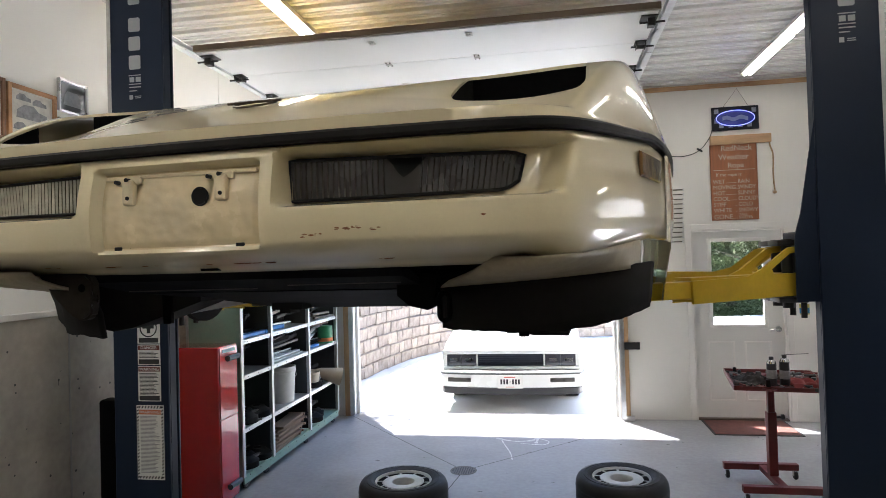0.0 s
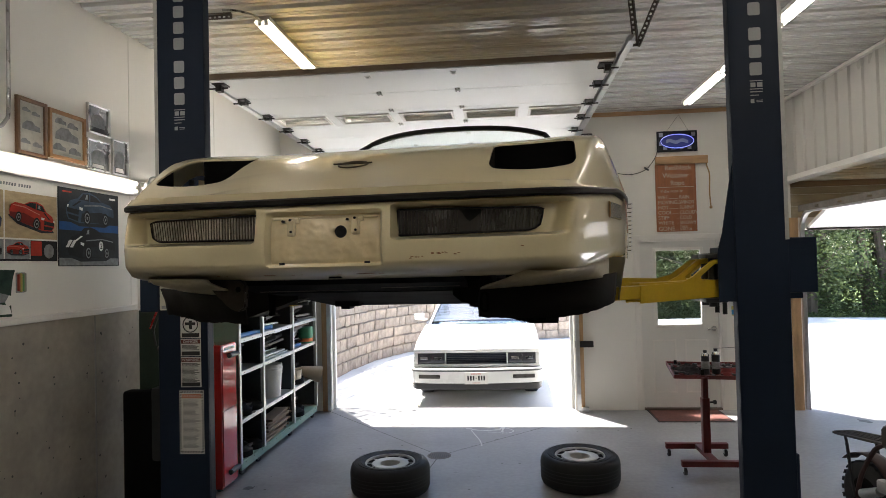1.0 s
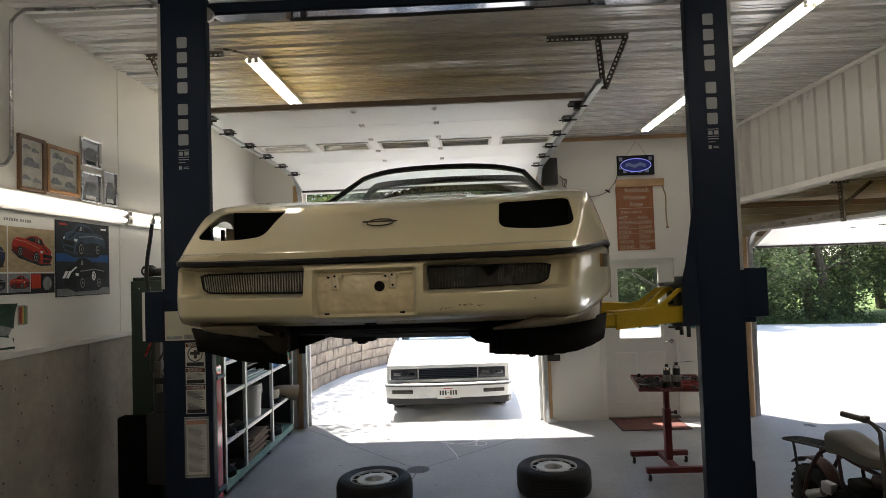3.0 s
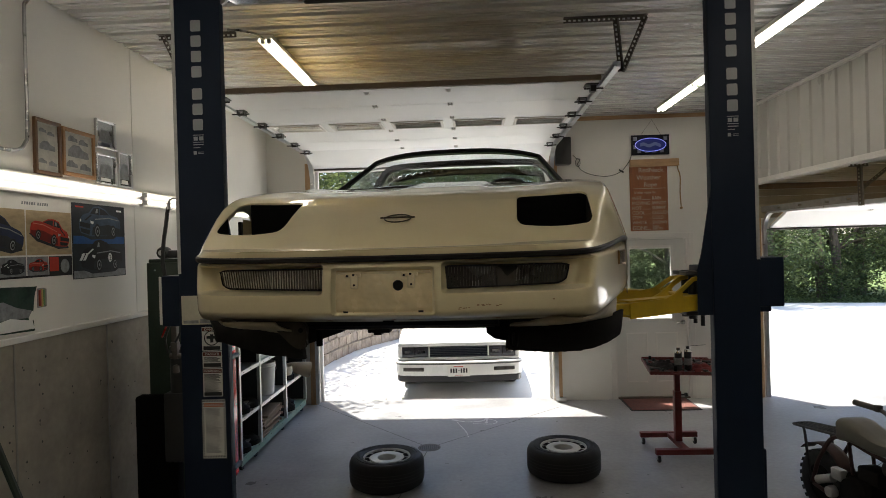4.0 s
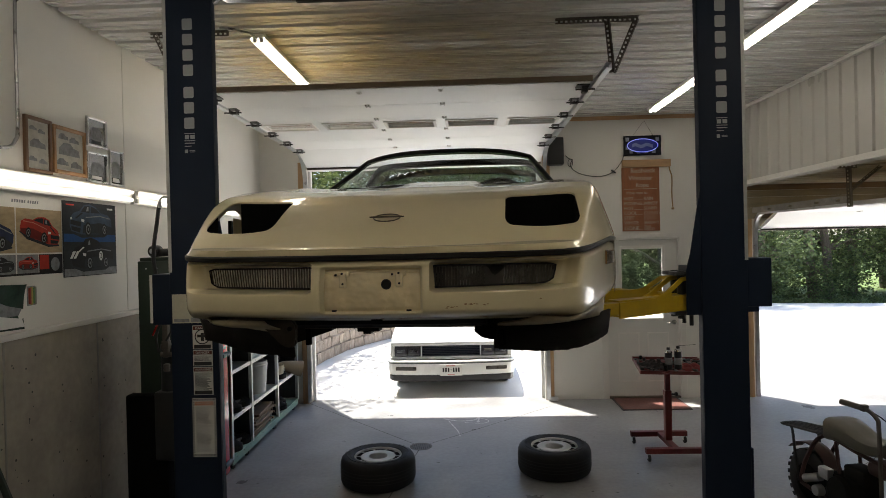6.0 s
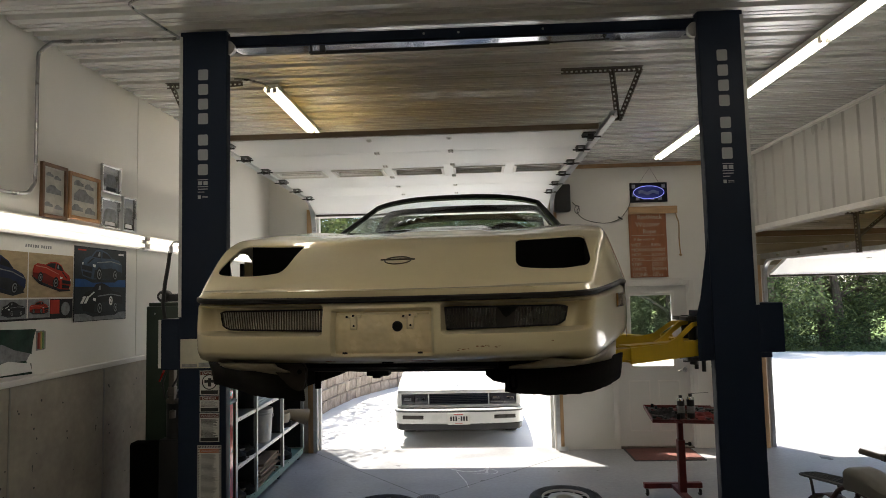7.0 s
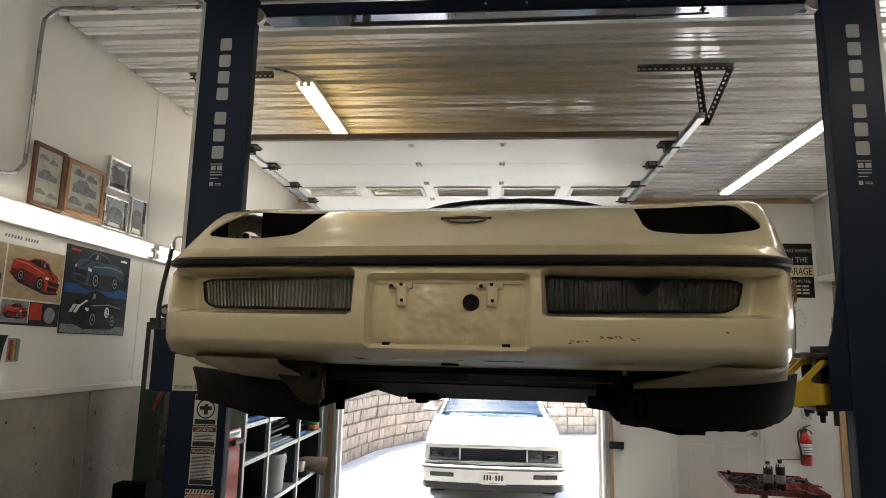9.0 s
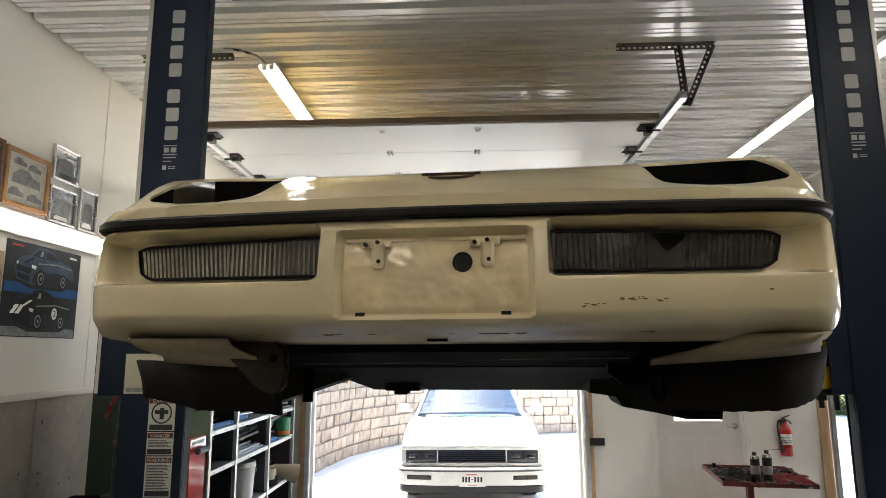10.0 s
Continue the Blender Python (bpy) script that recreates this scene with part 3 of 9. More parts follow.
hanger("track_hanger", (1.50, 4.30, ZC), (0.31, 0.29), 0.40, (0.06, 0.27, 0.09), "dark perforated angle-iron hanger on the ceiling")
hanger("track_hanger", (-1.53, 4.30, ZC), (0.28, 0.31), 0.40, (-0.06, -0.24, -0.08), "dark perforated angle-iron hanger on the ceiling")
hanger("track_hanger", (4.10, 5.71, ZS - 0.012), (0.09, 0.09), 0.40, (0.0, 0.30, 0.01), "browned perforated angle-iron hanger under the drop wall", 0.24, M_ZINCBR)

# entry door
door_3 = thing("door_3", ((ED[0] + ED[1]) / 2, YN, 0), "closed white entry door with a window", "door", kind="structure")
w = (ED[1] - ED[0]) / 2
bm = bmesh.new()
for a in ((-w, -0.27, 0.02, 2.06), (0.27, w, 0.02, 2.06), (-0.27, 0.27, 0.02, 1.03), (-0.27, 0.27, 1.95, 2.06)):
    bx(bm, a[0] + (0.022 if a[0] == -w else 0), a[1] - (0.022 if a[1] == w else 0), 0.05, 0.095, a[2], a[3])
leaf = part("leaf", bm, mat("door_paint", (0.70, 0.69, 0.655), 0.4, var=0.04, scale=2, fine=150, bump=0.03), door_3)
bm = bmesh.new()
for x0, x1 in ((-0.33, -0.05), (0.05, 0.33)):
    for a in ((x0, x0 + 0.02, 0.2, 0.85), (x1 - 0.02, x1, 0.2, 0.85), (x0 + 0.02, x1 - 0.02, 0.2, 0.22), (x0 + 0.02, x1 - 0.02, 0.83, 0.85)):
        bx(bm, a[0], a[1], 0.044, 0.05, a[2], a[3], 0.002)
part("panel_moulding", bm, M_TRIM, leaf)
bm = bmesh.new()
for a in ((-0.30, -0.262, 1.0, 1.98), (0.262, 0.30, 1.0, 1.98), (-0.262, 0.262, 1.0, 1.038), (-0.262, 0.262, 1.942, 1.98)):
    bx(bm, a[0], a[1], 0.035, 0.05, a[2], a[3], 0.004)
part("window_frame", bm, M_TRIM, leaf)
bm = bmesh.new()
bx(bm, -0.265, 0.265, 0.068, 0.076, 1.035, 1.945)
pane = part("pane", bm, M_GLASS, leaf)
pane.visible_shadow = False
bm = bmesh.new()
cyl(bm, (0.40, 0.05, 0.98), (0.40, 0.035, 0.98), 0.032)
cyl(bm, (0.40, 0.04, 0.98), (0.40, -0.015, 0.98), 0.011)
tube(bm, bend([(0.40, -0.012, 0.98), (0.35, -0.014, 0.983), (0.30, -0.008, 0.975)], 5), 0.010)
part("lever_handle", bm, M_CHROME, leaf, "satin chrome lever handle", True)
bm = bmesh.new()
bx(bm, -w, -w + 0.02, 0.0, 0.16, 0.0, ED[2])
bx(bm, w - 0.02, w, 0.0, 0.16, 0.0, ED[2])
bx(bm, -w + 0.02, w - 0.02, 0.0, 0.16, ED[2] - 0.018, ED[2])
for s in (-1, 1):
    bx(bm, s * w, s * (w + 0.06), -0.014, -0.001, 0.0, ED[2] + 0.06, 0.003)
bx(bm, -w, w, -0.014, -0.001, ED[2], ED[2] + 0.06, 0.003)
part("door_frame", bm, M_TRIM, door_3)
bm = bmesh.new()
bx(bm, -w + 0.02, w - 0.02, -0.01, 0.14, 0.001, 0.022, 0.004)
part("threshold", bm, mat("threshold", (0.12, 0.09, 0.07), 0.5), door_3, "dark door threshold")


def strip_lamp(name, at, length, axis, label, n_tubes=2, face="down"):
    """A shop strip light: housing, two tubes, end holders."""
    ob = thing(name, at, label, "strip light", group="strip lights", rz=0 if axis == "x" else 90)
    bm = bmesh.new()
    h = length / 2
    if face == "down":
        prism(bm, [(-0.056, 0.056), (0.056, 0.056), (0.064, 0.016), (0.060, 0.016), (0.048, 0.036), (0.010, 0.028), (-0.010, 0.028), (-0.048, 0.036), (-0.060, 0.016), (-0.064, 0.016)], 0, -h, h)
        pos = [(-0.027, 0.008), (0.027, 0.008)]
    else:
        prism(bm, [(0.0, -0.06), (0.0, 0.06), (-0.03, 0.06), (-0.045, 0.02), (-0.045, -0.02), (-0.03, -0.06)], 0, -h, h)
        pos = [(-0.056, -0.030), (-0.056, 0.030)]
    part("housing", bm, M_LAMPBODY, ob)
    for y, z in pos:
        k = max(1, round(length / 1.25)) if face == "down" else 1
        for i in range(k):
            a, b = -h + length * i / k + 0.02, -h + length * (i + 1) / k - 0.02
            bm = bmesh.new()
            cyl(bm, (a, y, z), (b, y, z), 0.0125, n=12)
            part("tube", bm, M_TUBE if face == "down" else M_TUBEWALL, ob, "glowing fluorescent tube", True)
            for e in (a, b):
                bm = bmesh.new()
                box(bm, (e, y * 0.9, z + (0.006 if face == "down" else 0)), (0.018, 0.03, 0.036), 0.003)
                part("tube_holder", bm, M_LAMPBODY, ob)
    return ob


strip_lamp("strip_light", (-1.03, 5.60, ZC - 0.06), 2.45, "y", "lit white fluorescent strip light on the steel ceiling")
strip_lamp("strip_light", (2.83, 6.25, ZC - 0.06), 2.45, "y", "lit white fluorescent strip light on the steel ceiling")
strip_lamp("strip_light", (2.83, 3.78, ZC - 0.06), 2.45, "y", "lit white fluorescent strip light on the steel ceiling")
strip_lamp("strip_light", (-1.0, 1.50, ZC - 0.06), 2.45, "y", "lit white fluorescent strip light on the steel ceiling")
strip_lamp("strip_light", (2.83, 1.31, ZC - 0.06), 2.45, "y", "lit white fluorescent strip light on the steel ceiling")
# unseen lamps added above and behind the camera to brighten the car's front
for x in (-1.0, 0.9, 2.83):
    for y in ((-1.4,) if x != 0.9 else (-0.35, -3.2)):
        strip_lamp("strip_light", (x, y, ZC - 0.06), 2.45, "y", "lit white fluorescent strip light on the steel ceiling")
strip_lamp("strip_light", (XW, 3.40, 2.50), 2.44, "y", "lit fluorescent shop light on the white side wall", face="wall").rotation_euler = (0, 0, radians(90))
strip_lamp("strip_light", (XW, 5.88, 2.50), 2.42, "y", "lit fluorescent shop light on the white side wall", face="wall")
strip_lamp("strip_light", (6.3, 6.2, 2.68), 1.25, "x", "lit fluorescent strip light in the side bay")

# ---- the tan sports car on the lift ----
CAR = (0.198, 1.600, 0.0)
CYAW = -4.7
car = thing("sports_car", CAR, "tan wheelless sports car raised on a lift, pop-up headlamps removed", "car", rz=CYAW)


def table(pairs):
    xs, ys = zip(*pairs)
    return lambda v: float(np.interp(v, xs, ys))


def smooth_table(pairs):
    """A rounded curve through pairs."""
    xs, ys = np.array(pairs, float).T
    fine = np.linspace(xs[0], xs[-1], 400)
    raw = np.interp(fine, xs, ys)
    k = 15
    pad = np.r_[2 * raw[0] - raw[k:0:-1], raw, 2 * raw[-1] - raw[-2:-k - 2:-1]]
    sm = np.convolve(pad, np.ones(2 * k + 1) / (2 * k + 1), "valid")
    return lambda v: float(np.interp(v, fine, sm))


HALF = 0.905
NOSE = [(0.0, 0.0), (0.15, 0.003), (0.3, 0.011), (0.5, 0.030), (0.575, 0.045), (0.625, 0.072), (0.655, 0.110), (0.680, 0.165), (0.708, 0.24), (0.742, 0.34), (0.787, 0.47), (0.828, 0.63), (0.862, 0.82), (0.885, 1.03), (HALF, 1.30)]
nose = smooth_table(NOSE)
FLANK = [(x, nose(x)) for x in np.linspace(0.0, 0.898, 200)]
wide = table([(y, x) for x, y in FLANK] + [(1.45, 0.907), (2.2, 0.915), (3.6, 0.915), (4.1, 0.87), (4.45, 0.79)])
crown = smooth_table([(0.0, 2.036), (0.06, 2.062), (0.15, 2.104), (0.24, 2.145), (0.4, 2.206), (0.6, 2.264), (0.85, 2.306), (1.1, 2.335), (1.3, 2.36), (1.55, 2.375)])


def strip_z(x, y):
    return 2.034 + flank_lift(y)


def flank_lift(y):
    return 0.045 * min(1.0, y / 0.5)


def soft_min(a, b, k):
    h = max(0.0, min(1.0, 0.5 + 0.5 * (b - a) / k))
    return b + (a - b) * h - k * h * (1 - h)


def hood_z(x, y):
    s = strip_z(x, y)
    edge = max(0.0, wide(y) - abs(x))
    # the shoulder rises inwards from the trim strip
    rise = s + 2.3 * edge ** 0.92
    back = min(0.05, nose(min(HALF, abs(x)))) * max(0.0, 1 - y / 0.35)
    z = soft_min(crown(max(0.0, y - back)) + 0.012 * math.exp(-((abs(x) - 0.66) / 0.13) ** 2) * min(1, y), rise, 0.05)
    # the bonnet falls away round the lamps
    z -= 0.030 * math.exp(-((abs(x) - 0.53) / 0.20) ** 2) * max(0.0, min(1.0, y / 0.12)) * max(0.0, min(1.0, (0.45 - y) / 0.2))
    # raised middle of the bonnet, with a step towards the screen
    if y > 0.7:
        t = min(1, (y - 0.7) / 0.6)
        z += 0.022 * t / (1 + math.exp((abs(x - 0.085) - 0.185) / 0.009))
        z -= 0.003 * t
    return max(z, s - 0.004 + min(0.02, edge))


# openings of the pop-up headlamps, as boxes with rounded corners in plan
LAMPS = ((-0.533, 0.376), (0.538, 0.376))
LHX, LHY, LRX, LRY = 0.126, 0.134, 0.026, 0.050


def in_lamp(x, y):
    for cx, cy in LAMPS:
        dx, dy = abs(x - cx), abs(y - cy)
        kx, ky = max(0.0, (dx - LHX) / LRX + 1), max(0.0, (dy - LHY) / LRY + 1)
        if dx < LHX and dy < LHY and kx * kx + ky * ky < 1:
            return True
    return False


tt = np.linspace(-1, 1, 261)
us = [HALF * math.sin(t * math.pi / 2) for t in tt]
vs = [-1.0] + [v for v in np.linspace(0, 1, 170)]


def hood_at(u, v):
    y0 = nose(abs(u)) + 0.002
    if v < 0:
        return Vector((u, y0 + 0.004, strip_z(u, y0) - 0.018))
    y = y0 + v ** 1.25 * (1.55 - y0)
    return Vector((u, y, hood_z(u, y)))


bm = bmesh.new()
sheet(bm, hood_at, us, vs, lambda u, v: not in_lamp(u, hood_at(u, v).y))
# clean edge and turned-down lip round the lamp openings
for v in bm.verts:
    if v.is_boundary:
        for cx, cy in LAMPS:
            dx, dy = v.co.x - cx, v.co.y - cy
            if abs(dx) < 0.16 and abs(dy) < 0.17:
                ax, ay = (abs(dx) - LHX) / LRX + 1, (abs(dy) - LHY) / LRY + 1
                if ax > 0 and ay > 0:
                    k = 1 / max(1e-6, math.hypot(ax, ay))
                    nx, ny = LHX + (ax * k - 1) * LRX, LHY + (ay * k - 1) * LRY
                elif LHX - abs(dx) < LHY - abs(dy):
                    nx, ny = LHX, abs(dy)
                else:
                    nx, ny = abs(dx), LHY
                v.co.x, v.co.y = cx + math.copysign(nx, dx), cy + math.copysign(ny, dy)
                v.co.z = hood_z(v.co.x, v.co.y)
rim = [e for e in bm.edges if e.is_boundary and in_lamp((e.verts[0].co.x + e.verts[1].co.x) / 2 * 1.0, (e.verts[0].co.y + e.verts[1].co.y) / 2) or (e.is_boundary and any(abs(e.verts[0].co.x - cx) < 0.2 and abs(e.verts[0].co.y - cy) < 0.2 for cx, cy in LAMPS) and 0.05 < e.verts[0].co.y - nose(min(HALF, abs(e.verts[0].co.x))))]
q = bmesh.ops.extrude_edge_only(bm, edges=rim)
bmesh.ops.translate(bm, vec=(0, 0, -0.007), verts=[g for g in q["geom"] if isinstance(g, bmesh.types.BMVert)])
# open front wheel arch on the near-side flank
ARY, ARZ, ARR = 0.80, 1.93, 0.30
gone = [f for f in bm.faces if f.calc_center_median().x < -0.74 and math.hypot(f.calc_center_median().y - ARY, f.calc_center_median().z - ARZ) < ARR]
lip = {v for f in gone for v in f.verts}
bmesh.ops.delete(bm, geom=gone, context="FACES")
for v in lip:
    if v.is_valid and v.link_faces:
        r_ = math.hypot(v.co.y - ARY, v.co.z - ARZ)
        if abs(r_ - ARR) < 0.07:
            v.co.y, v.co.z = ARY + (v.co.y - ARY) * ARR / r_, ARZ + (v.co.z - ARZ) * ARR / r_
part("bonnet", bm, M_TAN, car, "glossy tan clamshell bonnet", True)

# near-black sheets under the lamp openings, coloured to stand for the shade inside
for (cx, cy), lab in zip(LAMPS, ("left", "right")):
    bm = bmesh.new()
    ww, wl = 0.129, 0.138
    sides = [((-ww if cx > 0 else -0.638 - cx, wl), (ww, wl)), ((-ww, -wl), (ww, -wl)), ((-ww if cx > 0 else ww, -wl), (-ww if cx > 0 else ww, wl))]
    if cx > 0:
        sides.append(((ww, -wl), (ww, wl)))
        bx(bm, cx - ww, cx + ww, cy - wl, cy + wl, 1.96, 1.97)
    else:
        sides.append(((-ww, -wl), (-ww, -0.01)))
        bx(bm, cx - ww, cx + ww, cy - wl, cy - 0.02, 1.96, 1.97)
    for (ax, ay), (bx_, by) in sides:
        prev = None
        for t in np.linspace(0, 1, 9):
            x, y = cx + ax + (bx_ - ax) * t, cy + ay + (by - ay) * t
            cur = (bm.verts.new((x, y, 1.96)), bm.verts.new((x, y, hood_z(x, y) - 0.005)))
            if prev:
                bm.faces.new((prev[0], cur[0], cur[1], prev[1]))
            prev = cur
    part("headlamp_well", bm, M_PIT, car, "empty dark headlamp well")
bm = bmesh.new()
bx(bm, -0.674, -0.661, 0.47, 0.49, 1.95, 2.17, 0.003)
part("lamp_bracket", bm, M_CARBLK, car)
bm = bmesh.new()
prism(bm, [(-0.712, 2.04), (-0.642, 2.04), (-0.647, 2.13), (-0.658, 2.160), (-0.682, 2.180), (-0.712, 2.185)], 1, 0.598, 0.603)
part("inner_fender", bm, M_TANX, car, "tan inner fender panel")

# nose skin below the strip, laid round the plan outline
LIP, TOP = 1.822, 2.012


def outline(s):
    """Plan point and outward normal at s from -1 (left, behind) to 1."""
    x = HALF * math.sin(s * math.pi / 2)
    y = nose(abs(x))
    e = 1e-3
    x2 = max(-HALF, min(HALF, x + (e if x < HALF - e else -e)))
    y2 = nose(abs(x2))
    d = Vector((x2 - x, y2 - y, 0)).normalized() * (1 if x2 > x else -1)
    return x, y, Vector((d.y, -d.x, 0))


def rbox(x, z, cx, cz, hx, hz, r):
    qx, qz = abs(x - cx) - hx + r, abs(z - cz) - hz + r
    return math.hypot(max(qx, 0), max(qz, 0)) + min(max(qx, qz), 0) - r


def well(sd, slope, depth):
    """Depth of a moulded recess, by distance sd to its edge."""
    t = max(0.0, min(1.0, -sd / slope))
    return depth * t * t * (3 - 2 * t)


def lamp_depth(x):
    """How far the lamp lenses lie behind the nose outline; they sweep back outwards."""
    return 0.045 + 0.022 * max(0.0, min(1.0, (x - 0.19) / 0.37))


def nose_skin(s, k):
    x, y, n = outline(s)
    lift = flank_lift(y)
    z = LIP + (TOP - LIP) * k + lift
    zz = z - lift
    # section: rounded lip below, slight belly, rounded shoulder under the strip
    fl = max(0.0, min(1.0, (abs(x) - 0.56) / 0.10))
    out = (0.012 - 0.009 * fl) * math.sin(math.pi * min(1, k * 1.15)) - (0.05 - 0.040 * fl) * max(0, (0.20 - k) / 0.20) ** 2.2 - 0.012 * max(0, (k - 0.9) / 0.1) ** 2
    # number plate pocket
    d = well(rbox(x, zz, 0.003, 1.921, 0.162, 0.075, 0.014), 0.013, 0.022)
    # lamp recesses, flaring outwards
    for sg in (-1, 1):
        xi, xo = 0.183, 0.665
        cx, hx = sg * (xi + xo) / 2, (xo - xi) / 2
        sd = rbox(x, zz, cx, 1.960, hx, 0.049, 0.018)
        fade = max(0.0, min(1.0, (xo - 0.3 * max(0.0, 1.995 - zz) - abs(x)) / 0.066))
        fade *= fade * (3 - 2 * fade)
        d = max(d, well(sd, 0.012, (lamp_depth(abs(x)) + 0.014) * fade))
    p = Vector((x, y + d, z)) + n * out
    if k < 0.2:
        p.y += 0.05 * (1 - fl) * ((0.2 - k) / 0.2) ** 2
    return p


ss = [s for s in np.linspace(-0.815, 0.815, 420)]
ks = [k for k in np.linspace(0, 1, 58)]
bm = bmesh.new()
g = sheet(bm, nose_skin, ss, ks)
# underside of the lip turns back
last = [g[i][0] for i in range(len(ss))]
for dy, dz, fx in ((0.012, -0.004, 1.0), (0.034, -0.0095, 0.995), (0.050, -0.0105, 0.99), (0.16, 0.004, 0.97)):
    row = [bm.verts.new((v.co.x * fx, nose_skin(ss[i], 0).y + dy, nose_skin(ss[i], 0).z + dz)) for i, v in enumerate(last)]
    for i in range(len(ss) - 1):
        bm.faces.new((last[i], last[i + 1], row[i + 1], row[i]))
    last = row
fascia = part("front_bumper_cover", bm, M_TAN, car, "tan moulded front bumper cover with chips", True)

# trim strip
bm = bmesh.new()
pr = [(-0.016, 0.0), (0.004, 0.0), (0.008, 0.004), (0.008, 0.013), (0.002, 0.018), (-0.016, 0.018)]
rows = []
for s in np.linspace(-0.90, 0.90, 200):
    x, y, n = outline(s)
    z = strip_z(x, y) - 0.021
    rows.append([bm.verts.new(Vector((x, y, z + b)) + n * (a - 0.003)) for a, b in pr])
for a, b in zip(rows, rows[1:]):
    for k in range(len(pr)):
        bm.faces.new((a[k], a[(k + 1) % len(pr)], b[(k + 1) % len(pr)], b[k]))
part("trim_strip", bm, M_CARBLK, car, "black rubber trim strip round the nose", True)


def skin_point(x, z, out=0.0):
    """A point on the nose skin at plan x and height z, pushed out."""
    s = math.asin(max(-1, min(1, x / HALF))) * 2 / math.pi
    xx, y, n = outline(s)
    lift = flank_lift(y)
    p = nose_skin(s, (z - LIP) / (TOP - LIP))
    return Vector((p.x, p.y, z + lift)) + n * out, n


# lamp lenses with ribs
def lens(sg, clear):
    xi, xo = 0.191, 0.569
    holder = None
    bm = bmesh.new()
    n = 48

    def lp(u, v, push=0.0):
        # the outer end is cut on a slant and rounded
        x = xi + (xo - xi) * u
        z1 = 1.992 - 0.004 * u
        z0 = 1.925 + 0.004 * u
        if u > 0.91:
            c = (u - 0.91) / 0.09
            z0 += 0.013 * c * c
            z1 -= 0.006 * c * c
        x2 = x - 0.010 * u * (1 - v) * (1 if u > 0.5 else 0)
        z = z0 + (z1 - z0) * v
        s = math.asin(x2 / HALF) * 2 / math.pi
        _, y, nn = outline(s)
        lift = flank_lift(y)
        p = Vector((x2, y + lamp_depth(x2), z + lift)) + nn * push
        return Vector((sg * p.x, p.y, p.z))
    sheet(bm, lambda u, v: lp(u, v), [k / n for k in range(n + 1)], [0, 0.25, 0.5, 0.75, 1])
    holder = part("fog_lamp", bm, M_LENS if clear else M_LENSDK, car, "clear ribbed lamp lens" if clear else "smoke-stained dark ribbed lamp lens", True)
    m = 40
    for k in range(m):
        u = (k + 0.5) / m * 0.97 + 0.012
        if not clear and 0.43 < u < 0.58:
            continue
        w = 0.0035
        bm = bmesh.new()
        a = [lp(max(0, u - w), v, 0.001) for v in (0.04, 0.96)]
        b = [lp(min(1, u + w), v, 0.001) for v in (0.04, 0.96)]
        c = [lp(u, v, 0.0055) for v in (0.05, 0.95)]
        A, B, C = ([bm.verts.new(p) for p in q] for q in (a, b, c))
        bm.faces.new((A[0], C[0], C[1], A[1]))
        bm.faces.new((C[0], B[0], B[1], C[1]))
        part("rib", bm, M_LENSRIB if clear else M_LENSRIBDK, holder)
    # black gasket round the lens
    bm = bmesh.new()
    ring = [lp(u, 0, 0.003) for u in np.linspace(0, 1, 30)] + [lp(1, v, 0.003) for v in (0.3, 0.6)] + [lp(u, 1, 0.003) for u in np.linspace(1, 0, 30)] + [lp(0, 0.5, 0.003), lp(0, 0, 0.003)]
    tube(bm, ring, 0.0031, 6)
    part("gasket", bm, M_CARBLK, holder, "", True)
    if not clear:
        bm = bmesh.new()
        pts = [lp(u, v, 0.004) for u, v in ((0.42, 1.0), (0.45, 0.82), (0.475, 0.58), (0.505, 0.46), (0.535, 0.58), (0.575, 0.80), (0.60, 0.98))]
        bm.faces.new([bm.verts.new(p) for p in pts])
        part("broken_hole", bm, M_PIT, holder, "dark hole broken in the lens")


lens(-1, True)
lens(1, False)

# number plate pocket: brackets, holes
for x in (-0.087, 0.090):
    bm = bmesh.new()
    p, n = skin_point(x, 1.952)
    box(bm, (x, p.y - 0.008, 1.952), (0.022, 0.016, 0.044), 0.005)
    box(bm, (x - 0.004, p.y - 0.004, 1.972), (0.05, 0.01, 0.014), 0.003)
    br = part("plate_bracket", bm, M_TANX, car)
    for dx, dz in ((0.0, 0.021), (-0.02, 0.018), (0.002, -0.01)):
        bm = bmesh.new()
        cyl(bm, (x + dx, p.y - 0.0175, 1.952 + dz), (x + dx, p.y - 0.008, 1.952 + dz), 0.0035, n=10)
        part("screw_hole", bm, M_CARBLK, br)
bm = bmesh.new()
p, n = skin_point(0.05, 1.937)
lathe(bm, [(0.0, 0.0), (0.0145, 0.0)], 24, 1, (0.05, p.y - 0.0065, 1.939))
tube(bm, [(0.05 + 0.0145 * math.cos(t), p.y - 0.006, 1.939 + 0.0145 * math.sin(t)) for t in np.linspace(0, 2 * math.pi, 25)], 0.0018, 6)
part("round_hole", bm, M_CARBLK, car, "round dark hole in the bumper cover")
for x in (-0.1175, 0.1175):
    bm = bmesh.new()
    p, n = skin_point(x, 1.858)
    box(bm, (x, p.y, 1.8575), (0.016, 0.006, 0.008), 0.001)
    part("slot_hole", bm, M_CARBLK, car)
    for dx, dz in ((0.026 if x < 0 else -0.03, 0.0), (0.026 if x < 0 else -0.03, 0.012)):
        bm = bmesh.new()
        cyl(bm, (x + dx, p.y - 0.002, 1.858 + dz), (x + dx, p.y + 0.002, 1.858 + dz), 0.003, n=10)
        part("screw_hole", bm, M_CARBLK, car)
bm = bmesh.new()
p, n = skin_point(0.0, 1.986)
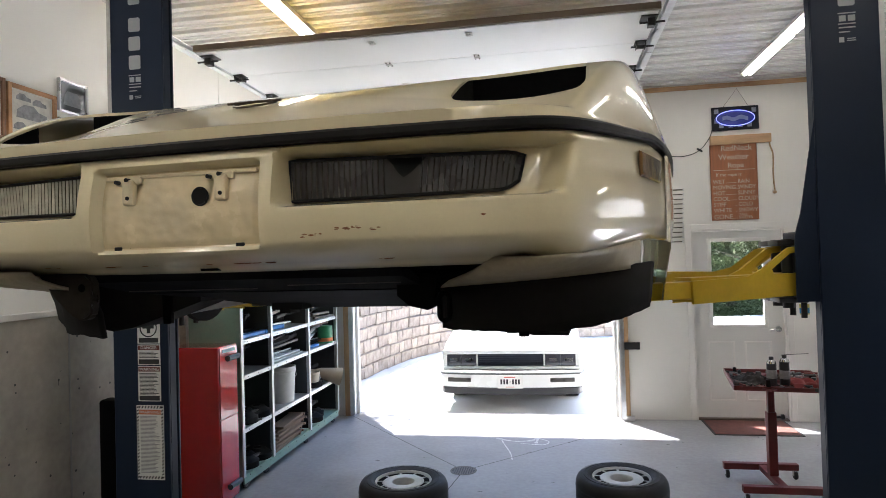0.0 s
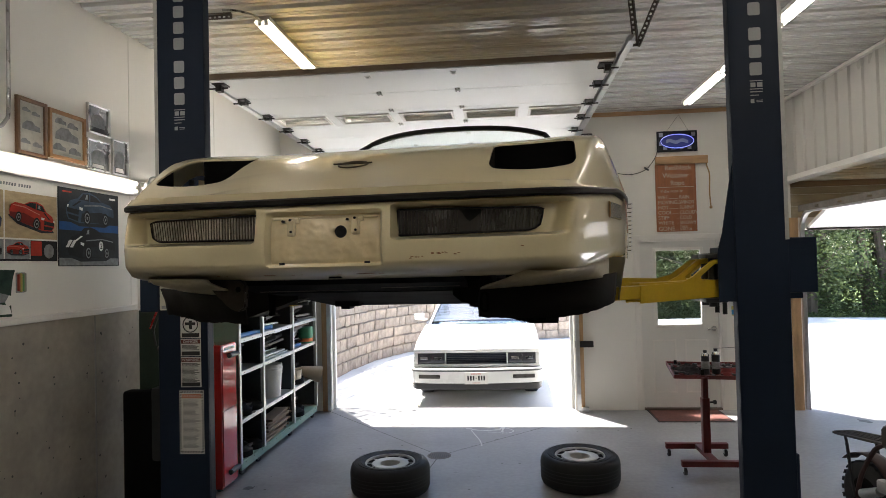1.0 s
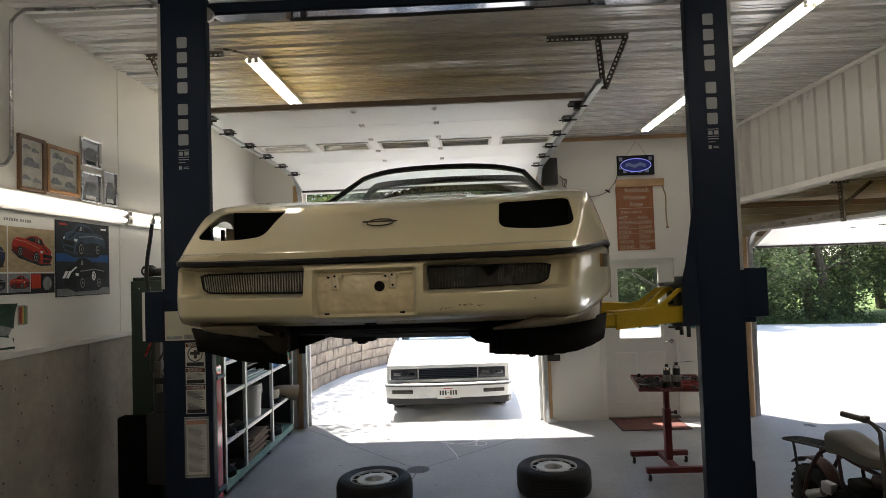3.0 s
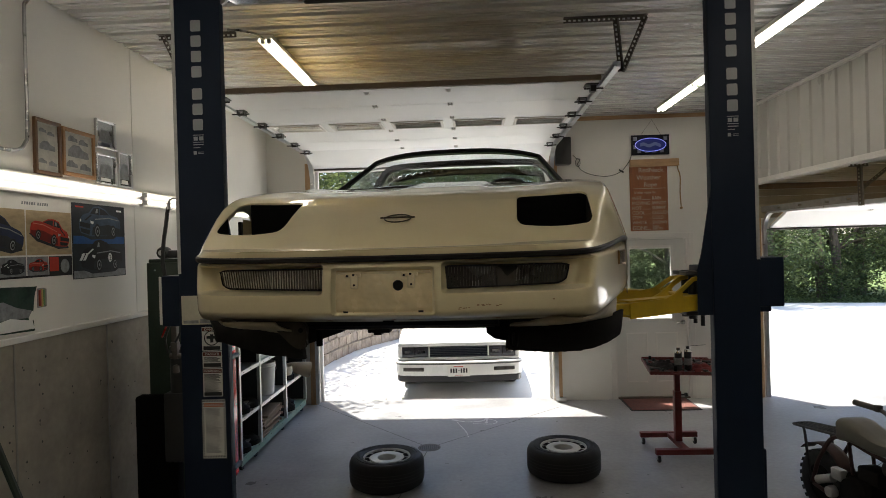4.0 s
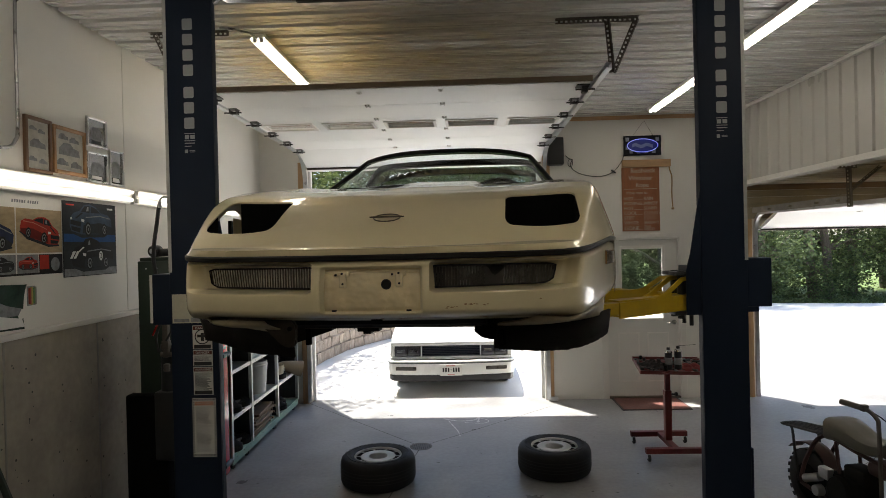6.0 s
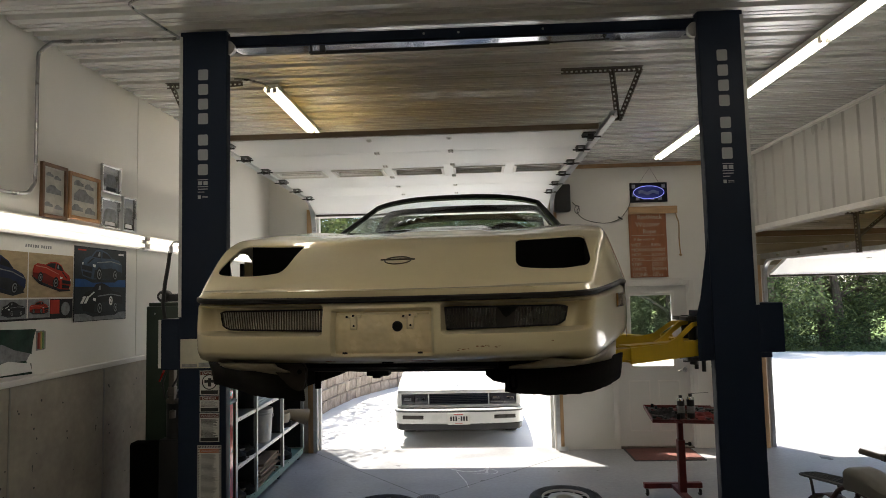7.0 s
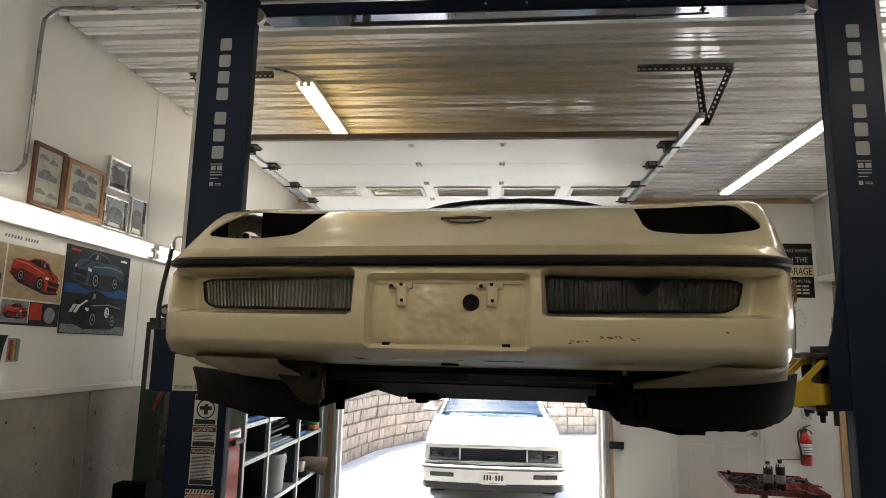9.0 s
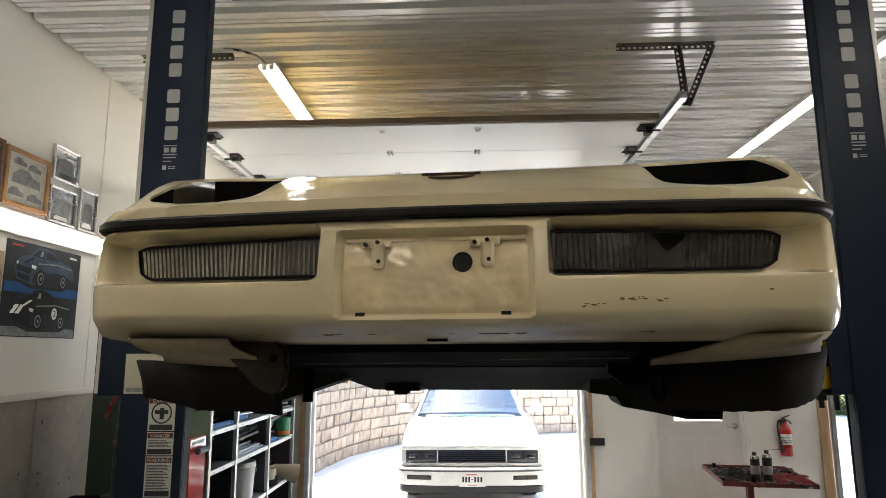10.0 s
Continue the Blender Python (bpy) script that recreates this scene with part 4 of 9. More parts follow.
bx(bm, -0.143, 0.150, p.y - 0.004, p.y + 0.012, 1.975, 1.982, 0.002)
part("pocket_flange", bm, M_TANX, car)
# crinkled floor of the number plate pocket
def pocket_fade(x, z):
    return max(0.0, min(1.0, -rbox(x, z, 0.003, 1.9205, 0.153, 0.0655, 0.01) / 0.012))


bm = bmesh.new()
sheet(bm, lambda x, z: skin_point(x, z, 0.0006 + pocket_fade(x, z) * (0.0030 + 0.0030 * noise.noise(Vector((x * 17, 0, z * 25))) + 0.0008 * noise.noise(Vector((x * 60, 3, z * 80)))))[0], [x for x in np.linspace(-0.150, 0.156, 110)], [z for z in np.linspace(1.8555, 1.986, 50)])
part("plate_recess", bm, M_CRINKLE, car, "crinkled glossy paint in the plate recess", True)
# chipped paint
M_CHIP = mat("chipped_primer", (0.22, 0.09, 0.03), 0.7, var=0.4, scale=40)
random.seed(11)
for x0, x1, z0, num in ((0.232, 0.272, 1.866, 9), (0.285, 0.330, 1.874, 10), (0.345, 0.365, 1.873, 5), (0.513, 0.517, 1.886, 2)):
    bm = bmesh.new()
    for k in range(num):
        x = random.uniform(x0, x1)
        z = z0 + random.uniform(-0.0025, 0.0025) + (x - x0) * 0.04
        p, n = skin_point(x, z, 0.0008)
        r = random.uniform(0.0014, 0.0038)
        t = Vector((-n.y, n.x, 0))
        bm.faces.new([bm.verts.new(p + t * r * math.cos(a) * random.uniform(0.8, 1.8) + Vector((0, 0, r * math.sin(a) * random.uniform(0.2, 0.5)))) for a in np.linspace(0, 2 * math.pi, 9)[:-1]])
    part("paint_chip", bm, M_CHIP, fascia)
for k in range(14):
    bm = bmesh.new()
    x = -0.35 + 0.7 * random.random()
    p, n = skin_point(x, LIP + 0.006, 0.0006)
    r = random.uniform(0.002, 0.009)
    bm.faces.new([bm.verts.new(p + Vector((r * 1.6 * math.cos(a), 0, 0.25 * r * math.sin(a)))) for a in np.linspace(0, 2 * math.pi, 7)[:-1]])
    part("lip_scuff", bm, M_CHIP, fascia)

# side marker lamps
for sg in (-1, 1):
    marker = None
    for nm, a, b, m in (("side_marker", 0.375, 0.44, M_AMBER), ("marker_clear_half", 0.44, 0.525, M_CLEARL)):
        bm = bmesh.new()
        rows = []
        for y in np.linspace(a, b, 6):
            x = wide(y)
            s = math.asin(min(1, x / HALF)) * 2 / math.pi
            _, yy, n = outline(s)
            rows.append([bm.verts.new(Vector((sg * (x + n.x * o), y + n.y * o, z))) for z, o in ((1.974, 0.003), (1.977, 0.009), (2.020, 0.010), (2.024, 0.003))])
        for p, q in zip(rows, rows[1:]):
            for k in range(3):
                bm.faces.new((p[k], q[k], q[k + 1], p[k + 1]))
        bm.faces.new(rows[0])
        bm.faces.new(rows[-1])
        marker = part(nm, bm, m, car if marker is None else marker, "amber and clear side marker lamp" if marker is None else "")

# crossed-flag badge, drawn as a plain ring with a bar
bm = bmesh.new()
ring = [(0.006 + 0.046 * math.cos(t), 0.256 + 0.034 * math.sin(t), hood_z(0.006, 0.256 + 0.034 * math.sin(t)) + 0.004) for t in np.linspace(0, 2 * math.pi, 40)]
tube(bm, ring, 0.0024, 6)
tube(bm, [(0.006 + x, 0.252 + 0.02 * x, hood_z(0.006, 0.252) + 0.008) for x in np.linspace(-0.060, 0.060, 8)], 0.0028, 6)
tube(bm, [(0.006 + x, 0.258 - 0.03 * x, hood_z(0.006, 0.258) + 0.007) for x in np.linspace(-0.052, 0.052, 8)], 0.0022, 6)
part("badge", bm, mat("badge_metal", (0.075, 0.058, 0.04), 0.4, 0.6, var=0.4, scale=40), car, "worn metal nose badge", True)

# sides and tail below the strip, with open wheel arches
def side_z(y):
    lo = 1.852 if y < 0.75 else 1.66
    for c in (1.05, 3.42):
        if abs(y - c) < 0.36:
            lo = max(lo, 1.62 + math.sqrt(0.36 ** 2 - (y - c) ** 2) + 0.03)
    return lo


M_SIDE = M_TAN
for sg in (-1, 1):
    bm = bmesh.new()
    ys = np.r_[np.linspace(0.60, 1.4, 70), np.linspace(1.42, 2.95, 20), np.linspace(2.97, 3.8, 60), np.linspace(3.85, 4.45, 14)]
    rows = []
    for y in ys:
        top = 2.036 + 0.045
        lo = min(side_z(y), top - 0.02)
        row = []
        for k in range(7):
            z = lo + (top - lo) * k / 6
            x = wide(y) - 0.03 * max(0, (1.85 - z) / 0.2) + (0.009 if y < 0.7 else 0.0) * (0.7 - y) / 0.1 - (0.004 if y < 0.7 else 0)
            row.append(bm.verts.new((sg * x, y, z)))
        rows.append(row)
    for p, q in zip(rows, rows[1:]):
        for k in range(6):
            bm.faces.new((p[k], q[k], q[k + 1], p[k + 1]))
    part("side_panel", bm, M_SIDE, car, "", True)
bm = bmesh.new()
tail = [(x, 4.45 + 0.05 * (1 - (x / 0.78) ** 2)) for x in np.linspace(-0.78, 0.78, 17)]
sheet(bm, lambda u, v: Vector((tail[int(u)][0], tail[int(u)][1] + (0.06 if v > 0.8 else 0), 1.75 + 0.62 * v)), list(range(17)), [0, 0.3, 0.6, 0.85, 1])
part("tail_panel", bm, M_TAN, car, "", True)

# rear deck and quarters behind the doors
deck_z = smooth_table([(1.55, 2.375), (2.0, 2.37), (2.7, 2.40), (3.2, 2.43), (3.9, 2.43), (4.52, 2.37)])


def deck(u, v):
    w = wide(v) if v < 4.4 else 0.78
    z = deck_z(v)
    e = max(0.0, 1 - abs(u))
    return Vector((u * w, v, soft_min(z, 2.081 + 1.6 * w * e, 0.05)))


bm = bmesh.new()
sheet(bm, deck, [u for u in np.linspace(-1, 1, 61)], [v for v in np.r_[np.linspace(1.55, 4.5, 50)]], lambda u, v: not (abs(u) < 0.78 and 1.6 < v < 2.75) and not (abs(u) < 0.70 and 2.95 < v < 4.0))
part("rear_body", bm, M_TAN, car, "", True)
bm = bmesh.new()
bx(bm, -0.7, 0.7, 1.6, 2.8, 1.75, 1.77)
bx(bm, -0.72, -0.70, 1.6, 2.8, 1.77, 2.30)
bx(bm, 0.70, 0.72, 1.6, 2.8, 1.77, 2.30)
bx(bm, -0.70, 0.70, 2.8, 2.82, 1.77, 2.3)
part("cabin_tub", bm, M_CARBLK, car)
bm = bmesh.new()
prism(bm, [(1.52, 2.20), (1.56, 2.385), (1.75, 2.40), (1.95, 2.33), (1.95, 2.2)], 0, -0.70, 0.70)
part("dashboard", bm, M_CARBLK, car, "", True)
bm = bmesh.new()
c = Vector((0.346, 2.05, 2.285))
ringp = [c + Vector((0.185 * math.cos(t), 0.06 * math.sin(t), 0.175 * math.sin(t))) for t in np.linspace(0, 2 * math.pi, 33)]
tube(bm, ringp, 0.014, 8)
tube(bm, [c + Vector((-0.18, 0, 0)), c + Vector((0, -0.02, -0.02)), c + Vector((0.18, 0, 0))], 0.014, 8)
tube(bm, [c + Vector((0, -0.02, -0.02)), c + Vector((0, -0.25, -0.1))], 0.025, 8)
part("steering_wheel", bm, M_CARBLK, car, "", True)
for sx in (-0.36, 0.36):
    bm = bmesh.new()
    box(bm, (sx, 2.30, 1.93), (0.46, 0.5, 0.16), 0.05)
    box(bm, (sx, 2.62, 2.18), (0.44, 0.14, 0.5), 0.05, Matrix.Rotation(radians(0), 3, "X"))
    part("seat", bm, M_CARBLK, car, "", True)


# windscreen with its black surround
def screen(u, v):
    """u across -1..1, v from the foot to the header."""
    xw = 0.69 - 0.135 * v
    x = u * xw
    y = 1.50 + 0.72 * v + 0.28 * (abs(u) ** 2.4) * (1 - 0.55 * v)
    z = 2.375 + 0.290 * v - 0.030 * (abs(u) ** 4) * v - 0.012 * abs(u) ** 2
    return Vector((x, y, z))


bm = bmesh.new()
uu = [u for u in np.linspace(-1, 1, 41)]
a = sheet(bm, lambda u, v: screen(u, v), uu, [v for v in np.linspace(0, 1, 12)])
ws = part("windscreen", bm, M_WSGLASS, car, "clear curved windscreen", True)
md = ws.modifiers.new("thick", "SOLIDIFY")
md.thickness = 0.005
ws.visible_shadow = False
bm = bmesh.new()
tube(bm, [screen(-1, v) for v in np.linspace(0, 1, 14)] , 0.018, 8)
tube(bm, [screen(1, v) for v in np.linspace(0, 1, 14)], 0.018, 8)
tube(bm, [screen(u, 1.0) + Vector((0, 0.012, 0.004)) for u in np.linspace(-1, 1, 30)], 0.019, 8)
tube(bm, [screen(u, 0.0) for u in np.linspace(-1, 1, 30)], 0.012, 8)
part("screen_surround", bm, M_CARBLK, car, "black windscreen surround", True)
# roof hoop, roof glass edge and rear glass
bm = bmesh.new()
crest = bend([(-0.76, 3.02, 2.40), (-0.67, 2.92, 2.53), (-0.585, 2.87, 2.625), (-0.50, 2.855, 2.652), (-0.25, 2.845, 2.662), (0.0, 2.84, 2.665), (0.25, 2.845, 2.662), (0.50, 2.855, 2.652), (0.585, 2.87, 2.625), (0.67, 2.92, 2.53), (0.76, 3.02, 2.40)], 6)
rows = []
for k, p in enumerate(crest):
    d = (crest[min(k + 1, len(crest) - 1)] - crest[max(k - 1, 0)]).normalized()
    up = Vector((0, 1, 0)).cross(d).normalized()
    up = up if up.z > 0 or abs(up.x) > 0.9 else -up
    up = -up if up.dot(Vector((p.x, 0, 0.3))) < 0 else up
    rows.append([bm.verts.new(p + up * a + Vector((0, b, 0))) for a, b in ((0.028, -0.01), (0.022, -0.04), (-0.012, -0.04), (-0.018, 0.0), (-0.012, 0.05), (0.024, 0.05))])
for a, b in zip(rows, rows[1:]):
    for k in range(6):
        bm.faces.new((a[k], a[(k + 1) % 6], b[(k + 1) % 6], b[k]))
part("roof_hoop", bm, M_CARBLK, car, "black roof hoop behind the seats", True)
bm = bmesh.new()
sheet(bm, lambda u, v: Vector((u * (0.60 + 0.1 * v), 2.885 + 1.0 * v, 2.632 - 0.045 * abs(u) ** 2.5 - 0.235 * v)), [u for u in np.linspace(-1, 1, 21)], [v for v in np.linspace(0, 1, 8)])
rg = part("rear_glass", bm, M_WSGLASS, car, "clear rear hatch glass", True)
md = rg.modifiers.new("thick", "SOLIDIFY")
md.thickness = 0.005

# underside: valances, air dams, belly panel, suspension
DAM = {-1: ((0.315, 0.165), (0.385, 0.185), (0.450, 0.225), (0.530, 0.285), (0.640, 0.385), (0.745, 0.472), (0.846, 0.560)),
       1: ((0.365, 0.335), (0.420, 0.290), (0.490, 0.262), (0.560, 0.258), (0.625, 0.275), (0.690, 0.325), (0.742, 0.385), (0.786, 0.455))}
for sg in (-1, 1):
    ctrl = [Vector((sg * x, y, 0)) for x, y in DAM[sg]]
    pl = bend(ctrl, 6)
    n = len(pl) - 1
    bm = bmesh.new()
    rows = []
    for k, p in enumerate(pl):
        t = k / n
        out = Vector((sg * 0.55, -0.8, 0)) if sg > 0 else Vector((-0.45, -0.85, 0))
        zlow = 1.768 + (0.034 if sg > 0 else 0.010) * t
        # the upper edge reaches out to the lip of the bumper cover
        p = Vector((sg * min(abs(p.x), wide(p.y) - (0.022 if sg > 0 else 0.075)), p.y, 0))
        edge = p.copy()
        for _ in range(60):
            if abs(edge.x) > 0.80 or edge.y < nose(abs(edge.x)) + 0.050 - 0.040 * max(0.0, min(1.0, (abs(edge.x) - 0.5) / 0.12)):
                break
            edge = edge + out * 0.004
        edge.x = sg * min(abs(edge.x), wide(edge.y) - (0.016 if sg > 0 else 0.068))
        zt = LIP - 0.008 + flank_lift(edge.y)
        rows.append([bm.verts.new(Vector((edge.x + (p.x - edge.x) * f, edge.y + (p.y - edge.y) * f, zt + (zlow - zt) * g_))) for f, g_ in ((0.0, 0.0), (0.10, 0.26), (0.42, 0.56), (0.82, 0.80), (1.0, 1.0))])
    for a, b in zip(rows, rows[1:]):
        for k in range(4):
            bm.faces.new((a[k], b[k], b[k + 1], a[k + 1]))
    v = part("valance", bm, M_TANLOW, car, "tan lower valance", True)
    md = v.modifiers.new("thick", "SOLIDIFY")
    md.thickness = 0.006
    bm = bmesh.new()
    rows = []
    rnd = random.Random(5 + sg)
    for k, p in enumerate(pl):
        t = k / n
        zlow = (1.684 + 0.004 * math.sin(9 * t)) if sg < 0 else 1.684 + 0.004 * t + 0.026 * max(0.0, (t - 0.55) / 0.45) ** 1.5
        zlow += rnd.uniform(-0.0015, 0.0015)
        rows.append([bm.verts.new((p.x * f, p.y + dy, z)) for f, dy, z in ((0.998, 0.004, 1.774 + (0.034 if sg > 0 else 0.010) * t), (0.990, 0.022, 1.735), (0.985, 0.030, zlow))])
    for a, b in zip(rows, rows[1:]):
        for k in range(2):
            bm.faces.new((a[k], b[k], b[k + 1], a[k + 1]))
    v = part("air_dam", bm, M_DAM, car, "black rubber air dam flap", True)
    md = v.modifiers.new("thick", "SOLIDIFY")
    md.thickness = 0.008
    # inner fender liner and control arms
    bm = bmesh.new()
    prism(bm, [(y + 0.11, z) for y, z in ((0.57, 1.74), (0.59, 1.80), (0.63, 1.98), (0.75, 2.10), (0.95, 2.16), (1.15, 2.10), (1.27, 1.98), (1.32, 1.75), (1.30, 1.75), (1.25, 1.97), (1.13, 2.085), (0.95, 2.14), (0.77, 2.085), (0.65, 1.97), (0.61, 1.79), (0.59, 1.74))], 0, sg * 0.42, sg * 0.76)
    part("wheel_liner", bm, M_UNDER, car)
    bm = bmesh.new()
    tube(bm, [(sg * 0.30, 0.86, 1.75), (sg * 0.68, 0.92, 1.69)], 0.022, 8)
    tube(bm, [(sg * 0.30, 1.10, 1.75), (sg * 0.68, 0.96, 1.69)], 0.022, 8)
    tube(bm, [(sg * 0.45, 0.98, 1.74), (sg * 0.45, 1.0, 2.05)], 0.032, 8)
    part("control_arm", bm, M_ALU, car, "", True)
    bm = bmesh.new()
    lathe(bm, [(0.03, -0.03), (0.07, -0.03), (0.07, 0.0), (0.145, 0.0), (0.145, 0.02), (0.07, 0.02), (0.06, 0.05), (0.0, 0.05)], 28, 0, (sg * 0.70, 1.05, 1.78))
    part("brake_disc", bm, M_UNDER, car, "rusty bare brake disc", True)
bm = bmesh.new()
p = nose_skin(0.0, 0.0)
bx(bm, -0.022, 0.014, p.y + 0.004, p.y + 0.016, p.z - 0.006, p.z - 0.001, 0.001)
part("lip_slot", bm, M_PIT, car)
M_BELLY = mat("black_belly_plastic", (0.006, 0.006, 0.008), 0.85, var=0.4, scale=6, fine=40, bump=0.12, stain=(0.014, 0.013, 0.012), amount=0.5, spec=0.05)
bm = bmesh.new()
prism(bm, [(0.148, 1.818), (0.158, 1.798), (0.300, 1.770), (0.302, 1.780), (0.168, 1.816)], 0, -0.335, 0.345)
belly = part("belly_panel", bm, M_BELLY, car, "black plastic panel under the nose")
bm = bmesh.new()
prism(bm, [(0.300, 1.768), (0.60, 1.732), (0.90, 1.690), (0.97, 1.694), (1.00, 1.76), (0.90, 1.80), (0.32, 1.79)], 0, -0.30, 0.345)
part("belly_pan", bm, M_BELLY, car, "grimy black pan below the radiator")
bm = bmesh.new()
tube(bm, [(-0.29, 0.235, 1.776), (0.02, 0.225, 1.778)], 0.0012, 5)
tube(bm, [(0.10, 0.20, 1.784), (0.33, 0.19, 1.786)], 0.0010, 5)
part("seam_wire", bm, M_DARKMET, belly, "thin bright edge of the panel seam")
bm = bmesh.new()
bx(bm, -0.20, -0.165, 0.70, 0.76, 1.688, 1.72, 0.004)
bx(bm, -0.225, -0.13, 0.70, 0.76, 1.698, 1.722, 0.004)
part("pan_tab", bm, M_UNDER, car)
# left suspension wedge and right mounting ear
bm = bmesh.new()
prism(bm, [(-0.60, 1.72), (-0.57, 1.682), (-0.50, 1.670), (-0.44, 1.680), (-0.34, 1.712), (-0.25, 1.742), (-0.25, 1.80), (-0.60, 1.80)], 1, 0.42, 0.54)
part("cradle_side", bm, M_UNDER, car, "grimy suspension cradle", True)
bm = bmesh.new()
prism(bm, [(0.30, 1.77), (0.30, 1.700), (0.36, 1.692), (0.375, 1.668), (0.45, 1.655), (0.52, 1.64), (0.60, 1.64), (0.62, 1.77)], 1, 0.60, 0.80)
part("cradle_side", bm, M_UNDER, car, "grimy suspension cradle", True)
for x in (-0.34, 0.26):
    bm = bmesh.new()
    bx(bm, x, x + 0.08, 0.72, 1.2, 1.74, 1.82, 0.01)
    part("frame_rail", bm, M_UNDER, car, "", True)
bm = bmesh.new()
bx(bm, -0.17, 0.17, 1.0, 1.55, 1.72, 1.86, 0.03)
part("oil_pan", bm, M_UNDER, car, "", True)
bm = bmesh.new()
bx(bm, -0.62, 0.62, 0.55, 4.2, 1.83, 1.85)
part("floor_pan", bm, M_UNDER, car)
for s in (-1, 1):
    bm = bmesh.new()
    bx(bm, s * 0.66, s * 0.80, 1.35, 3.0, 1.68, 1.84, 0.02)
    part("sill", bm, M_UNDER, car, "", True)
bm = bmesh.new()
tube(bm, bend([(0.25, 1.2, 1.72), (0.2, 1.7, 1.72), (0.1, 2.4, 1.74), (0.1, 3.6, 1.76)], 6), 0.035, 8)
part("exhaust_pipe", bm, M_DARKMET, car, "", True)
# dark tan bracket between the belly panel and the flap, with a bolt hole
bm = bmesh.new()
prism(bm, [(-0.415, 1.818), (-0.298, 1.818), (-0.284, 1.804), (-0.281, 1.785), (-0.290, 1.768), (-0.283, 1.750), (-0.287, 1.733), (-0.304, 1.724), (-0.325, 1.729), (-0.348, 1.745), (-0.368, 1.768), (-0.395, 1.792)], 1, 0.126, 0.150)
bmesh.ops.bevel(bm, geom=bm.edges[:], offset=0.005, segments=2, affect="EDGES")
brk = part("nose_bracket", bm, mat("dark_tan_plastic", (0.034, 0.028, 0.021), 0.75, spec=0.15, var=0.45, scale=14, stain=(0.03, 0.026, 0.02), amount=0.7), car, "dark tan plastic bracket", True)
bm = bmesh.new()
lathe(bm, [(0.0, -0.001), (0.008, -0.001), (0.008, 0.0)], 12, 1, (-0.304, 0.125, 1.789))
part("bolt_hole", bm, M_PIT, brk)
bm = bmesh.new()
ring = [(0.392 + 0.010 * math.cos(t), 0.262, 1.735 + 0.012 * math.sin(t) + (0.014 if math.sin(t) > 0 else -0.014)) for t in np.linspace(0, 2 * math.pi, 25)]
tube(bm, ring, 0.005, 6)
prism(bm, [(0.30, 1.80), (0.30, 1.758), (0.325, 1.738), (0.36, 1.730), (0.372, 1.735), (0.378, 1.775), (0.38, 1.80)], 1, 0.255, 0.275)
part("tow_eye", bm, M_PIT, car, "", True)
for x, y, z0, r in ((0.513, 0.475, 1.654, 0.012), (0.49, 0.48, 1.662, 0.020), (0.545, 0.48, 1.664, 0.018), (-0.34, 0.42, 1.690, 0.012)):
    bm = bmesh.new()
    cyl(bm, (x, y, z0), (x, y, z0 + 0.09), r, r * 1.2, n=7)
    part("under_bolt", bm, M_PIT, car, "", True)

# ---- the two-post lift ----
lift = thing("car_lift", (0.43, 3.45, 0), "dark navy two-post car lift with yellow arms", "car lift")


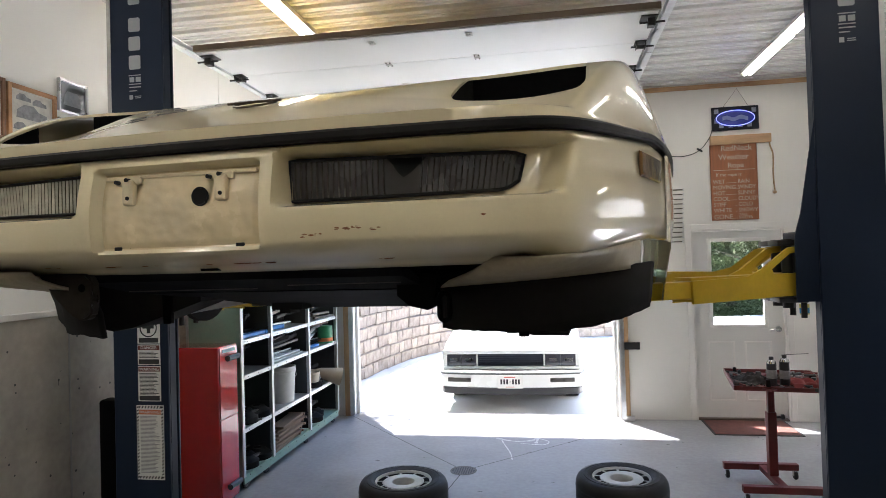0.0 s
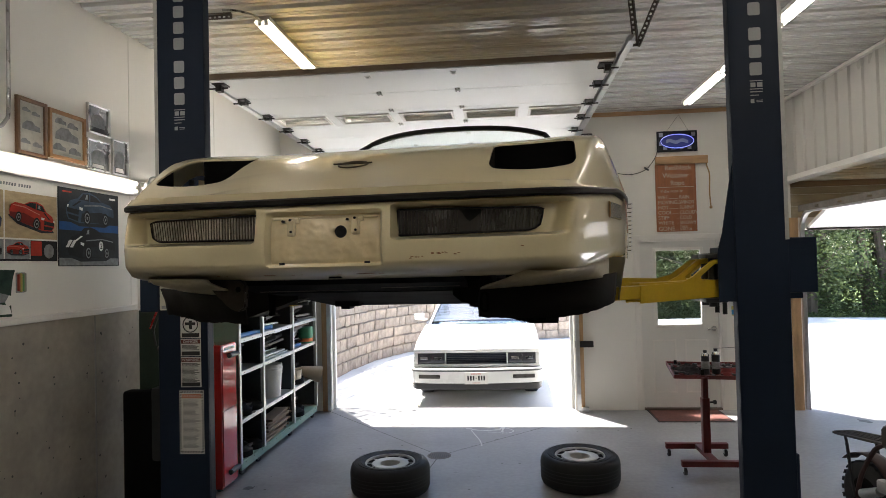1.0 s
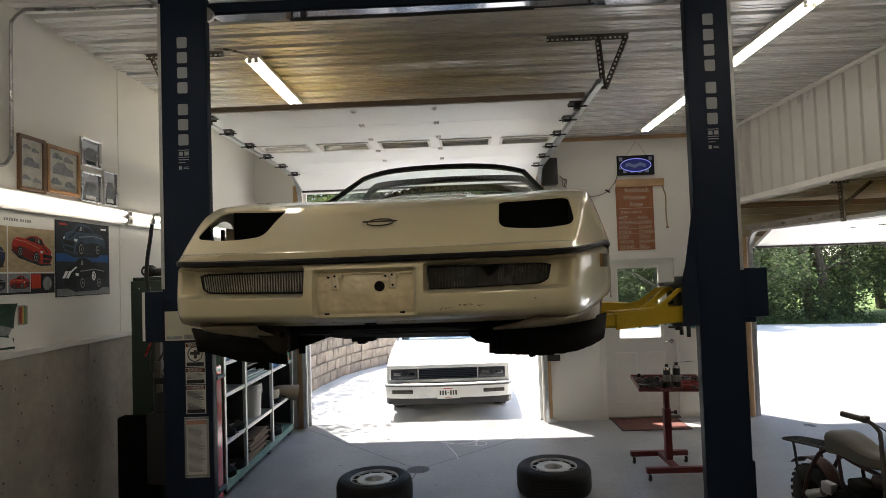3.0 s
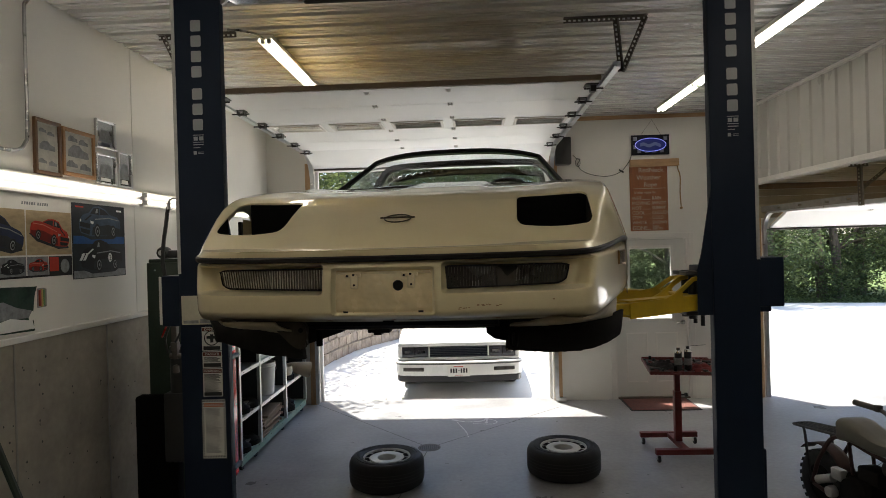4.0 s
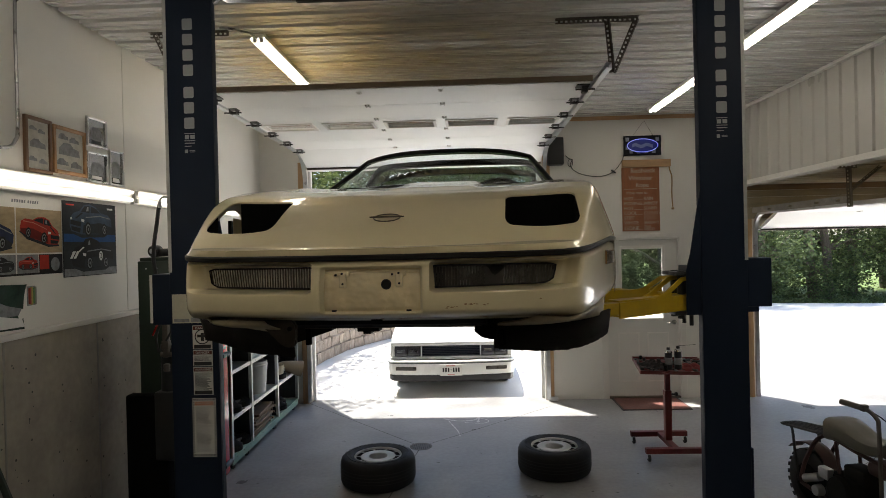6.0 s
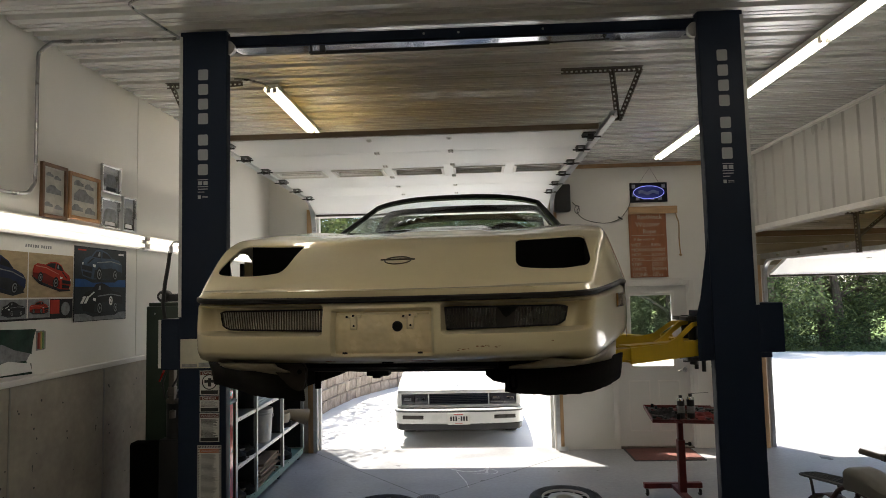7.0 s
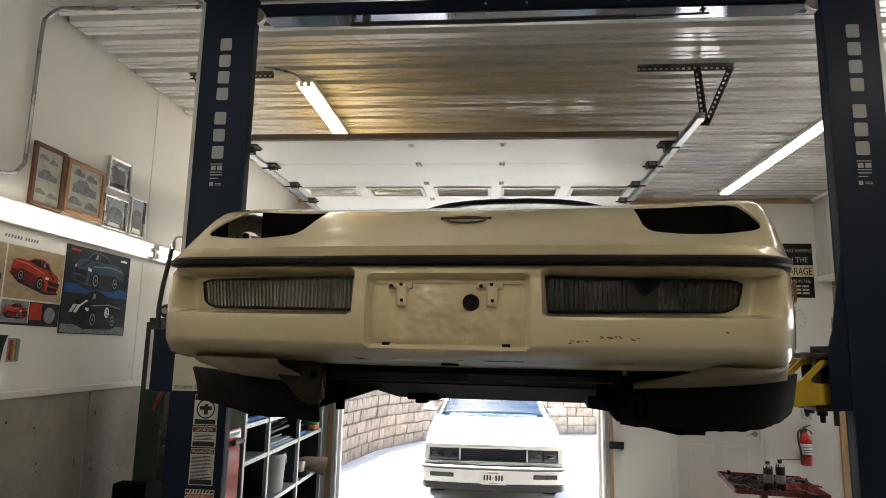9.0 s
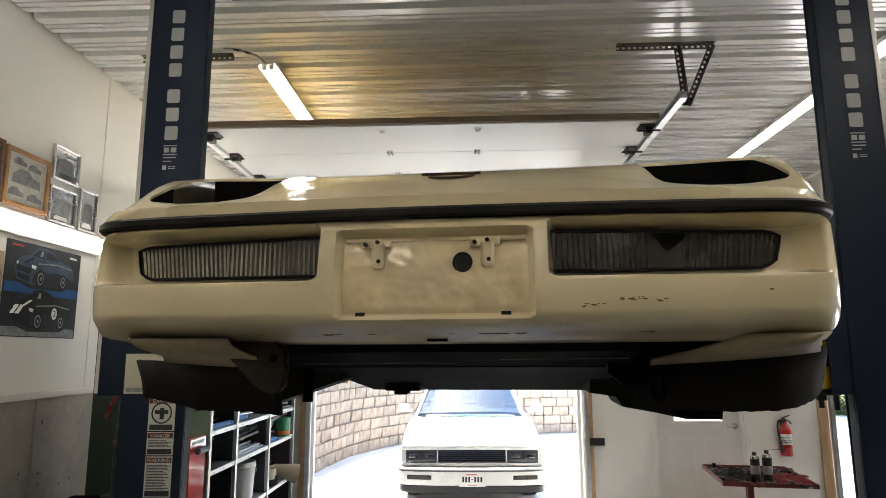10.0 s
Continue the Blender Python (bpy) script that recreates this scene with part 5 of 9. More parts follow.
def post(sg, x0, x1):
    """One column: a folded channel that faces the car, letters as plain grey shapes, base plate."""
    cx = (x0 + x1) / 2 - 0.43
    w = x1 - x0
    z1 = 3.655 if sg < 0 else 3.655
    bm = bmesh.new()
    bx(bm, cx - w / 2, cx + w / 2, -0.12, -0.105, 0.02, z1, 0.004)
    bx(bm, cx - w / 2 + 0.03, cx + w / 2 - 0.03, 0.0, 0.015, 0.02, z1, 0.004)
    o = sg * w / 2
    bx(bm, min(cx + o, cx + o - sg * 0.012), max(cx + o, cx + o - sg * 0.012), -0.105, 0.0, 0.02, z1)
    i = -sg * w / 2
    bx(bm, min(cx + i, cx + i + sg * 0.012), max(cx + i, cx + i + sg * 0.012), -0.105, -0.06, 0.02, z1)
    col = part("column", bm, M_NAVY, lift, "dark navy steel column")
    bm = bmesh.new()
    x_ = cx + sg * (w / 2 - 0.016)
    bx(bm, min(x_, x_ + sg * 0.019), max(x_, x_ + sg * 0.019), -0.1225, -0.1202, 1.93, z1 - 0.03)
    part("edge_guard", bm, M_BARE, col, "bare metal edge")
    bm = bmesh.new()
    bx(bm, cx - 0.24, cx + 0.24, -0.22, 0.24, 0.0, 0.02, 0.003)
    base = part("base_plate", bm, M_NAVY, col)
    for dx in (-0.2, 0.2):
        for dy in (-0.18, 0.2):
            bm = bmesh.new()
            cyl(bm, (cx + dx, dy, 0.02), (cx + dx, dy, 0.05), 0.012, n=6)
            part("anchor_bolt", bm, M_GALV, base)
    # carriage sleeve with its outer box
    bm = bmesh.new()
    za, zb = 1.62, 2.25
    bx(bm, cx - sg * (w / 2 - 0.02), cx - sg * (w / 2 + 0.05), -0.09, 0.13, za, 1.90, 0.006)
    prism(bm, [(cx - sg * (w / 2 - 0.004), 2.36), (cx - sg * (w / 2 + 0.060), 1.97), (cx - sg * (w / 2 + 0.085), 1.88), (cx - sg * (w / 2 + 0.085), za), (cx - sg * (w / 2 - 0.004), za)], 1, -0.112, -0.104)
    part("carriage", bm, M_NAVY, lift, "navy lift carriage with a sloped guard")
    # letters replaced by plain shapes, one for each
    zs = [3.385, 3.295, 3.205, 3.115, 2.985, 2.895, 2.805]
    lx = cx
    for k, z in enumerate(zs):
        bm = bmesh.new()
        sh = [(-0.030, 0.006), (-0.024, 0), (0.024, 0), (0.030, 0.006), (0.030, 0.060), (0.024, 0.066), (-0.024, 0.066), (-0.030, 0.060)]
        prism(bm, [(lx + a, z - 0.033 + b) for a, b in sh], 1, -0.1222, -0.1206)
        part("decal_shape", bm, M_LETTER, col, "grey maker's decal shape")
    for a in ((-0.032, 0.032, 2.70, 2.704), (-0.032, 0.032, 2.742, 2.746), (-0.028, -0.004, 2.712, 2.735), (0.004, 0.03, 2.712, 2.735), (-0.03, 0.03, 2.685, 2.69), (-0.03, 0.01, 2.668, 2.672), (-0.03, -0.012, 2.63, 2.65), (-0.002, 0.03, 2.634, 2.637), (-0.002, 0.03, 2.642, 2.645)):
        bm = bmesh.new()
        bx(bm, lx + a[0], lx + a[1], -0.1222, -0.1206, a[2], a[3])
        part("decal_bar", bm, M_LETTER, col, "small grey decal bar")
    return col, cx


col_l, cl = post(-1, -1.25, -0.965)
col_r, cr = post(1, 1.845, 2.105)

M_SATIN = mat("satin_navy", (0.07, 0.09, 0.17), 0.10, 0.5, var=0.1, coat=1.0, bump=0.004, rvar=0.03)
# crossbar with its shut-off bar and pulleys
bm = bmesh.new()
bx(bm, cl + 0.12, cr - 0.12, -0.06, 0.055, 3.58, 3.642, 0.004)
beam = part("cross_beam", bm, M_NAVY, lift)
for a, b, c, d in ((cl + 0.15, -0.205, 0.03, 0.0), (-0.203, cr - 0.15, 0.0, 0.03)):
    bm = bmesh.new()
    prism(bm, [(a, -0.058), (b, -0.058), (b - d, 0.056), (a + c, 0.056)], 2, 3.566, 3.571)
    for v in bm.verts:
        v.co.z += 0.03 * (v.co.y + 0.058)
    part("beam_cover", bm, M_SATIN, beam, "glossy navy beam cover")
for x in (-0.2, 0.01, 0.52):
    bm = bmesh.new()
    lathe(bm, [(0.0, -0.004), (0.006, -0.004), (0.008, 0.0), (0.0, 0.0)], 10, 1, (x, -0.060, 3.612))
    part("bolt", bm, M_ALU, beam, "small bright bolt head")
bm = bmesh.new()
tube(bm, [(-0.90, -0.03, 3.532), (-0.2, -0.03, 3.530), (0.56, -0.03, 3.538)], 0.013, 10)
bar = part("shutoff_bar", bm, M_BLACK, beam, "padded black overhead shut-off bar", True)
bm = bmesh.new()
tube(bm, [(0.55, -0.03, 3.538), (0.92, -0.03, 3.546)], 0.0055, 8)
tube(bm, [(0.895, -0.03, 3.546), (0.885, -0.03, 3.574)], 0.006, 8)
box(bm, (0.89, -0.03, 3.570), (0.03, 0.04, 0.008), 0.002)
part("rod", bm, M_BLACK, bar, "thin black steel rod end", True)
bm = bmesh.new()
box(bm, (-0.895, -0.03, 3.552), (0.016, 0.035, 0.05), 0.003)
box(bm, (-0.825, -0.03, 3.552), (0.038, 0.045, 0.05), 0.004)
box(bm, (-0.86, -0.03, 3.530), (0.10, 0.035, 0.010), 0.002)
part("bracket", bm, M_BLACK, bar, "black switch bracket")
for x in (cl + 0.135, cr - 0.135):
    bm = bmesh.new()
    lathe(bm, [(0.0, -0.03), (0.045, -0.03), (0.04, -0.015), (0.045, 0.0), (0.0, 0.0)], 20, 1, (x, -0.06, 3.56))
    part("pulley", bm, M_ALU, beam, "", True)

# outer box of the right carriage and lock cover
bm = bmesh.new()
bx(bm, cr + 0.13, cr + 0.27, -0.11, 0.10, 1.66, 1.94, 0.006)
bx(bm, cr + 0.13, cr + 0.20, -0.10, 0.08, 1.63, 1.66, 0.004)
part("lock_cover", bm, M_NAVY, lift, "navy lock cover box")
bm = bmesh.new()
bx(bm, cr + 0.132, cr + 0.145, -0.118, 0.10, 0.15, 0.85, 0.004)
part("cable_guard", bm, M_NAVY, lift)
bm = bmesh.new()
bx(bm, cl - 0.255, cl - 0.145, -0.11, 0.10, 1.62, 1.92, 0.006)
lc = part("lock_cover", bm, M_NAVY, lift, "navy lock cover box")
# pale strip along the left side of the navy cover
bm = bmesh.new()
bx(bm, cl - 0.275, cl - 0.257, -0.10, 0.10, 1.63, 1.915, 0.002)
part("cover_edge", bm, M_TRIM, lc, "pale strip on the cover's left side")


def arm(sg, cx, tip, back):
    """A swing arm: tapered box arm, hinge block with pin, foot pad."""
    px = cx - sg * 0.215
    piv = Vector((px, -0.02 if not back else 0.10, 1.70))
    tipv = Vector(tip)
    d = (tipv - piv)
    d.z = 0
    L = d.length
    rot = Matrix.Rotation(math.atan2(d.y, d.x), 3, "Z")

    def place(vs):
        bmesh.ops.rotate(bm, cent=(0, 0, 0), matrix=rot, verts=vs)
        bmesh.ops.translate(bm, vec=piv, verts=vs)
    bm = bmesh.new()
    o = [(-0.05, -0.055), (L * 0.6, -0.065), (L * 0.6, 0.020), (L * 0.30, 0.028), (0.20, 0.055), (0.06, 0.135), (-0.05, 0.145), (-0.05, 0.122), (0.05, 0.112), (0.15, 0.052), (0.14, 0.030), (-0.05, 0.022)]
    for y in (-0.055, 0.045):
        prism(bm, o, 1, y, y + 0.010)
    bx(bm, -0.05, L * 0.6, -0.045, 0.045, -0.058, -0.048)
    bx(bm, -0.05, L * 0.6, -0.045, 0.045, 0.022, 0.032)
    bm.verts.ensure_lookup_table()
    place(list(bm.verts))
    a = part("swing_arm", bm, M_YELLOW, lift, "yellow steel swing arm")
    bm = bmesh.new()
    bx(bm, L * 0.45, L * 0.98, -0.04, 0.04, -0.045, 0.018, 0.004)
    place(list(bm.verts))
    part("arm_extension", bm, M_YELLOW, a)
    bm = bmesh.new()
    cyl(bm, piv + Vector((0, 0, -0.11)), piv + Vector((0, 0, 0.17)), 0.022, n=14)
    box(bm, piv + Vector((0, 0, 0.155)), (0.11, 0.12, 0.022), 0.004)
    box(bm, piv + Vector((0, 0, -0.075)), (0.11, 0.12, 0.022), 0.004)
    cyl(bm, piv + Vector((0.05 * sg, -0.02, -0.15)), piv + Vector((0.05 * sg, -0.02, -0.07)), 0.012, n=10)
    part("arm_pin", bm, M_BLACK, a, "dark hinge pin and plates", True)
    bm = bmesh.new()
    t = tipv
    cyl(bm, (t.x, t.y, 1.66), (t.x, t.y, 1.69), 0.05, n=18)
    cyl(bm, (t.x, t.y, 1.685), (t.x, t.y, 1.70), 0.06, n=18)
    part("lift_pad", bm, M_RUBBER, a, "black rubber lift pad", True)


arm(1, cr, (0.55, -0.50, 1.7), False)
arm(1, cr, (0.75, 1.05, 1.7), True)
arm(-1, cl, (-0.80, -0.35, 1.7), False)
arm(-1, cl, (-0.62, 1.2, 1.7), True)

# safety labels on the left column
XL = cl + 0.045


def label_sheet(z0, z1, head, headcol, lines, pict):
    bm = bmesh.new()
    bx(bm, XL - 0.058, XL + 0.058, -0.1225, -0.1206, z0, z1)
    s = part("warning_label", bm, M_PAPER, col_l, "white safety label with black print")
    bm = bmesh.new()
    bx(bm, XL - 0.055, XL + 0.055, -0.1238, -0.1226, z1 - 0.026, z1 - 0.004)
    part("label_head", bm, headcol, s)
    lettering("label_word", head, 0.021, pose(XL, -0.1242, z1 - 0.022, 90, 0, 0), M_PAPER, s, depth=0.0003)
    bm = bmesh.new()
    if pict:
        c = (XL, (z0 + z1) / 2 + 0.004)
        r = 0.042
        tube(bm, [(c[0] + r * math.cos(t), -0.1235, c[1] + r * math.sin(t)) for t in np.linspace(0, 2 * math.pi, 33)], 0.003, 5)
        bx(bm, c[0] - 0.03, c[0] + 0.028, -0.1238, -0.1228, c[1] - 0.004, c[1] + 0.012)
        bx(bm, c[0] - 0.008, c[0] + 0.01, -0.1238, -0.1228, c[1] - 0.026, c[1] + 0.022)
        bx(bm, c[0] - 0.05, c[0] + 0.05, -0.1238, -0.1228, z0 + 0.004, z0 + 0.026)
    else:
        zz = z1 - 0.034
        n = 0
        while zz > z0 + (0.03 if lines else 0.012):
            bx(bm, XL - 0.05, XL + random.uniform(0.02, 0.05), -0.1236, -0.1228, zz - 0.0028, zz)
            zz -= 0.0062
        if lines:
            bx(bm, XL - 0.052, XL + 0.052, -0.1238, -0.1228, z0 + 0.004, z0 + 0.026)
    part("label_print", bm, M_INK if pict or lines else M_INKGREY, s)


M_DANGER = mat("danger_brown", (0.14, 0.03, 0.02), 0.6)
label_sheet(1.475, 1.615, "DANGER", M_DANGER, True, True)
label_sheet(1.375, 1.470, "DANGER", M_DANGER, True, False)
label_sheet(1.205, 1.370, "WARNING", M_DANGER, True, False)
label_sheet(0.86, 1.17, "WARNING", M_ORANGE, False, False)
bm = bmesh.new()
random.seed(2)
for x0 in (XL - 0.068, XL + 0.058):
    for k in range(22):
        z = 0.845 + k * 0.0155
        vs = [(x0, z), (x0 + 0.010, z + 0.006), (x0 + 0.010, z + 0.0135), (x0, z + 0.0075)]
        bm.faces.new([bm.verts.new((a, -0.1232, b)) for a, b in vs])
for k in range(8):
    for zz in (1.172, 0.845):
        x = XL - 0.06 + k * 0.0155
        bm.faces.new([bm.verts.new((x + a, -0.1232, zz + b)) for a, b in ((0, 0), (0.0075, 0), (0.013, 0.012), (0.0055, 0.012))])
part("hazard_border", bm, M_INK, col_l)
bm = bmesh.new()
bx(bm, XL - 0.07, XL + 0.07, -0.1222, -0.1206, 0.84, 1.186)
part("label_backing", bm, M_PAPER, col_l)
bm = bmesh.new()
bx(bm, cl - 0.13, cl + 0.10, -0.1226, -0.1206, 1.63, 1.80)
lb = part("capacity_label", bm, mat("cream_label", (0.60, 0.57, 0.45), 0.5), col_l, "cream-coloured label plate")
bm = bmesh.new()
bx(bm, cl - 0.12, cl - 0.03, -0.1238, -0.1227, 1.637, 1.655)
bx(bm, cl - 0.02, cl + 0.09, -0.1238, -0.1227, 1.637, 1.662)
part("label_print", bm, M_INKGREY, lb)

# hydraulic hose beside the left column
bm = bmesh.new()
tube(bm, bend([(x - 0.43, -0.08, z) for x, z in ((-1.318, 2.345), (-1.328, 2.29), (-1.336, 2.231), (-1.350, 2.15), (-1.357, 2.097), (-1.363, 1.996), (-1.348, 1.905))], 6), 0.0115, 9)
part("hydraulic_hose", bm, M_BLACK, lift, "black hydraulic hose", True)
bm = bmesh.new()
tube(bm, bend([(x - 0.43, -0.08, z) for x, z in ((-1.236, 2.376), (-1.285, 2.379), (-1.305, 2.374), (-1.316, 2.358), (-1.318, 2.34))], 5), 0.006, 8)
cyl(bm, (-1.318 - 0.43, -0.08, 2.352), (-1.319 - 0.43, -0.08, 2.315), 0.013, n=8)
cyl(bm, (-1.236 - 0.43, -0.08, 2.376), (-1.262 - 0.43, -0.08, 2.377), 0.011, n=8)
part("hose_fitting", bm, M_GALV, lift, "", True)

# ---- outdoors ----
bm = bmesh.new()
bm.faces.new([bm.verts.new(p) for p in ((-900, -900, -0.14), (900, -900, -0.14), (900, 1500, -0.14), (-900, 1500, -0.14))])
solid("ground", bm, M_GRASS, "green grass and leaf litter", "ground", "structure")
bm = bmesh.new()
prism(bm, [(-2.5, YO), (60, YO), (60, 17.0), (14, 19.2), (9.5, 20.2), (6.5, 20.6), (4.6, 20.0), (3.6, 16.4), (-2.5, 16.0)], 2, -0.25, -0.05)
solid("driveway", bm, M_DRIVE, "pale sunlit concrete driveway", "driveway", "structure")

# retaining wall of split-faced blocks, laid in courses along a curve
M_BLOCK = mat("split_block", (0.41, 0.335, 0.265), 0.92, var=0.34, scale=7, fine=38, bump=0.9, rand=0.2, stain=(0.54, 0.46, 0.37), amount=0.5)
M_FILL = mat("wall_core", (0.31, 0.26, 0.21), 0.95, var=0.2)
wcurve = bend([(-2.42, 8.12, 0), (-2.28, 9.6, 0), (-2.15, 11.2, 0), (-1.75, 12.9, 0), (-0.8, 14.4, 0), (0.8, 15.4, 0), (2.5, 15.9, 0), (4.0, 16.05, 0)], 40)
cum = [0.0]
for p, q in zip(wcurve, wcurve[1:]):
    cum.append(cum[-1] + (q - p).length)
WX, WY = [p.x for p in wcurve], [p.y for p in wcurve]


def wall_at(s):
    a = Vector((np.interp(s, cum, WX), np.interp(s, cum, WY), 0))
    b = Vector((np.interp(s + 0.02, cum, WX), np.interp(s + 0.02, cum, WY), 0))
    c = Vector((np.interp(s - 0.02, cum, WX), np.interp(s - 0.02, cum, WY), 0))
    return a, (b - c).normalized()


retaining = thing("retaining_wall", (0, 0, -0.05), "curved tan split-block garden retaining wall", "wall", kind="structure")
random.seed(8)
block_shapes = []
for ln in (0.22, 0.31, 0.40):
    for var_ in range(3):
        bm = bmesh.new()
        box(bm, (0, 0, 0), (ln - 0.006, 0.26, 0.195), 0.014)
        for v in bm.verts:
            if v.co.y < 0:
                v.co.y += random.uniform(-0.026, 0.014)
                v.co.x += random.uniform(-0.008, 0.008)
                v.co.z += random.uniform(-0.007, 0.007)
        block_shapes.append((ln, mesh_of("block", bm, M_BLOCK)))
for row in range(7):
    s = -random.uniform(0, 0.2)
    while s < cum[-1] - 0.1:
        ln, me = random.choice(block_shapes)
        p, d = wall_at(max(0.02, min(cum[-1] - 0.02, s + ln / 2)))
        ob = new("block", me)
        ob.parent = retaining
        back = Vector((-d.y, d.x, 0))
        ob.matrix_basis = Matrix.Translation(p + back * (0.12 + row * 0.018) + Vector((0, 0, 0.1 + row * 0.2))) @ Matrix.Rotation(math.atan2(d.y, d.x), 4, "Z")
        s += ln
bm = bmesh.new()
rows = []
for s in np.linspace(0.05, cum[-1] - 0.05, 80):
    p, d = wall_at(s)
    back = Vector((-d.y, d.x, 0))
    rows.append([bm.verts.new(p + back * o + Vector((0, 0, z))) for o, z in ((0.12, -0.08), (0.24, 1.38), (0.7, 1.40), (0.7, -0.08))])
for a, b in zip(rows, rows[1:]):
    for k in range(4):
        bm.faces.new((a[k], a[(k + 1) % 4], b[(k + 1) % 4], b[k]))
part("core", bm, M_FILL, retaining)
# raised bank behind the wall
bm = bmesh.new()
rows = []
for s in np.linspace(0.05, cum[-1] - 0.05, 40):
    p, d = wall_at(s)
    back = Vector((-d.y, d.x, 0))
    rows.append([bm.verts.new(p + back * o + Vector((0, 0, z))) for o, z in ((0.62, 1.28), (2.5, 1.5), (6.0, 1.7), (14.0, 0.6), (22, -0.2))])
for a, b in zip(rows, rows[1:]):
    for k in range(4):
        bm.faces.new((a[k], a[k + 1], b[k + 1], b[k]))
tagged(part("bank", bm, M_GRASS, retaining, "grassy bank behind the wall"))

# trees: trunk, limbs and a crown of separate leaf clumps
M_BARK = mat("bark", (0.10, 0.08, 0.06), 0.9, var=0.4, scale=8, fine=40, bump=0.8, stretch=(3, 3, 0.6))


def leaf_mat(name, c):
    m = bpy.data.materials.new(name)
    m.use_nodes = True
    nd, ln = nodes_of(m)
    b = nd["Principled BSDF"]
    ge = nd.new("ShaderNodeNewGeometry")
    rp = nd.new("ShaderNodeValToRGB")
    rp.color_ramp.elements[0].color = (c[0] * 0.5, c[1] * 0.55, c[2] * 0.5, 1)
    rp.color_ramp.elements[1].color = (c[0] * 1.6, c[1] * 1.45, c[2] * 1.2, 1)
    ln.new(ge.outputs["Random Per Island"], rp.inputs[0])
    ln.new(rp.outputs[0], b.inputs["Base Color"])
    b.inputs["Roughness"].default_value = 0.6
    tr = nd.new("ShaderNodeBsdfTranslucent")
    ln.new(rp.outputs[0], tr.inputs[0])
    ad = nd.new("ShaderNodeMixShader")
    ad.inputs[0].default_value = 0.35
    ln.new(b.outputs[0], ad.inputs[1])
    ln.new(tr.outputs[0], ad.inputs[2])
    ln.new(ad.outputs[0], nd["Material Output"].inputs[0])
    return m


M_LEAF = leaf_mat("leaf_green", (0.07, 0.105, 0.042))
M_LEAF2 = leaf_mat("leaf_light", (0.095, 0.13, 0.05))


def leaf_mesh(name, centres, per, spread, size, material, rnd):
    """Many small bent leaf cards round given centres."""
    verts, faces = [], []
    for c, r in centres:
        for k in range(per):
            while True:
                o = Vector((rnd.uniform(-1, 1), rnd.uniform(-1, 1), rnd.uniform(-1, 1)))
                if o.length < 1:
                    break
            p = c + o * r * spread
            a = Vector((rnd.gauss(0, 1), rnd.gauss(0, 1), rnd.gauss(0, 0.5))).normalized()
            b = a.cross(Vector((rnd.gauss(0, 1), rnd.gauss(0, 1), rnd.gauss(0, 1)))).normalized()
            s = size * rnd.uniform(0.6, 1.4)
            n = len(verts)
            drop = a.cross(b) * s * 0.25
            verts += [p - a * s, p + b * s * 0.55 + drop, p + a * s, p - b * s * 0.55 + drop]
            faces.append((n, n + 1, n + 2, n + 3))
    me = bpy.data.meshes.new(name)
    me.from_pydata([tuple(v) for v in verts], [], faces)
    me.materials.append(material)
    return me


def tree(seed, height, radius, low, material):
    rnd = random.Random(seed)
    ob = thing("tree", (0, 0, -300), "leafy green broadleaf tree at the edge of the drive", "tree", group="trees of the wood edge")
    bm = bmesh.new()
    lean = Vector((rnd.uniform(-0.5, 0.5), rnd.uniform(-0.5, 0.5), 0))
    pts = [Vector((0, 0, -0.3)) + lean * (k / 6) ** 1.5 + Vector((rnd.uniform(-0.06, 0.06), rnd.uniform(-0.06, 0.06), height * 0.85 * k / 6)) for k in range(7)]
    for k in range(6):
        cyl(bm, pts[k], pts[k + 1], 0.17 * (1 - k / 7) + 0.02, 0.17 * (1 - (k + 1) / 7) + 0.02, 9, False)
    cent = []
    for k in range(13):
        h = rnd.uniform(low, 1.0)
        base = pts[min(5, int(h * 5.2))]
        an = rnd.uniform(0, 6.28)
        r = radius * rnd.uniform(0.45, 1.0) * (1.15 - 0.6 * h)
        tip = base + Vector((math.cos(an) * r, math.sin(an) * r, height * rnd.uniform(0.05, 0.17)))
        mid = (base + tip) / 2 + Vector((0, 0, 0.15))
        cyl(bm, base, mid, 0.055, 0.035, 6, False)
        cyl(bm, mid, tip, 0.035, 0.012, 6, False)
        for q in (mid, tip, tip + Vector((rnd.uniform(-0.6, 0.6), rnd.uniform(-0.6, 0.6), rnd.uniform(-0.2, 0.7)))):
            cent.append((q, rnd.uniform(0.5, 1.0) * radius * 0.42))
    part("trunk", bm, M_BARK, ob)
    crown = new("crown", leaf_mesh("crown", cent, 210, 1.0, 0.058, material, rnd))
    crown.parent = ob
    return ob


base_trees = [tree(21, 9.0, 2.6, 0.12, M_LEAF), tree(22, 11.0, 3.0, 0.2, M_LEAF), tree(23, 7.0, 2.4, 0.08, M_LEAF2), tree(24, 10.0, 2.7, 0.15, M_LEAF2)]
random.seed(31)
spots = []
for k in range(30):
    spots.append((1.0 + k * 1.25 + random.uniform(-0.5, 0.5), 22.3 + random.uniform(-0.8, 0.9)))
for k in range(22):
    spots.append((-1.0 + k * 1.9 + random.uniform(-0.6, 0.6), 25.5 + random.uniform(-1.2, 1.4)))
for k in range(9):
    spots.append((-7.5 + k * 1.0 + random.uniform(-0.4, 0.4), 16.0 + 0.55 * k + random.uniform(-0.7, 0.7)))
spots += [(-5.2, 9.6), (-4.05, 12.3), (-4.6, 14.3), (-6.6, 15.6)]
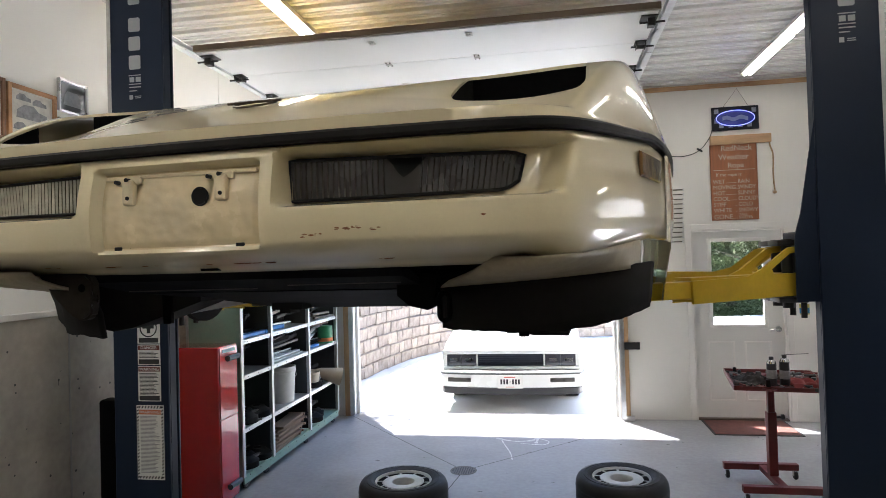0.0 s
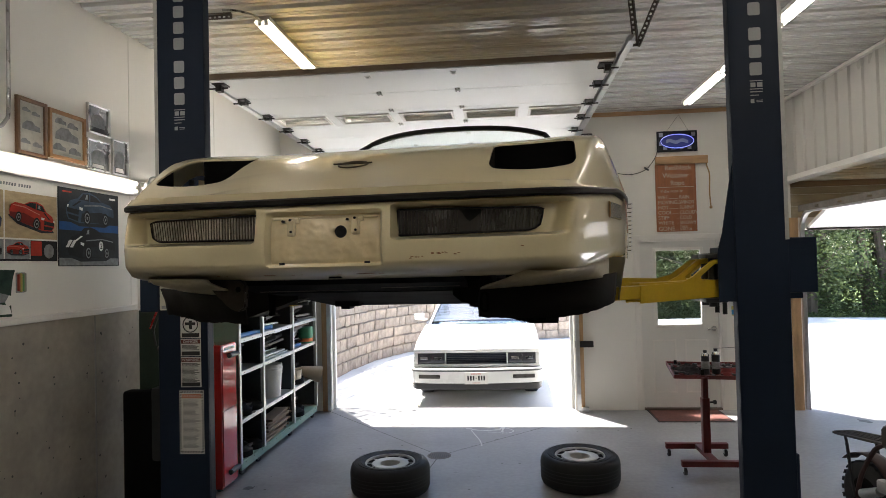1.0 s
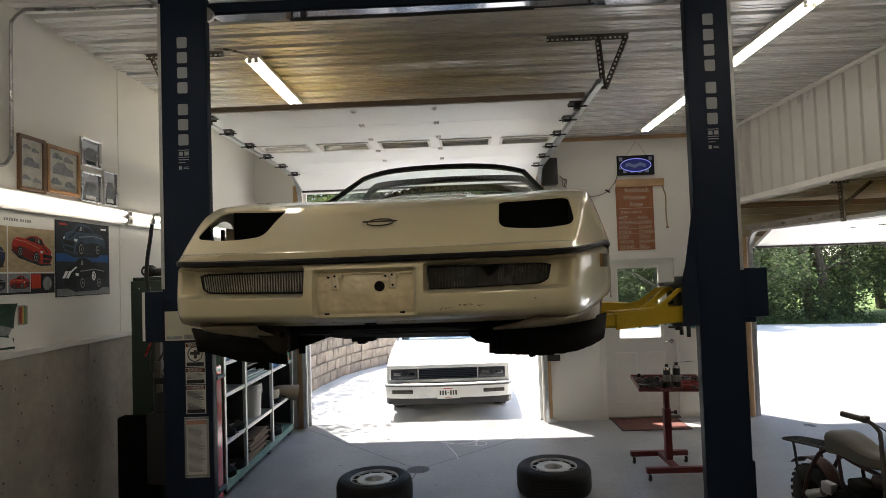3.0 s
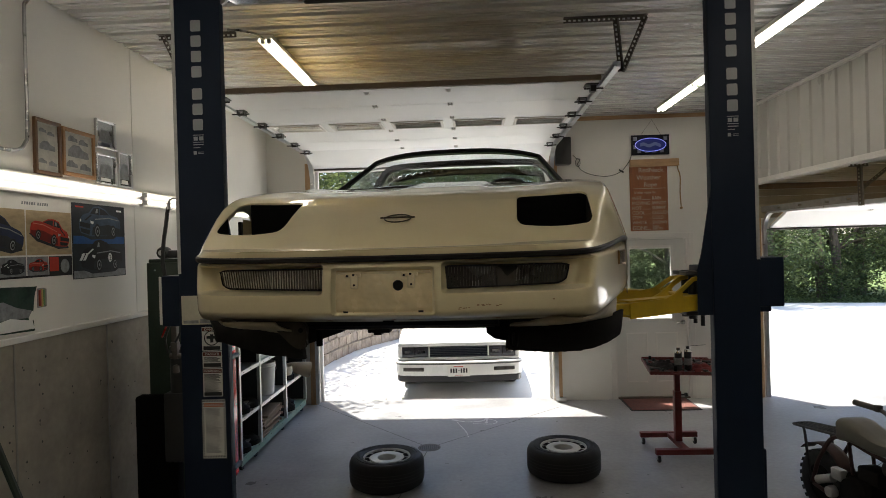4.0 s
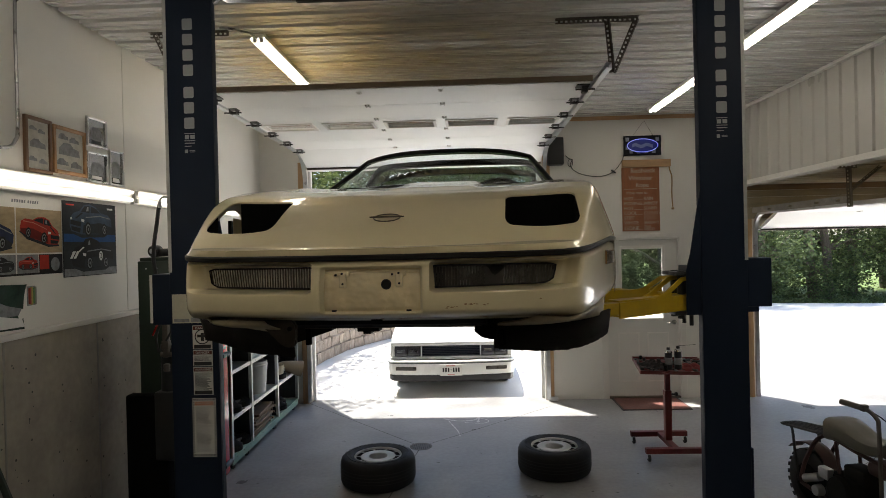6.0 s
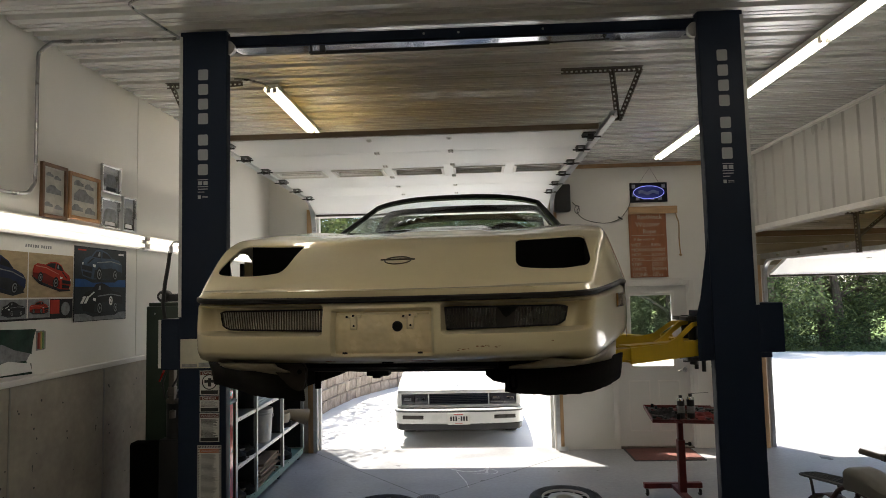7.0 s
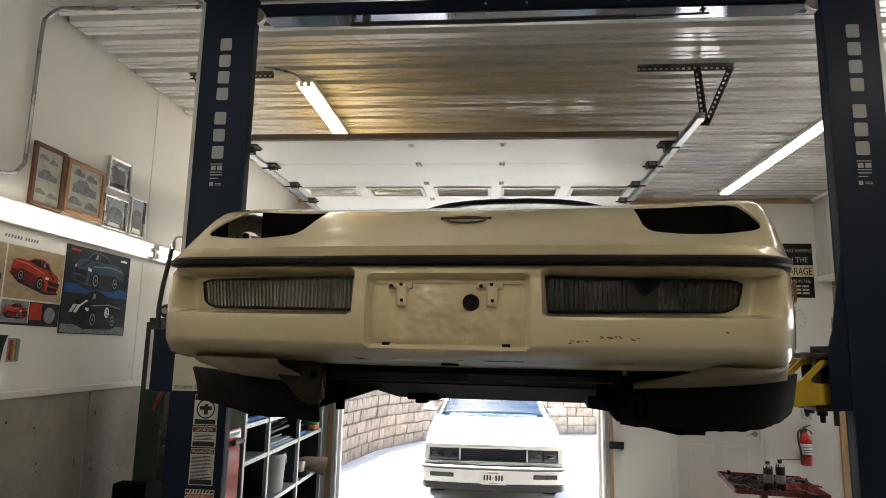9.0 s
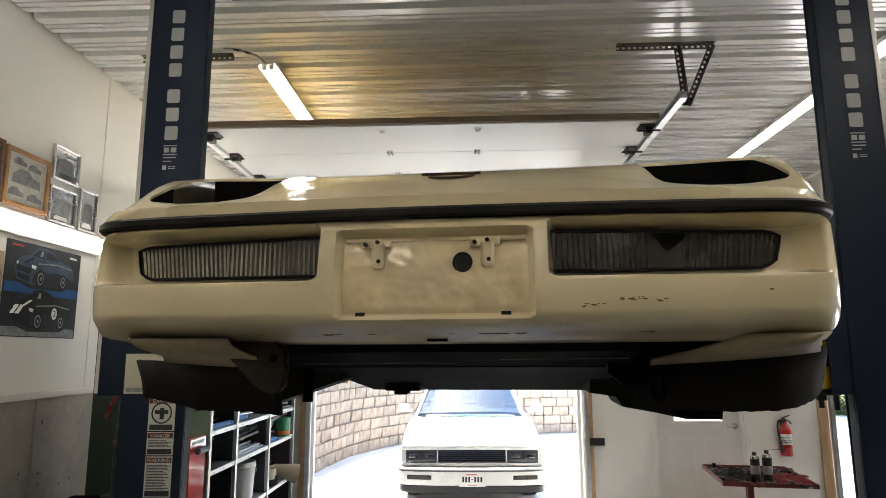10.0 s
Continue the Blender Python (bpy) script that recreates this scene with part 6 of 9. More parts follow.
for i, (x, y) in enumerate(spots):
    src = base_trees[i % 4]
    zb = 0.9 if x < 3 and y < 21.5 else -0.14
    m = pose(x, y, zb, 0, 0, random.uniform(0, 360))
    if i < 4:
        src.matrix_basis = m
    else:
        copy_thing(src, m)
# brushwood at the foot of the wood
rnd = random.Random(77)
cent = []
for k in range(230):
    x = rnd.uniform(2, 40)
    cent.append((Vector((x, 21.6 + rnd.uniform(-0.7, 1.2), rnd.uniform(0.0, 1.3))), rnd.uniform(0.35, 0.7)))
for k in range(120):
    x = rnd.uniform(2, 40)
    cent.append((Vector((x, 24.5 + rnd.uniform(-1, 1), rnd.uniform(0.2, 3.2))), rnd.uniform(0.6, 1.1)))
brush = new("brushwood", leaf_mesh("brushwood", cent, 230, 1.0, 0.048, M_LEAF, rnd))
tagged(brush, "dense green brushwood at the wood edge", "brushwood", kind="stuff")
cent = []
for k in range(900):
    x = rnd.uniform(3, 34)
    cent.append((Vector((x, 20.6 + rnd.uniform(-0.3, 0.9) - max(0, (x - 9) * 0.12), -0.08)), 0.12))
tufts = new("grass_tufts", leaf_mesh("grass_tufts", cent, 9, 1.0, 0.05, M_LEAF2, rnd))
tagged(tufts, "ragged green grass along the drive edge", "grass", kind="stuff")


# ---- white coupe on the drive ----
def wheel_on(parent, at, r, w, face):
    """An upright road wheel: tyre with rim under it."""
    bm = bmesh.new()
    lathe(bm, [(r * 0.62, -w / 2), (r * 0.9, -w / 2), (r, -w / 2 + 0.03), (r, w / 2 - 0.03), (r * 0.9, w / 2), (r * 0.62, w / 2)], 36, 0, at)
    ty = part("tyre", bm, M_RUBBER, parent, "black rubber tyre", True)
    bm = bmesh.new()
    s = face
    lathe(bm, [(0.0, s * w * 0.30), (0.05, s * w * 0.34), (0.06, s * w * 0.25), (r * 0.45, s * w * 0.22), (r * 0.58, s * w * 0.40), (r * 0.63, s * w * 0.45)], 28, 0, at)
    part("rim", bm, M_ALU, ty, "silver wheel rim", True)


coupe = thing("parked_coupe", (0.27, 8.40, 0.0), "white eighties coupe parked on the driveway, nose to the garage", "car", rz=0.5)
# side outline (y from the nose, z) of the body without the cabin
top = smooth_table([(0.0, 0.70), (0.10, 0.735), (0.6, 0.80), (1.2, 0.86), (1.75, 0.91), (3.7, 0.95), (4.6, 0.93), (5.05, 0.88)])
half = smooth_table([(0.0, 0.84), (0.08, 0.865), (0.3, 0.885), (1.0, 0.90), (4.0, 0.90), (4.8, 0.87), (5.05, 0.84)])


def coupe_skin(u, v):
    """u from -1 (left sill) over the bonnet to 1 (right sill); v along the car."""
    y = v
    w, t = half(y), top(y)
    a = abs(u)
    if a < 0.66:
        x = a / 0.66 * w * 0.965
        z = t - 0.03 * (a / 0.66) ** 4
        z += 0.005 * math.exp(-((x - 0.33) / 0.05) ** 2) if y < 1.7 else 0
    else:
        k = (a - 0.66) / 0.34
        x = w * (0.965 + 0.035 * math.sin(k * math.pi))
        z = (t - 0.03) + (0.24 - t + 0.03) * k
        for c in (0.98, 3.72):
            if abs(y - c) < 0.36:
                z = max(z, 0.30 + math.sqrt(max(0, 0.36 ** 2 - (y - c) ** 2)) * 0.98)
    return Vector((math.copysign(x, u), y, z))


bm = bmesh.new()
sheet(bm, coupe_skin, [u for u in np.linspace(-1, 1, 61)], [v for v in np.r_[np.linspace(0.0, 0.2, 6), np.linspace(0.25, 1.5, 50), np.linspace(1.55, 3.3, 16), np.linspace(3.34, 5.05, 44)]])
part("body_shell", bm, M_WHITECAR, coupe, "white body", True)
# nose panel with openings filled by grille and lamps
bm = bmesh.new()
for x0, x1, z0, z1, y0 in ((-0.84, 0.84, 0.655, 0.705, -0.005), (-0.84, 0.84, 0.47, 0.505, -0.03), (-0.84, -0.785, 0.505, 0.655, -0.005), (0.785, 0.84, 0.505, 0.655, -0.005), (-0.418, -0.402, 0.505, 0.655, -0.02), (0.402, 0.418, 0.505, 0.655, -0.02)):
    bx(bm, x0, x1, y0, 0.06, z0, z1, 0.008)
part("header_panel", bm, M_WHITECAR, coupe, "white nose panel", True)
bm = bmesh.new()
bx(bm, -0.40, 0.40, 0.03, 0.05, 0.507, 0.653)
M_SLAT = mat("pale_slat", (0.05, 0.062, 0.095), 0.35, var=0.2)
grille = part("grille", bm, M_CLOTHDK, coupe, "dark blue-black slatted grille")
for k in range(6):
    bm = bmesh.new()
    bx(bm, -0.40, 0.40, 0.0, 0.03, 0.515 + k * 0.024, 0.521 + k * 0.024, 0.002)
    part("slat", bm, M_SLAT, grille, "pale grille slat")
for sg in (-1, 1):
    for k in range(2):
        x = sg * (0.515 + 0.187 * k)
        bm = bmesh.new()
        box(bm, (x, 0.02, 0.582), (0.183, 0.03, 0.14), 0.008)
        hl = part("headlamp", bm, mat("headlamp_glass", (0.05, 0.05, 0.06), 0.12, var=0.3, coat=0.8), coupe, "square sealed headlamp", True)
        bm = bmesh.new()
        box(bm, (x, 0.002, 0.585), (0.10, 0.006, 0.035), 0.003)
        part("reflector", bm, M_CHROME, hl)
bm = bmesh.new()
bm2 = [(p.x, p.y) for p in bend([(-0.88, 0.16, 0), (-0.875, 0.05, 0), (-0.85, -0.025, 0), (-0.79, -0.080, 0), (-0.5, -0.128, 0), (0, -0.148, 0), (0.5, -0.128, 0), (0.79, -0.080, 0), (0.85, -0.025, 0), (0.875, 0.05, 0), (0.88, 0.16, 0)], 5)]


def bumper(bm, z0, z1, off, rim=0.012):
    lo, hi, l2, h2 = [], [], [], []
    for x, y in bm2:
        k = 1 + off
        lo.append(bm.verts.new((x * k, y - off, z0 + rim)))
        hi.append(bm.verts.new((x * k, y - off, z1 - rim)))
        l2.append(bm.verts.new((x * (k - 0.01), y + 0.02, z0)))
        h2.append(bm.verts.new((x * (k - 0.01), y + 0.03, z1)))
    for a, b in ((lo, hi), (l2, lo), (hi, h2)):
        for i in range(len(bm2) - 1):
            bm.faces.new((a[i], a[i + 1], b[i + 1], b[i]))


bumper(bm, 0.27, 0.47, 0.0)
bmp = part("bumper", bm, M_WHITECAR, coupe, "white moulded bumper", True)
bm = bmesh.new()
bumper(bm, 0.425, 0.448, 0.006, 0.003)
part("bumper_strip", bm, mat("grey_strip", (0.10, 0.10, 0.10), 0.5), bmp)
bm = bmesh.new()
bumper(bm, 0.186, 0.272, -0.012, 0.01)
part("air_dam", bm, M_BLACK, coupe, "black lower air dam", True)
for sg in (-1, 1):
    bm = bmesh.new()
    box(bm, (sg * 0.62, -0.106, 0.362), (0.29, 0.03, 0.050), 0.006, Matrix.Rotation(radians(8 * sg), 3, "Z"))
    part("turn_lamp", bm, mat("turn_lens", (0.055, 0.05, 0.042), 0.3, coat=0.4), bmp, "recessed indicator lamp")
bm = bmesh.new()
box(bm, (0.0, -0.165, 0.345), (0.305, 0.008, 0.153), 0.003)
plate = part("number_plate", bm, M_PAPER, coupe, "white number plate with plain dark bars")
bm = bmesh.new()
for k, x in enumerate((-0.105, -0.07, -0.035, 0.035, 0.07, 0.105)):
    bx(bm, x - 0.011, x + 0.011, -0.1705, -0.1692, 0.318, 0.378)
bx(bm, -0.01, 0.01, -0.1705, -0.1692, 0.344, 0.352)
part("plate_bars", bm, M_INK, plate)
bm = bmesh.new()
M_REDINK = mat("faded_red_ink", (0.5, 0.12, 0.10), 0.6)
bx(bm, -0.07, 0.06, -0.1705, -0.1692, 0.397, 0.409)
part("plate_band", bm, M_REDINK, plate)
bm = bmesh.new()
bx(bm, -0.05, 0.05, -0.1705, -0.1692, 0.282, 0.290)
part("plate_band", bm, M_REDINK, plate)
bm = bmesh.new()
tube(bm, [(0, 0.05, 0.71), (0, 0.045, 0.76)], 0.006, 6)
tube(bm, [(0.018 * math.cos(t), 0.045, 0.765 + 0.018 * math.sin(t)) for t in np.linspace(0, 6.28, 17)], 0.004, 6)
part("hood_ornament", bm, M_CHROME, coupe, "", True)


def cabin(u, v):
    """Glasshouse: u across -1..1, v from the screen foot over the roof to the boot."""
    y = 1.62 + 2.55 * v
    z = float(np.interp(v, (0, 0.26, 0.34, 0.72, 0.80, 1.0), (0.91, 1.30, 1.345, 1.33, 1.28, 0.94)))
    w = float(np.interp(v, (0, 0.3, 0.75, 1.0), (0.80, 0.64, 0.62, 0.74)))
    return Vector((u * w, y - 0.16 * (1 - abs(u) ** 2) * (1 - v), z - 0.05 * abs(u) ** 3))


us9 = [u for u in np.linspace(-1, 1, 25)]
for nm, v0, v1, m, lb in (("windscreen", 0.005, 0.29, glass("coupe_glass", (0.55, 0.7, 0.72), 0.0, 2.0), "blue-tinted windscreen"), ("roof", 0.29, 0.77, M_WHITECAR, "white roof"), ("rear_window", 0.77, 1.0, M_BLACK, "dark rear window")):
    bm = bmesh.new()
    sheet(bm, cabin, us9, [v for v in np.linspace(v0, v1, 10)])
    o = part(nm, bm, m, coupe, lb, True)
    if nm == "windscreen":
        md = o.modifiers.new("thick", "SOLIDIFY")
        md.thickness = 0.006
for sg in (-1, 1):
    bm = bmesh.new()
    prev = None
    for v in np.linspace(0.0, 1.0, 16):
        p = cabin(sg, v)
        a, b = bm.verts.new(p), bm.verts.new((sg * 0.86, p.y + 0.0, 0.92))
        if prev:
            bm.faces.new((prev[0], a, b, prev[1]))
        prev = (a, b)
    part("side_window", bm, M_BLACK, coupe, "dark side window", True)
    bm = bmesh.new()
    tube(bm, [cabin(sg, v) for v in np.linspace(0.0, 0.3, 8)], 0.022, 8)
    part("pillar", bm, M_WHITECAR, coupe, "", True)
    bm = bmesh.new()
    box(bm, (sg * 0.98, 1.80, 1.00), (0.17, 0.09, 0.11), 0.03)
    box(bm, (sg * 0.90, 1.82, 0.955), (0.10, 0.05, 0.04), 0.01)
    part("door_mirror", bm, M_WHITECAR, coupe, "white door mirror", True)
    for y in (0.98, 3.72):
        wheel_on(coupe, (sg * 0.76, y, 0.275), 0.325, 0.215, sg)
bm = bmesh.new()
bx(bm, -0.72, 0.72, 0.2, 4.9, 0.24, 0.34)
part("underbody", bm, M_BLACK, coupe)
bm = bmesh.new()
bx(bm, -0.68, 0.68, 1.9, 3.8, 0.60, 0.85, 0.05)
for sx in (-0.36, 0.36):
    box(bm, (sx, 2.9, 0.98), (0.45, 0.16, 0.5), 0.06)
part("seats", bm, mat("dark_blue_seats", (0.02, 0.025, 0.05), 0.8), coupe, "", True)

# ---- things on the west wall ----
M_FRAMEDK = mat("dark_wood_frame", (0.13, 0.065, 0.03), 0.4, var=0.3, scale=10, fine=60)
M_FRAMEOAK = mat("oak_frame", (0.34, 0.18, 0.075), 0.4, var=0.3, scale=10, fine=60)
M_FRAMESIL = mat("silver_frame", (0.55, 0.55, 0.55), 0.3, 0.9, var=0.1)
M_PRINT = mat("grey_print", (0.50, 0.51, 0.48), 0.6, var=0.15, scale=20)
M_FRAMEGLASS = mat("picture_glass_sheen", (0.055, 0.06, 0.062), 0.08, var=0.2, scale=5, coat=1.0)
INKS = {"maroon": mat("ink_maroon", (0.16, 0.014, 0.012), 0.5, spec=0.14, var=0.3, scale=18), "pink": mat("ink_pink", (0.60, 0.20, 0.14), 0.5, spec=0.14, var=0.2, scale=18), "steel": mat("ink_steel", (0.045, 0.07, 0.11), 0.45, spec=0.14, var=0.5, scale=9), "navy": mat("ink_navy", (0.018, 0.028, 0.07), 0.5, spec=0.14, var=0.3, scale=18), "red": mat("ink_red", (0.42, 0.035, 0.02), 0.5, spec=0.14, var=0.2, scale=18), "black": mat("ink_black", (0.015, 0.016, 0.018), 0.5, spec=0.14, var=0.3, scale=18), "white": mat("ink_white", (0.72, 0.72, 0.70), 0.5), "grey": mat("ink_grey", (0.22, 0.23, 0.24), 0.5, spec=0.14, var=0.4, scale=25), "tan": mat("ink_tan", (0.42, 0.33, 0.20), 0.5, spec=0.14, var=0.25, scale=7, stretch=(1, 2, 6)), "blue": mat("ink_blue", (0.02, 0.08, 0.24), 0.5, spec=0.14, var=0.3, scale=10), "dark": mat("ink_dark", (0.022, 0.026, 0.032), 0.45, spec=0.14, var=0.6, scale=6), "green": mat("ink_green", (0.02, 0.05, 0.035), 0.5, spec=0.14, var=0.6, scale=9)}


def flat(bm, pts, x):
    bm.faces.new([bm.verts.new((x, y, z)) for y, z in pts])


def wall_panel(parent, name, pts, material, layer):
    bm = bmesh.new()
    flat(bm, pts, 0.0025 + 0.0007 * layer)
    return part(name, bm, material, parent)


def car_drawing(parent, cy, cz, s, col, flip=1, layer=3, tilt=0.0):
    """A printed three-quarter car: body, shade, glass, wheels, lamps, as flat shapes."""
    def tr(pts):
        c, d = math.cos(tilt), math.sin(tilt)
        return [(cy - s * flip * (a * c + b * d), cz + s * (-a * d + b * c)) for a, b in pts]

    def put(name, pts, ink, up):
        wall_panel(parent, name, tr(pts), INKS[ink], layer + up)
    put("printed_shadow", [(-1.02, -0.26), (-0.6, -0.44), (0.5, -0.46), (1.08, -0.30), (0.9, -0.2), (-0.9, -0.2)], "dark", 0)
    put("printed_body", [(-1.0, -0.10), (-0.98, 0.10), (-0.82, 0.22), (-0.45, 0.27), (-0.22, 0.42), (0.08, 0.50), (0.36, 0.47), (0.56, 0.30), (0.86, 0.22), (1.0, 0.08), (1.03, -0.12), (0.95, -0.28), (0.5, -0.37), (-0.55, -0.34), (-0.95, -0.26)], col, 1)
    put("printed_shade", [(-0.97, -0.14), (-0.4, -0.02), (0.40, -0.10), (0.46, -0.34), (-0.55, -0.34), (-0.95, -0.26)], "dark" if col in ("navy", "black", "steel") else "maroon", 2)
    put("printed_glass", [(-0.42, 0.26), (-0.20, 0.385), (0.05, 0.445), (0.06, 0.25)], "black", 3)
    put("printed_glass", [(0.11, 0.25), (0.10, 0.45), (0.34, 0.43), (0.52, 0.27)], "black", 3)
    put("printed_gleam", [(0.16, 0.30), (0.16, 0.42), (0.22, 0.42), (0.28, 0.29)], "grey", 4)
    put("printed_bonnet", [(0.14, 0.22), (0.55, 0.25), (0.86, 0.18), (0.97, 0.08), (0.55, 0.06), (0.30, 0.12)], col, 3)
    put("printed_stripe", [(0.42, 0.235), (0.50, 0.245), (0.80, 0.075), (0.72, 0.07)], "black" if col != "black" else "white", 4)
    put("printed_grille", [(0.52, -0.02), (0.99, 0.03), (1.0, -0.09), (0.55, -0.15)], "black", 3)
    put("printed_intake", [(0.54, -0.20), (0.97, -0.14), (0.94, -0.25), (0.58, -0.32)], "black", 3)
    put("printed_lamp", [(0.36, 0.05), (0.52, 0.07), (0.51, 0.0), (0.39, -0.03)], "white", 4)
    put("printed_lamp", [(0.93, 0.11), (1.0, 0.09), (1.0, 0.03), (0.95, 0.04)], "white", 4)
    put("printed_highlight", [(-0.9, 0.10), (-0.4, 0.16), (0.3, 0.10), (0.3, 0.13), (-0.4, 0.19), (-0.9, 0.13)], "grey" if col != "red" else "pink", 3)
    for a, rx, ry in ((-0.60, 0.13, 0.185), (0.20, 0.15, 0.21)):
        for f, m, l in ((1.0, "black", 4), (0.70, "grey", 5), (0.52, "black", 6), (0.22, "grey", 7)):
            put("printed_wheel", [(a + rx * f * math.cos(t), -0.22 + ry * f * math.sin(t)) for t in np.linspace(0, 6.283, 17)[:-1]], m, l)


M_OLDPAPER = mat("grey_print_paper", (0.46, 0.455, 0.41), 0.6, var=0.25, scale=14)


def framed(y0, y1, z0, z1, fw, frame_mat, content, label):
    ob = thing("framed_picture", (XW, 0, 0), label, "picture", group="framed pictures on the side wall")
    for nm, a in (("frame_side", (y0, y0 + fw, z0, z1)), ("frame_side", (y1 - fw, y1, z0, z1)), ("frame_rail", (y0 + fw, y1 - fw, z0, z0 + fw)), ("frame_rail", (y0 + fw, y1 - fw, z1 - fw, z1))):
        bm = bmesh.new()
        bx(bm, 0.0, 0.022, a[0], a[1], a[2], a[3], 0.004)
        part(nm, bm, frame_mat, ob)
    bm = bmesh.new()
    bx(bm, 0.0, 0.008, y0 + fw, y1 - fw, z0 + fw, z1 - fw)
    p = part("print", bm, M_PRINT if content == "cars" else M_FRAMEGLASS, ob)
    iy0, iy1, iz0, iz1 = y0 + fw, y1 - fw, z0 + fw, z1 - fw
    w, h = iy1 - iy0, iz1 - iz0
    rnd = random.Random(int(y0 * 100))
    if content == "cars":
        bm = bmesh.new()
        flat(bm, [(iy0 + 0.01, iz0 + 0.01), (iy1 - 0.01, iz0 + 0.01), (iy1 - 0.01, iz1 - 0.01), (iy0 + 0.01, iz1 - 0.01)], 0.0085)
        part("paper", bm, M_OLDPAPER, p)
        for cyf, czf, s in ((0.3, 0.84, 0.14), (0.68, 0.80, 0.14), (0.5, 0.52, 0.30), (0.26, 0.2, 0.16), (0.74, 0.17, 0.16)):
            cy, cz, s = iy0 + w * cyf, iz0 + h * czf, s * w * 1.25
            bm = bmesh.new()
            flat(bm, [(cy - s, cz - s * 0.3), (cy + s, cz - s * 0.3), (cy + s * 0.95, cz + s * 0.1), (cy + s * 0.4, cz + s * 0.2), (cy + s * 0.1, cz + s * 0.45), (cy - s * 0.5, cz + s * 0.42), (cy - s * 0.95, cz + s * 0.1)], 0.0092)
            part("drawn_car", bm, INKS["grey"], p)
    else:
        bm = bmesh.new()
        flat(bm, [(iy0 + w * 0.15, iz0 + h * 0.2), (iy1 - w * 0.15, iz0 + h * 0.2), (iy1 - w * 0.2, iz0 + h * 0.55), (iy1 - w * 0.3, iz0 + h * 0.7), (iy0 + w * 0.3, iz0 + h * 0.7), (iy0 + w * 0.2, iz0 + h * 0.55)], 0.0085)
        part("photo_shape", bm, INKS["grey"], p)
        bm = bmesh.new()
        flat(bm, [(iy0 + w * 0.2, iz0 + h * 0.05), (iy1 - w * 0.2, iz0 + h * 0.05), (iy1 - w * 0.25, iz0 + h * 0.18), (iy0 + w * 0.25, iz0 + h * 0.18)], 0.0085)
        part("photo_ground", bm, INKS["white"] if content == "light" else INKS["dark"], p)
    return ob


framed(3.45, 3.70, 2.57, 2.92, 0.024, M_FRAMEDK, "cars", "dark wood frame with a print of old cars")
framed(3.715, 4.07, 2.59, 2.91, 0.026, M_FRAMEOAK, "cars", "oak frame with a print of old cars")
framed(4.09, 4.34, 2.83, 3.04, 0.014, M_FRAMESIL, "dark", "silver-framed dark photograph on the wall")
framed(4.08, 4.34, 2.57, 2.79, 0.014, M_FRAMESIL, "light", "silver-framed photograph of a car")
framed(4.365, 4.56, 2.57, 2.84, 0.014, M_FRAMESIL, "light", "narrow silver-framed photograph on the wall")

# posters
p1 = thing("car_poster", (XW, 0, 0), "white poster with a dark and a red sports car", "poster", group="posters")
def quad(y0, y1, z0, z1):
    return [(y0, z0), (y1, z0), (y1, z1), (y0, z1)]
bm = bmesh.new()
bx(bm, 0.0005, 0.002, 2.55, 3.80, 1.925, 2.43)
part("sheet", bm, M_PAPER, p1)
for a, m in (((2.58, 3.36, 2.065, 2.34), "tan"), ((3.37, 3.795, 2.065, 2.34), "tan"), ((2.56, 2.98, 1.94, 2.055), "grey"), ((2.99, 3.13, 1.94, 2.055), "white"), ((3.135, 3.36, 1.94, 2.055), "grey"), ((3.37, 3.56, 1.94, 2.055), "grey"), ((3.565, 3.795, 1.94, 2.055), "black"), ((2.56, 3.795, 1.928, 1.94), "black")):
    wall_panel(p1, "printed_panel", quad(*a), INKS[m], 1)
car_drawing(p1, 3.13, 2.20, 0.22, "navy", 1, 3, -0.22)
car_drawing(p1, 3.585, 2.205, 0.185, "red", -1, 3, 0.22)
car_drawing(p1, 3.25, 1.995, 0.095, "black", 1, 3)
car_drawing(p1, 3.465, 2.0, 0.085, "red", -1, 3)
wall_panel(p1, "printed_wheel", [(3.72 + 0.045 * math.cos(t), 1.99 + 0.045 * math.sin(t)) for t in np.linspace(0, 6.283, 17)[:-1]], INKS["grey"], 3)
wall_panel(p1, "printed_part", quad(3.57, 3.66, 1.96, 2.05), INKS["red"], 2)
for k in range(11):
    y = 3.335 + 0.021 * k + (0.012 if k > 5 else 0)
    wall_panel(p1, "title_bar", [(y, 2.372), (y + 0.014, 2.372), (y + 0.017, 2.39), (y + 0.003, 2.39)], INKS["grey"], 1)

p2 = thing("car_poster", (XW, 0, 0), "dark poster with a blue and a black racing car", "poster", group="posters")
bm = bmesh.new()
bx(bm, 0.0045, 0.006, 3.80, 4.44, 1.895, 2.415)
part("sheet", bm, INKS["dark"], p2)
for a, m in (((3.81, 4.43, 2.135, 2.19), "blue"), ((3.81, 4.43, 1.90, 1.95), "grey")):
    wall_panel(p2, "printed_band", quad(*a), INKS[m], 6)
car_drawing(p2, 4.13, 2.28, 0.25, "steel", 1, 8)
car_drawing(p2, 4.14, 2.04, 0.25, "black", 1, 8)
for a in ((3.90, 4.0), (3.86, 3.92)):
    wall_panel(p2, "printed_stripe", [(a[0], 2.02), (a[0] + 0.03, 2.02), (a[0] + 0.07, 2.07), (a[0] + 0.04, 2.07)], INKS["white"], 15)
wall_panel(p2, "race_roundel", [(4.225 + 0.024 * math.cos(t), 2.035 + 0.034 * math.sin(t)) for t in np.linspace(0, 6.283, 21)[:-1]], INKS["white"], 15)
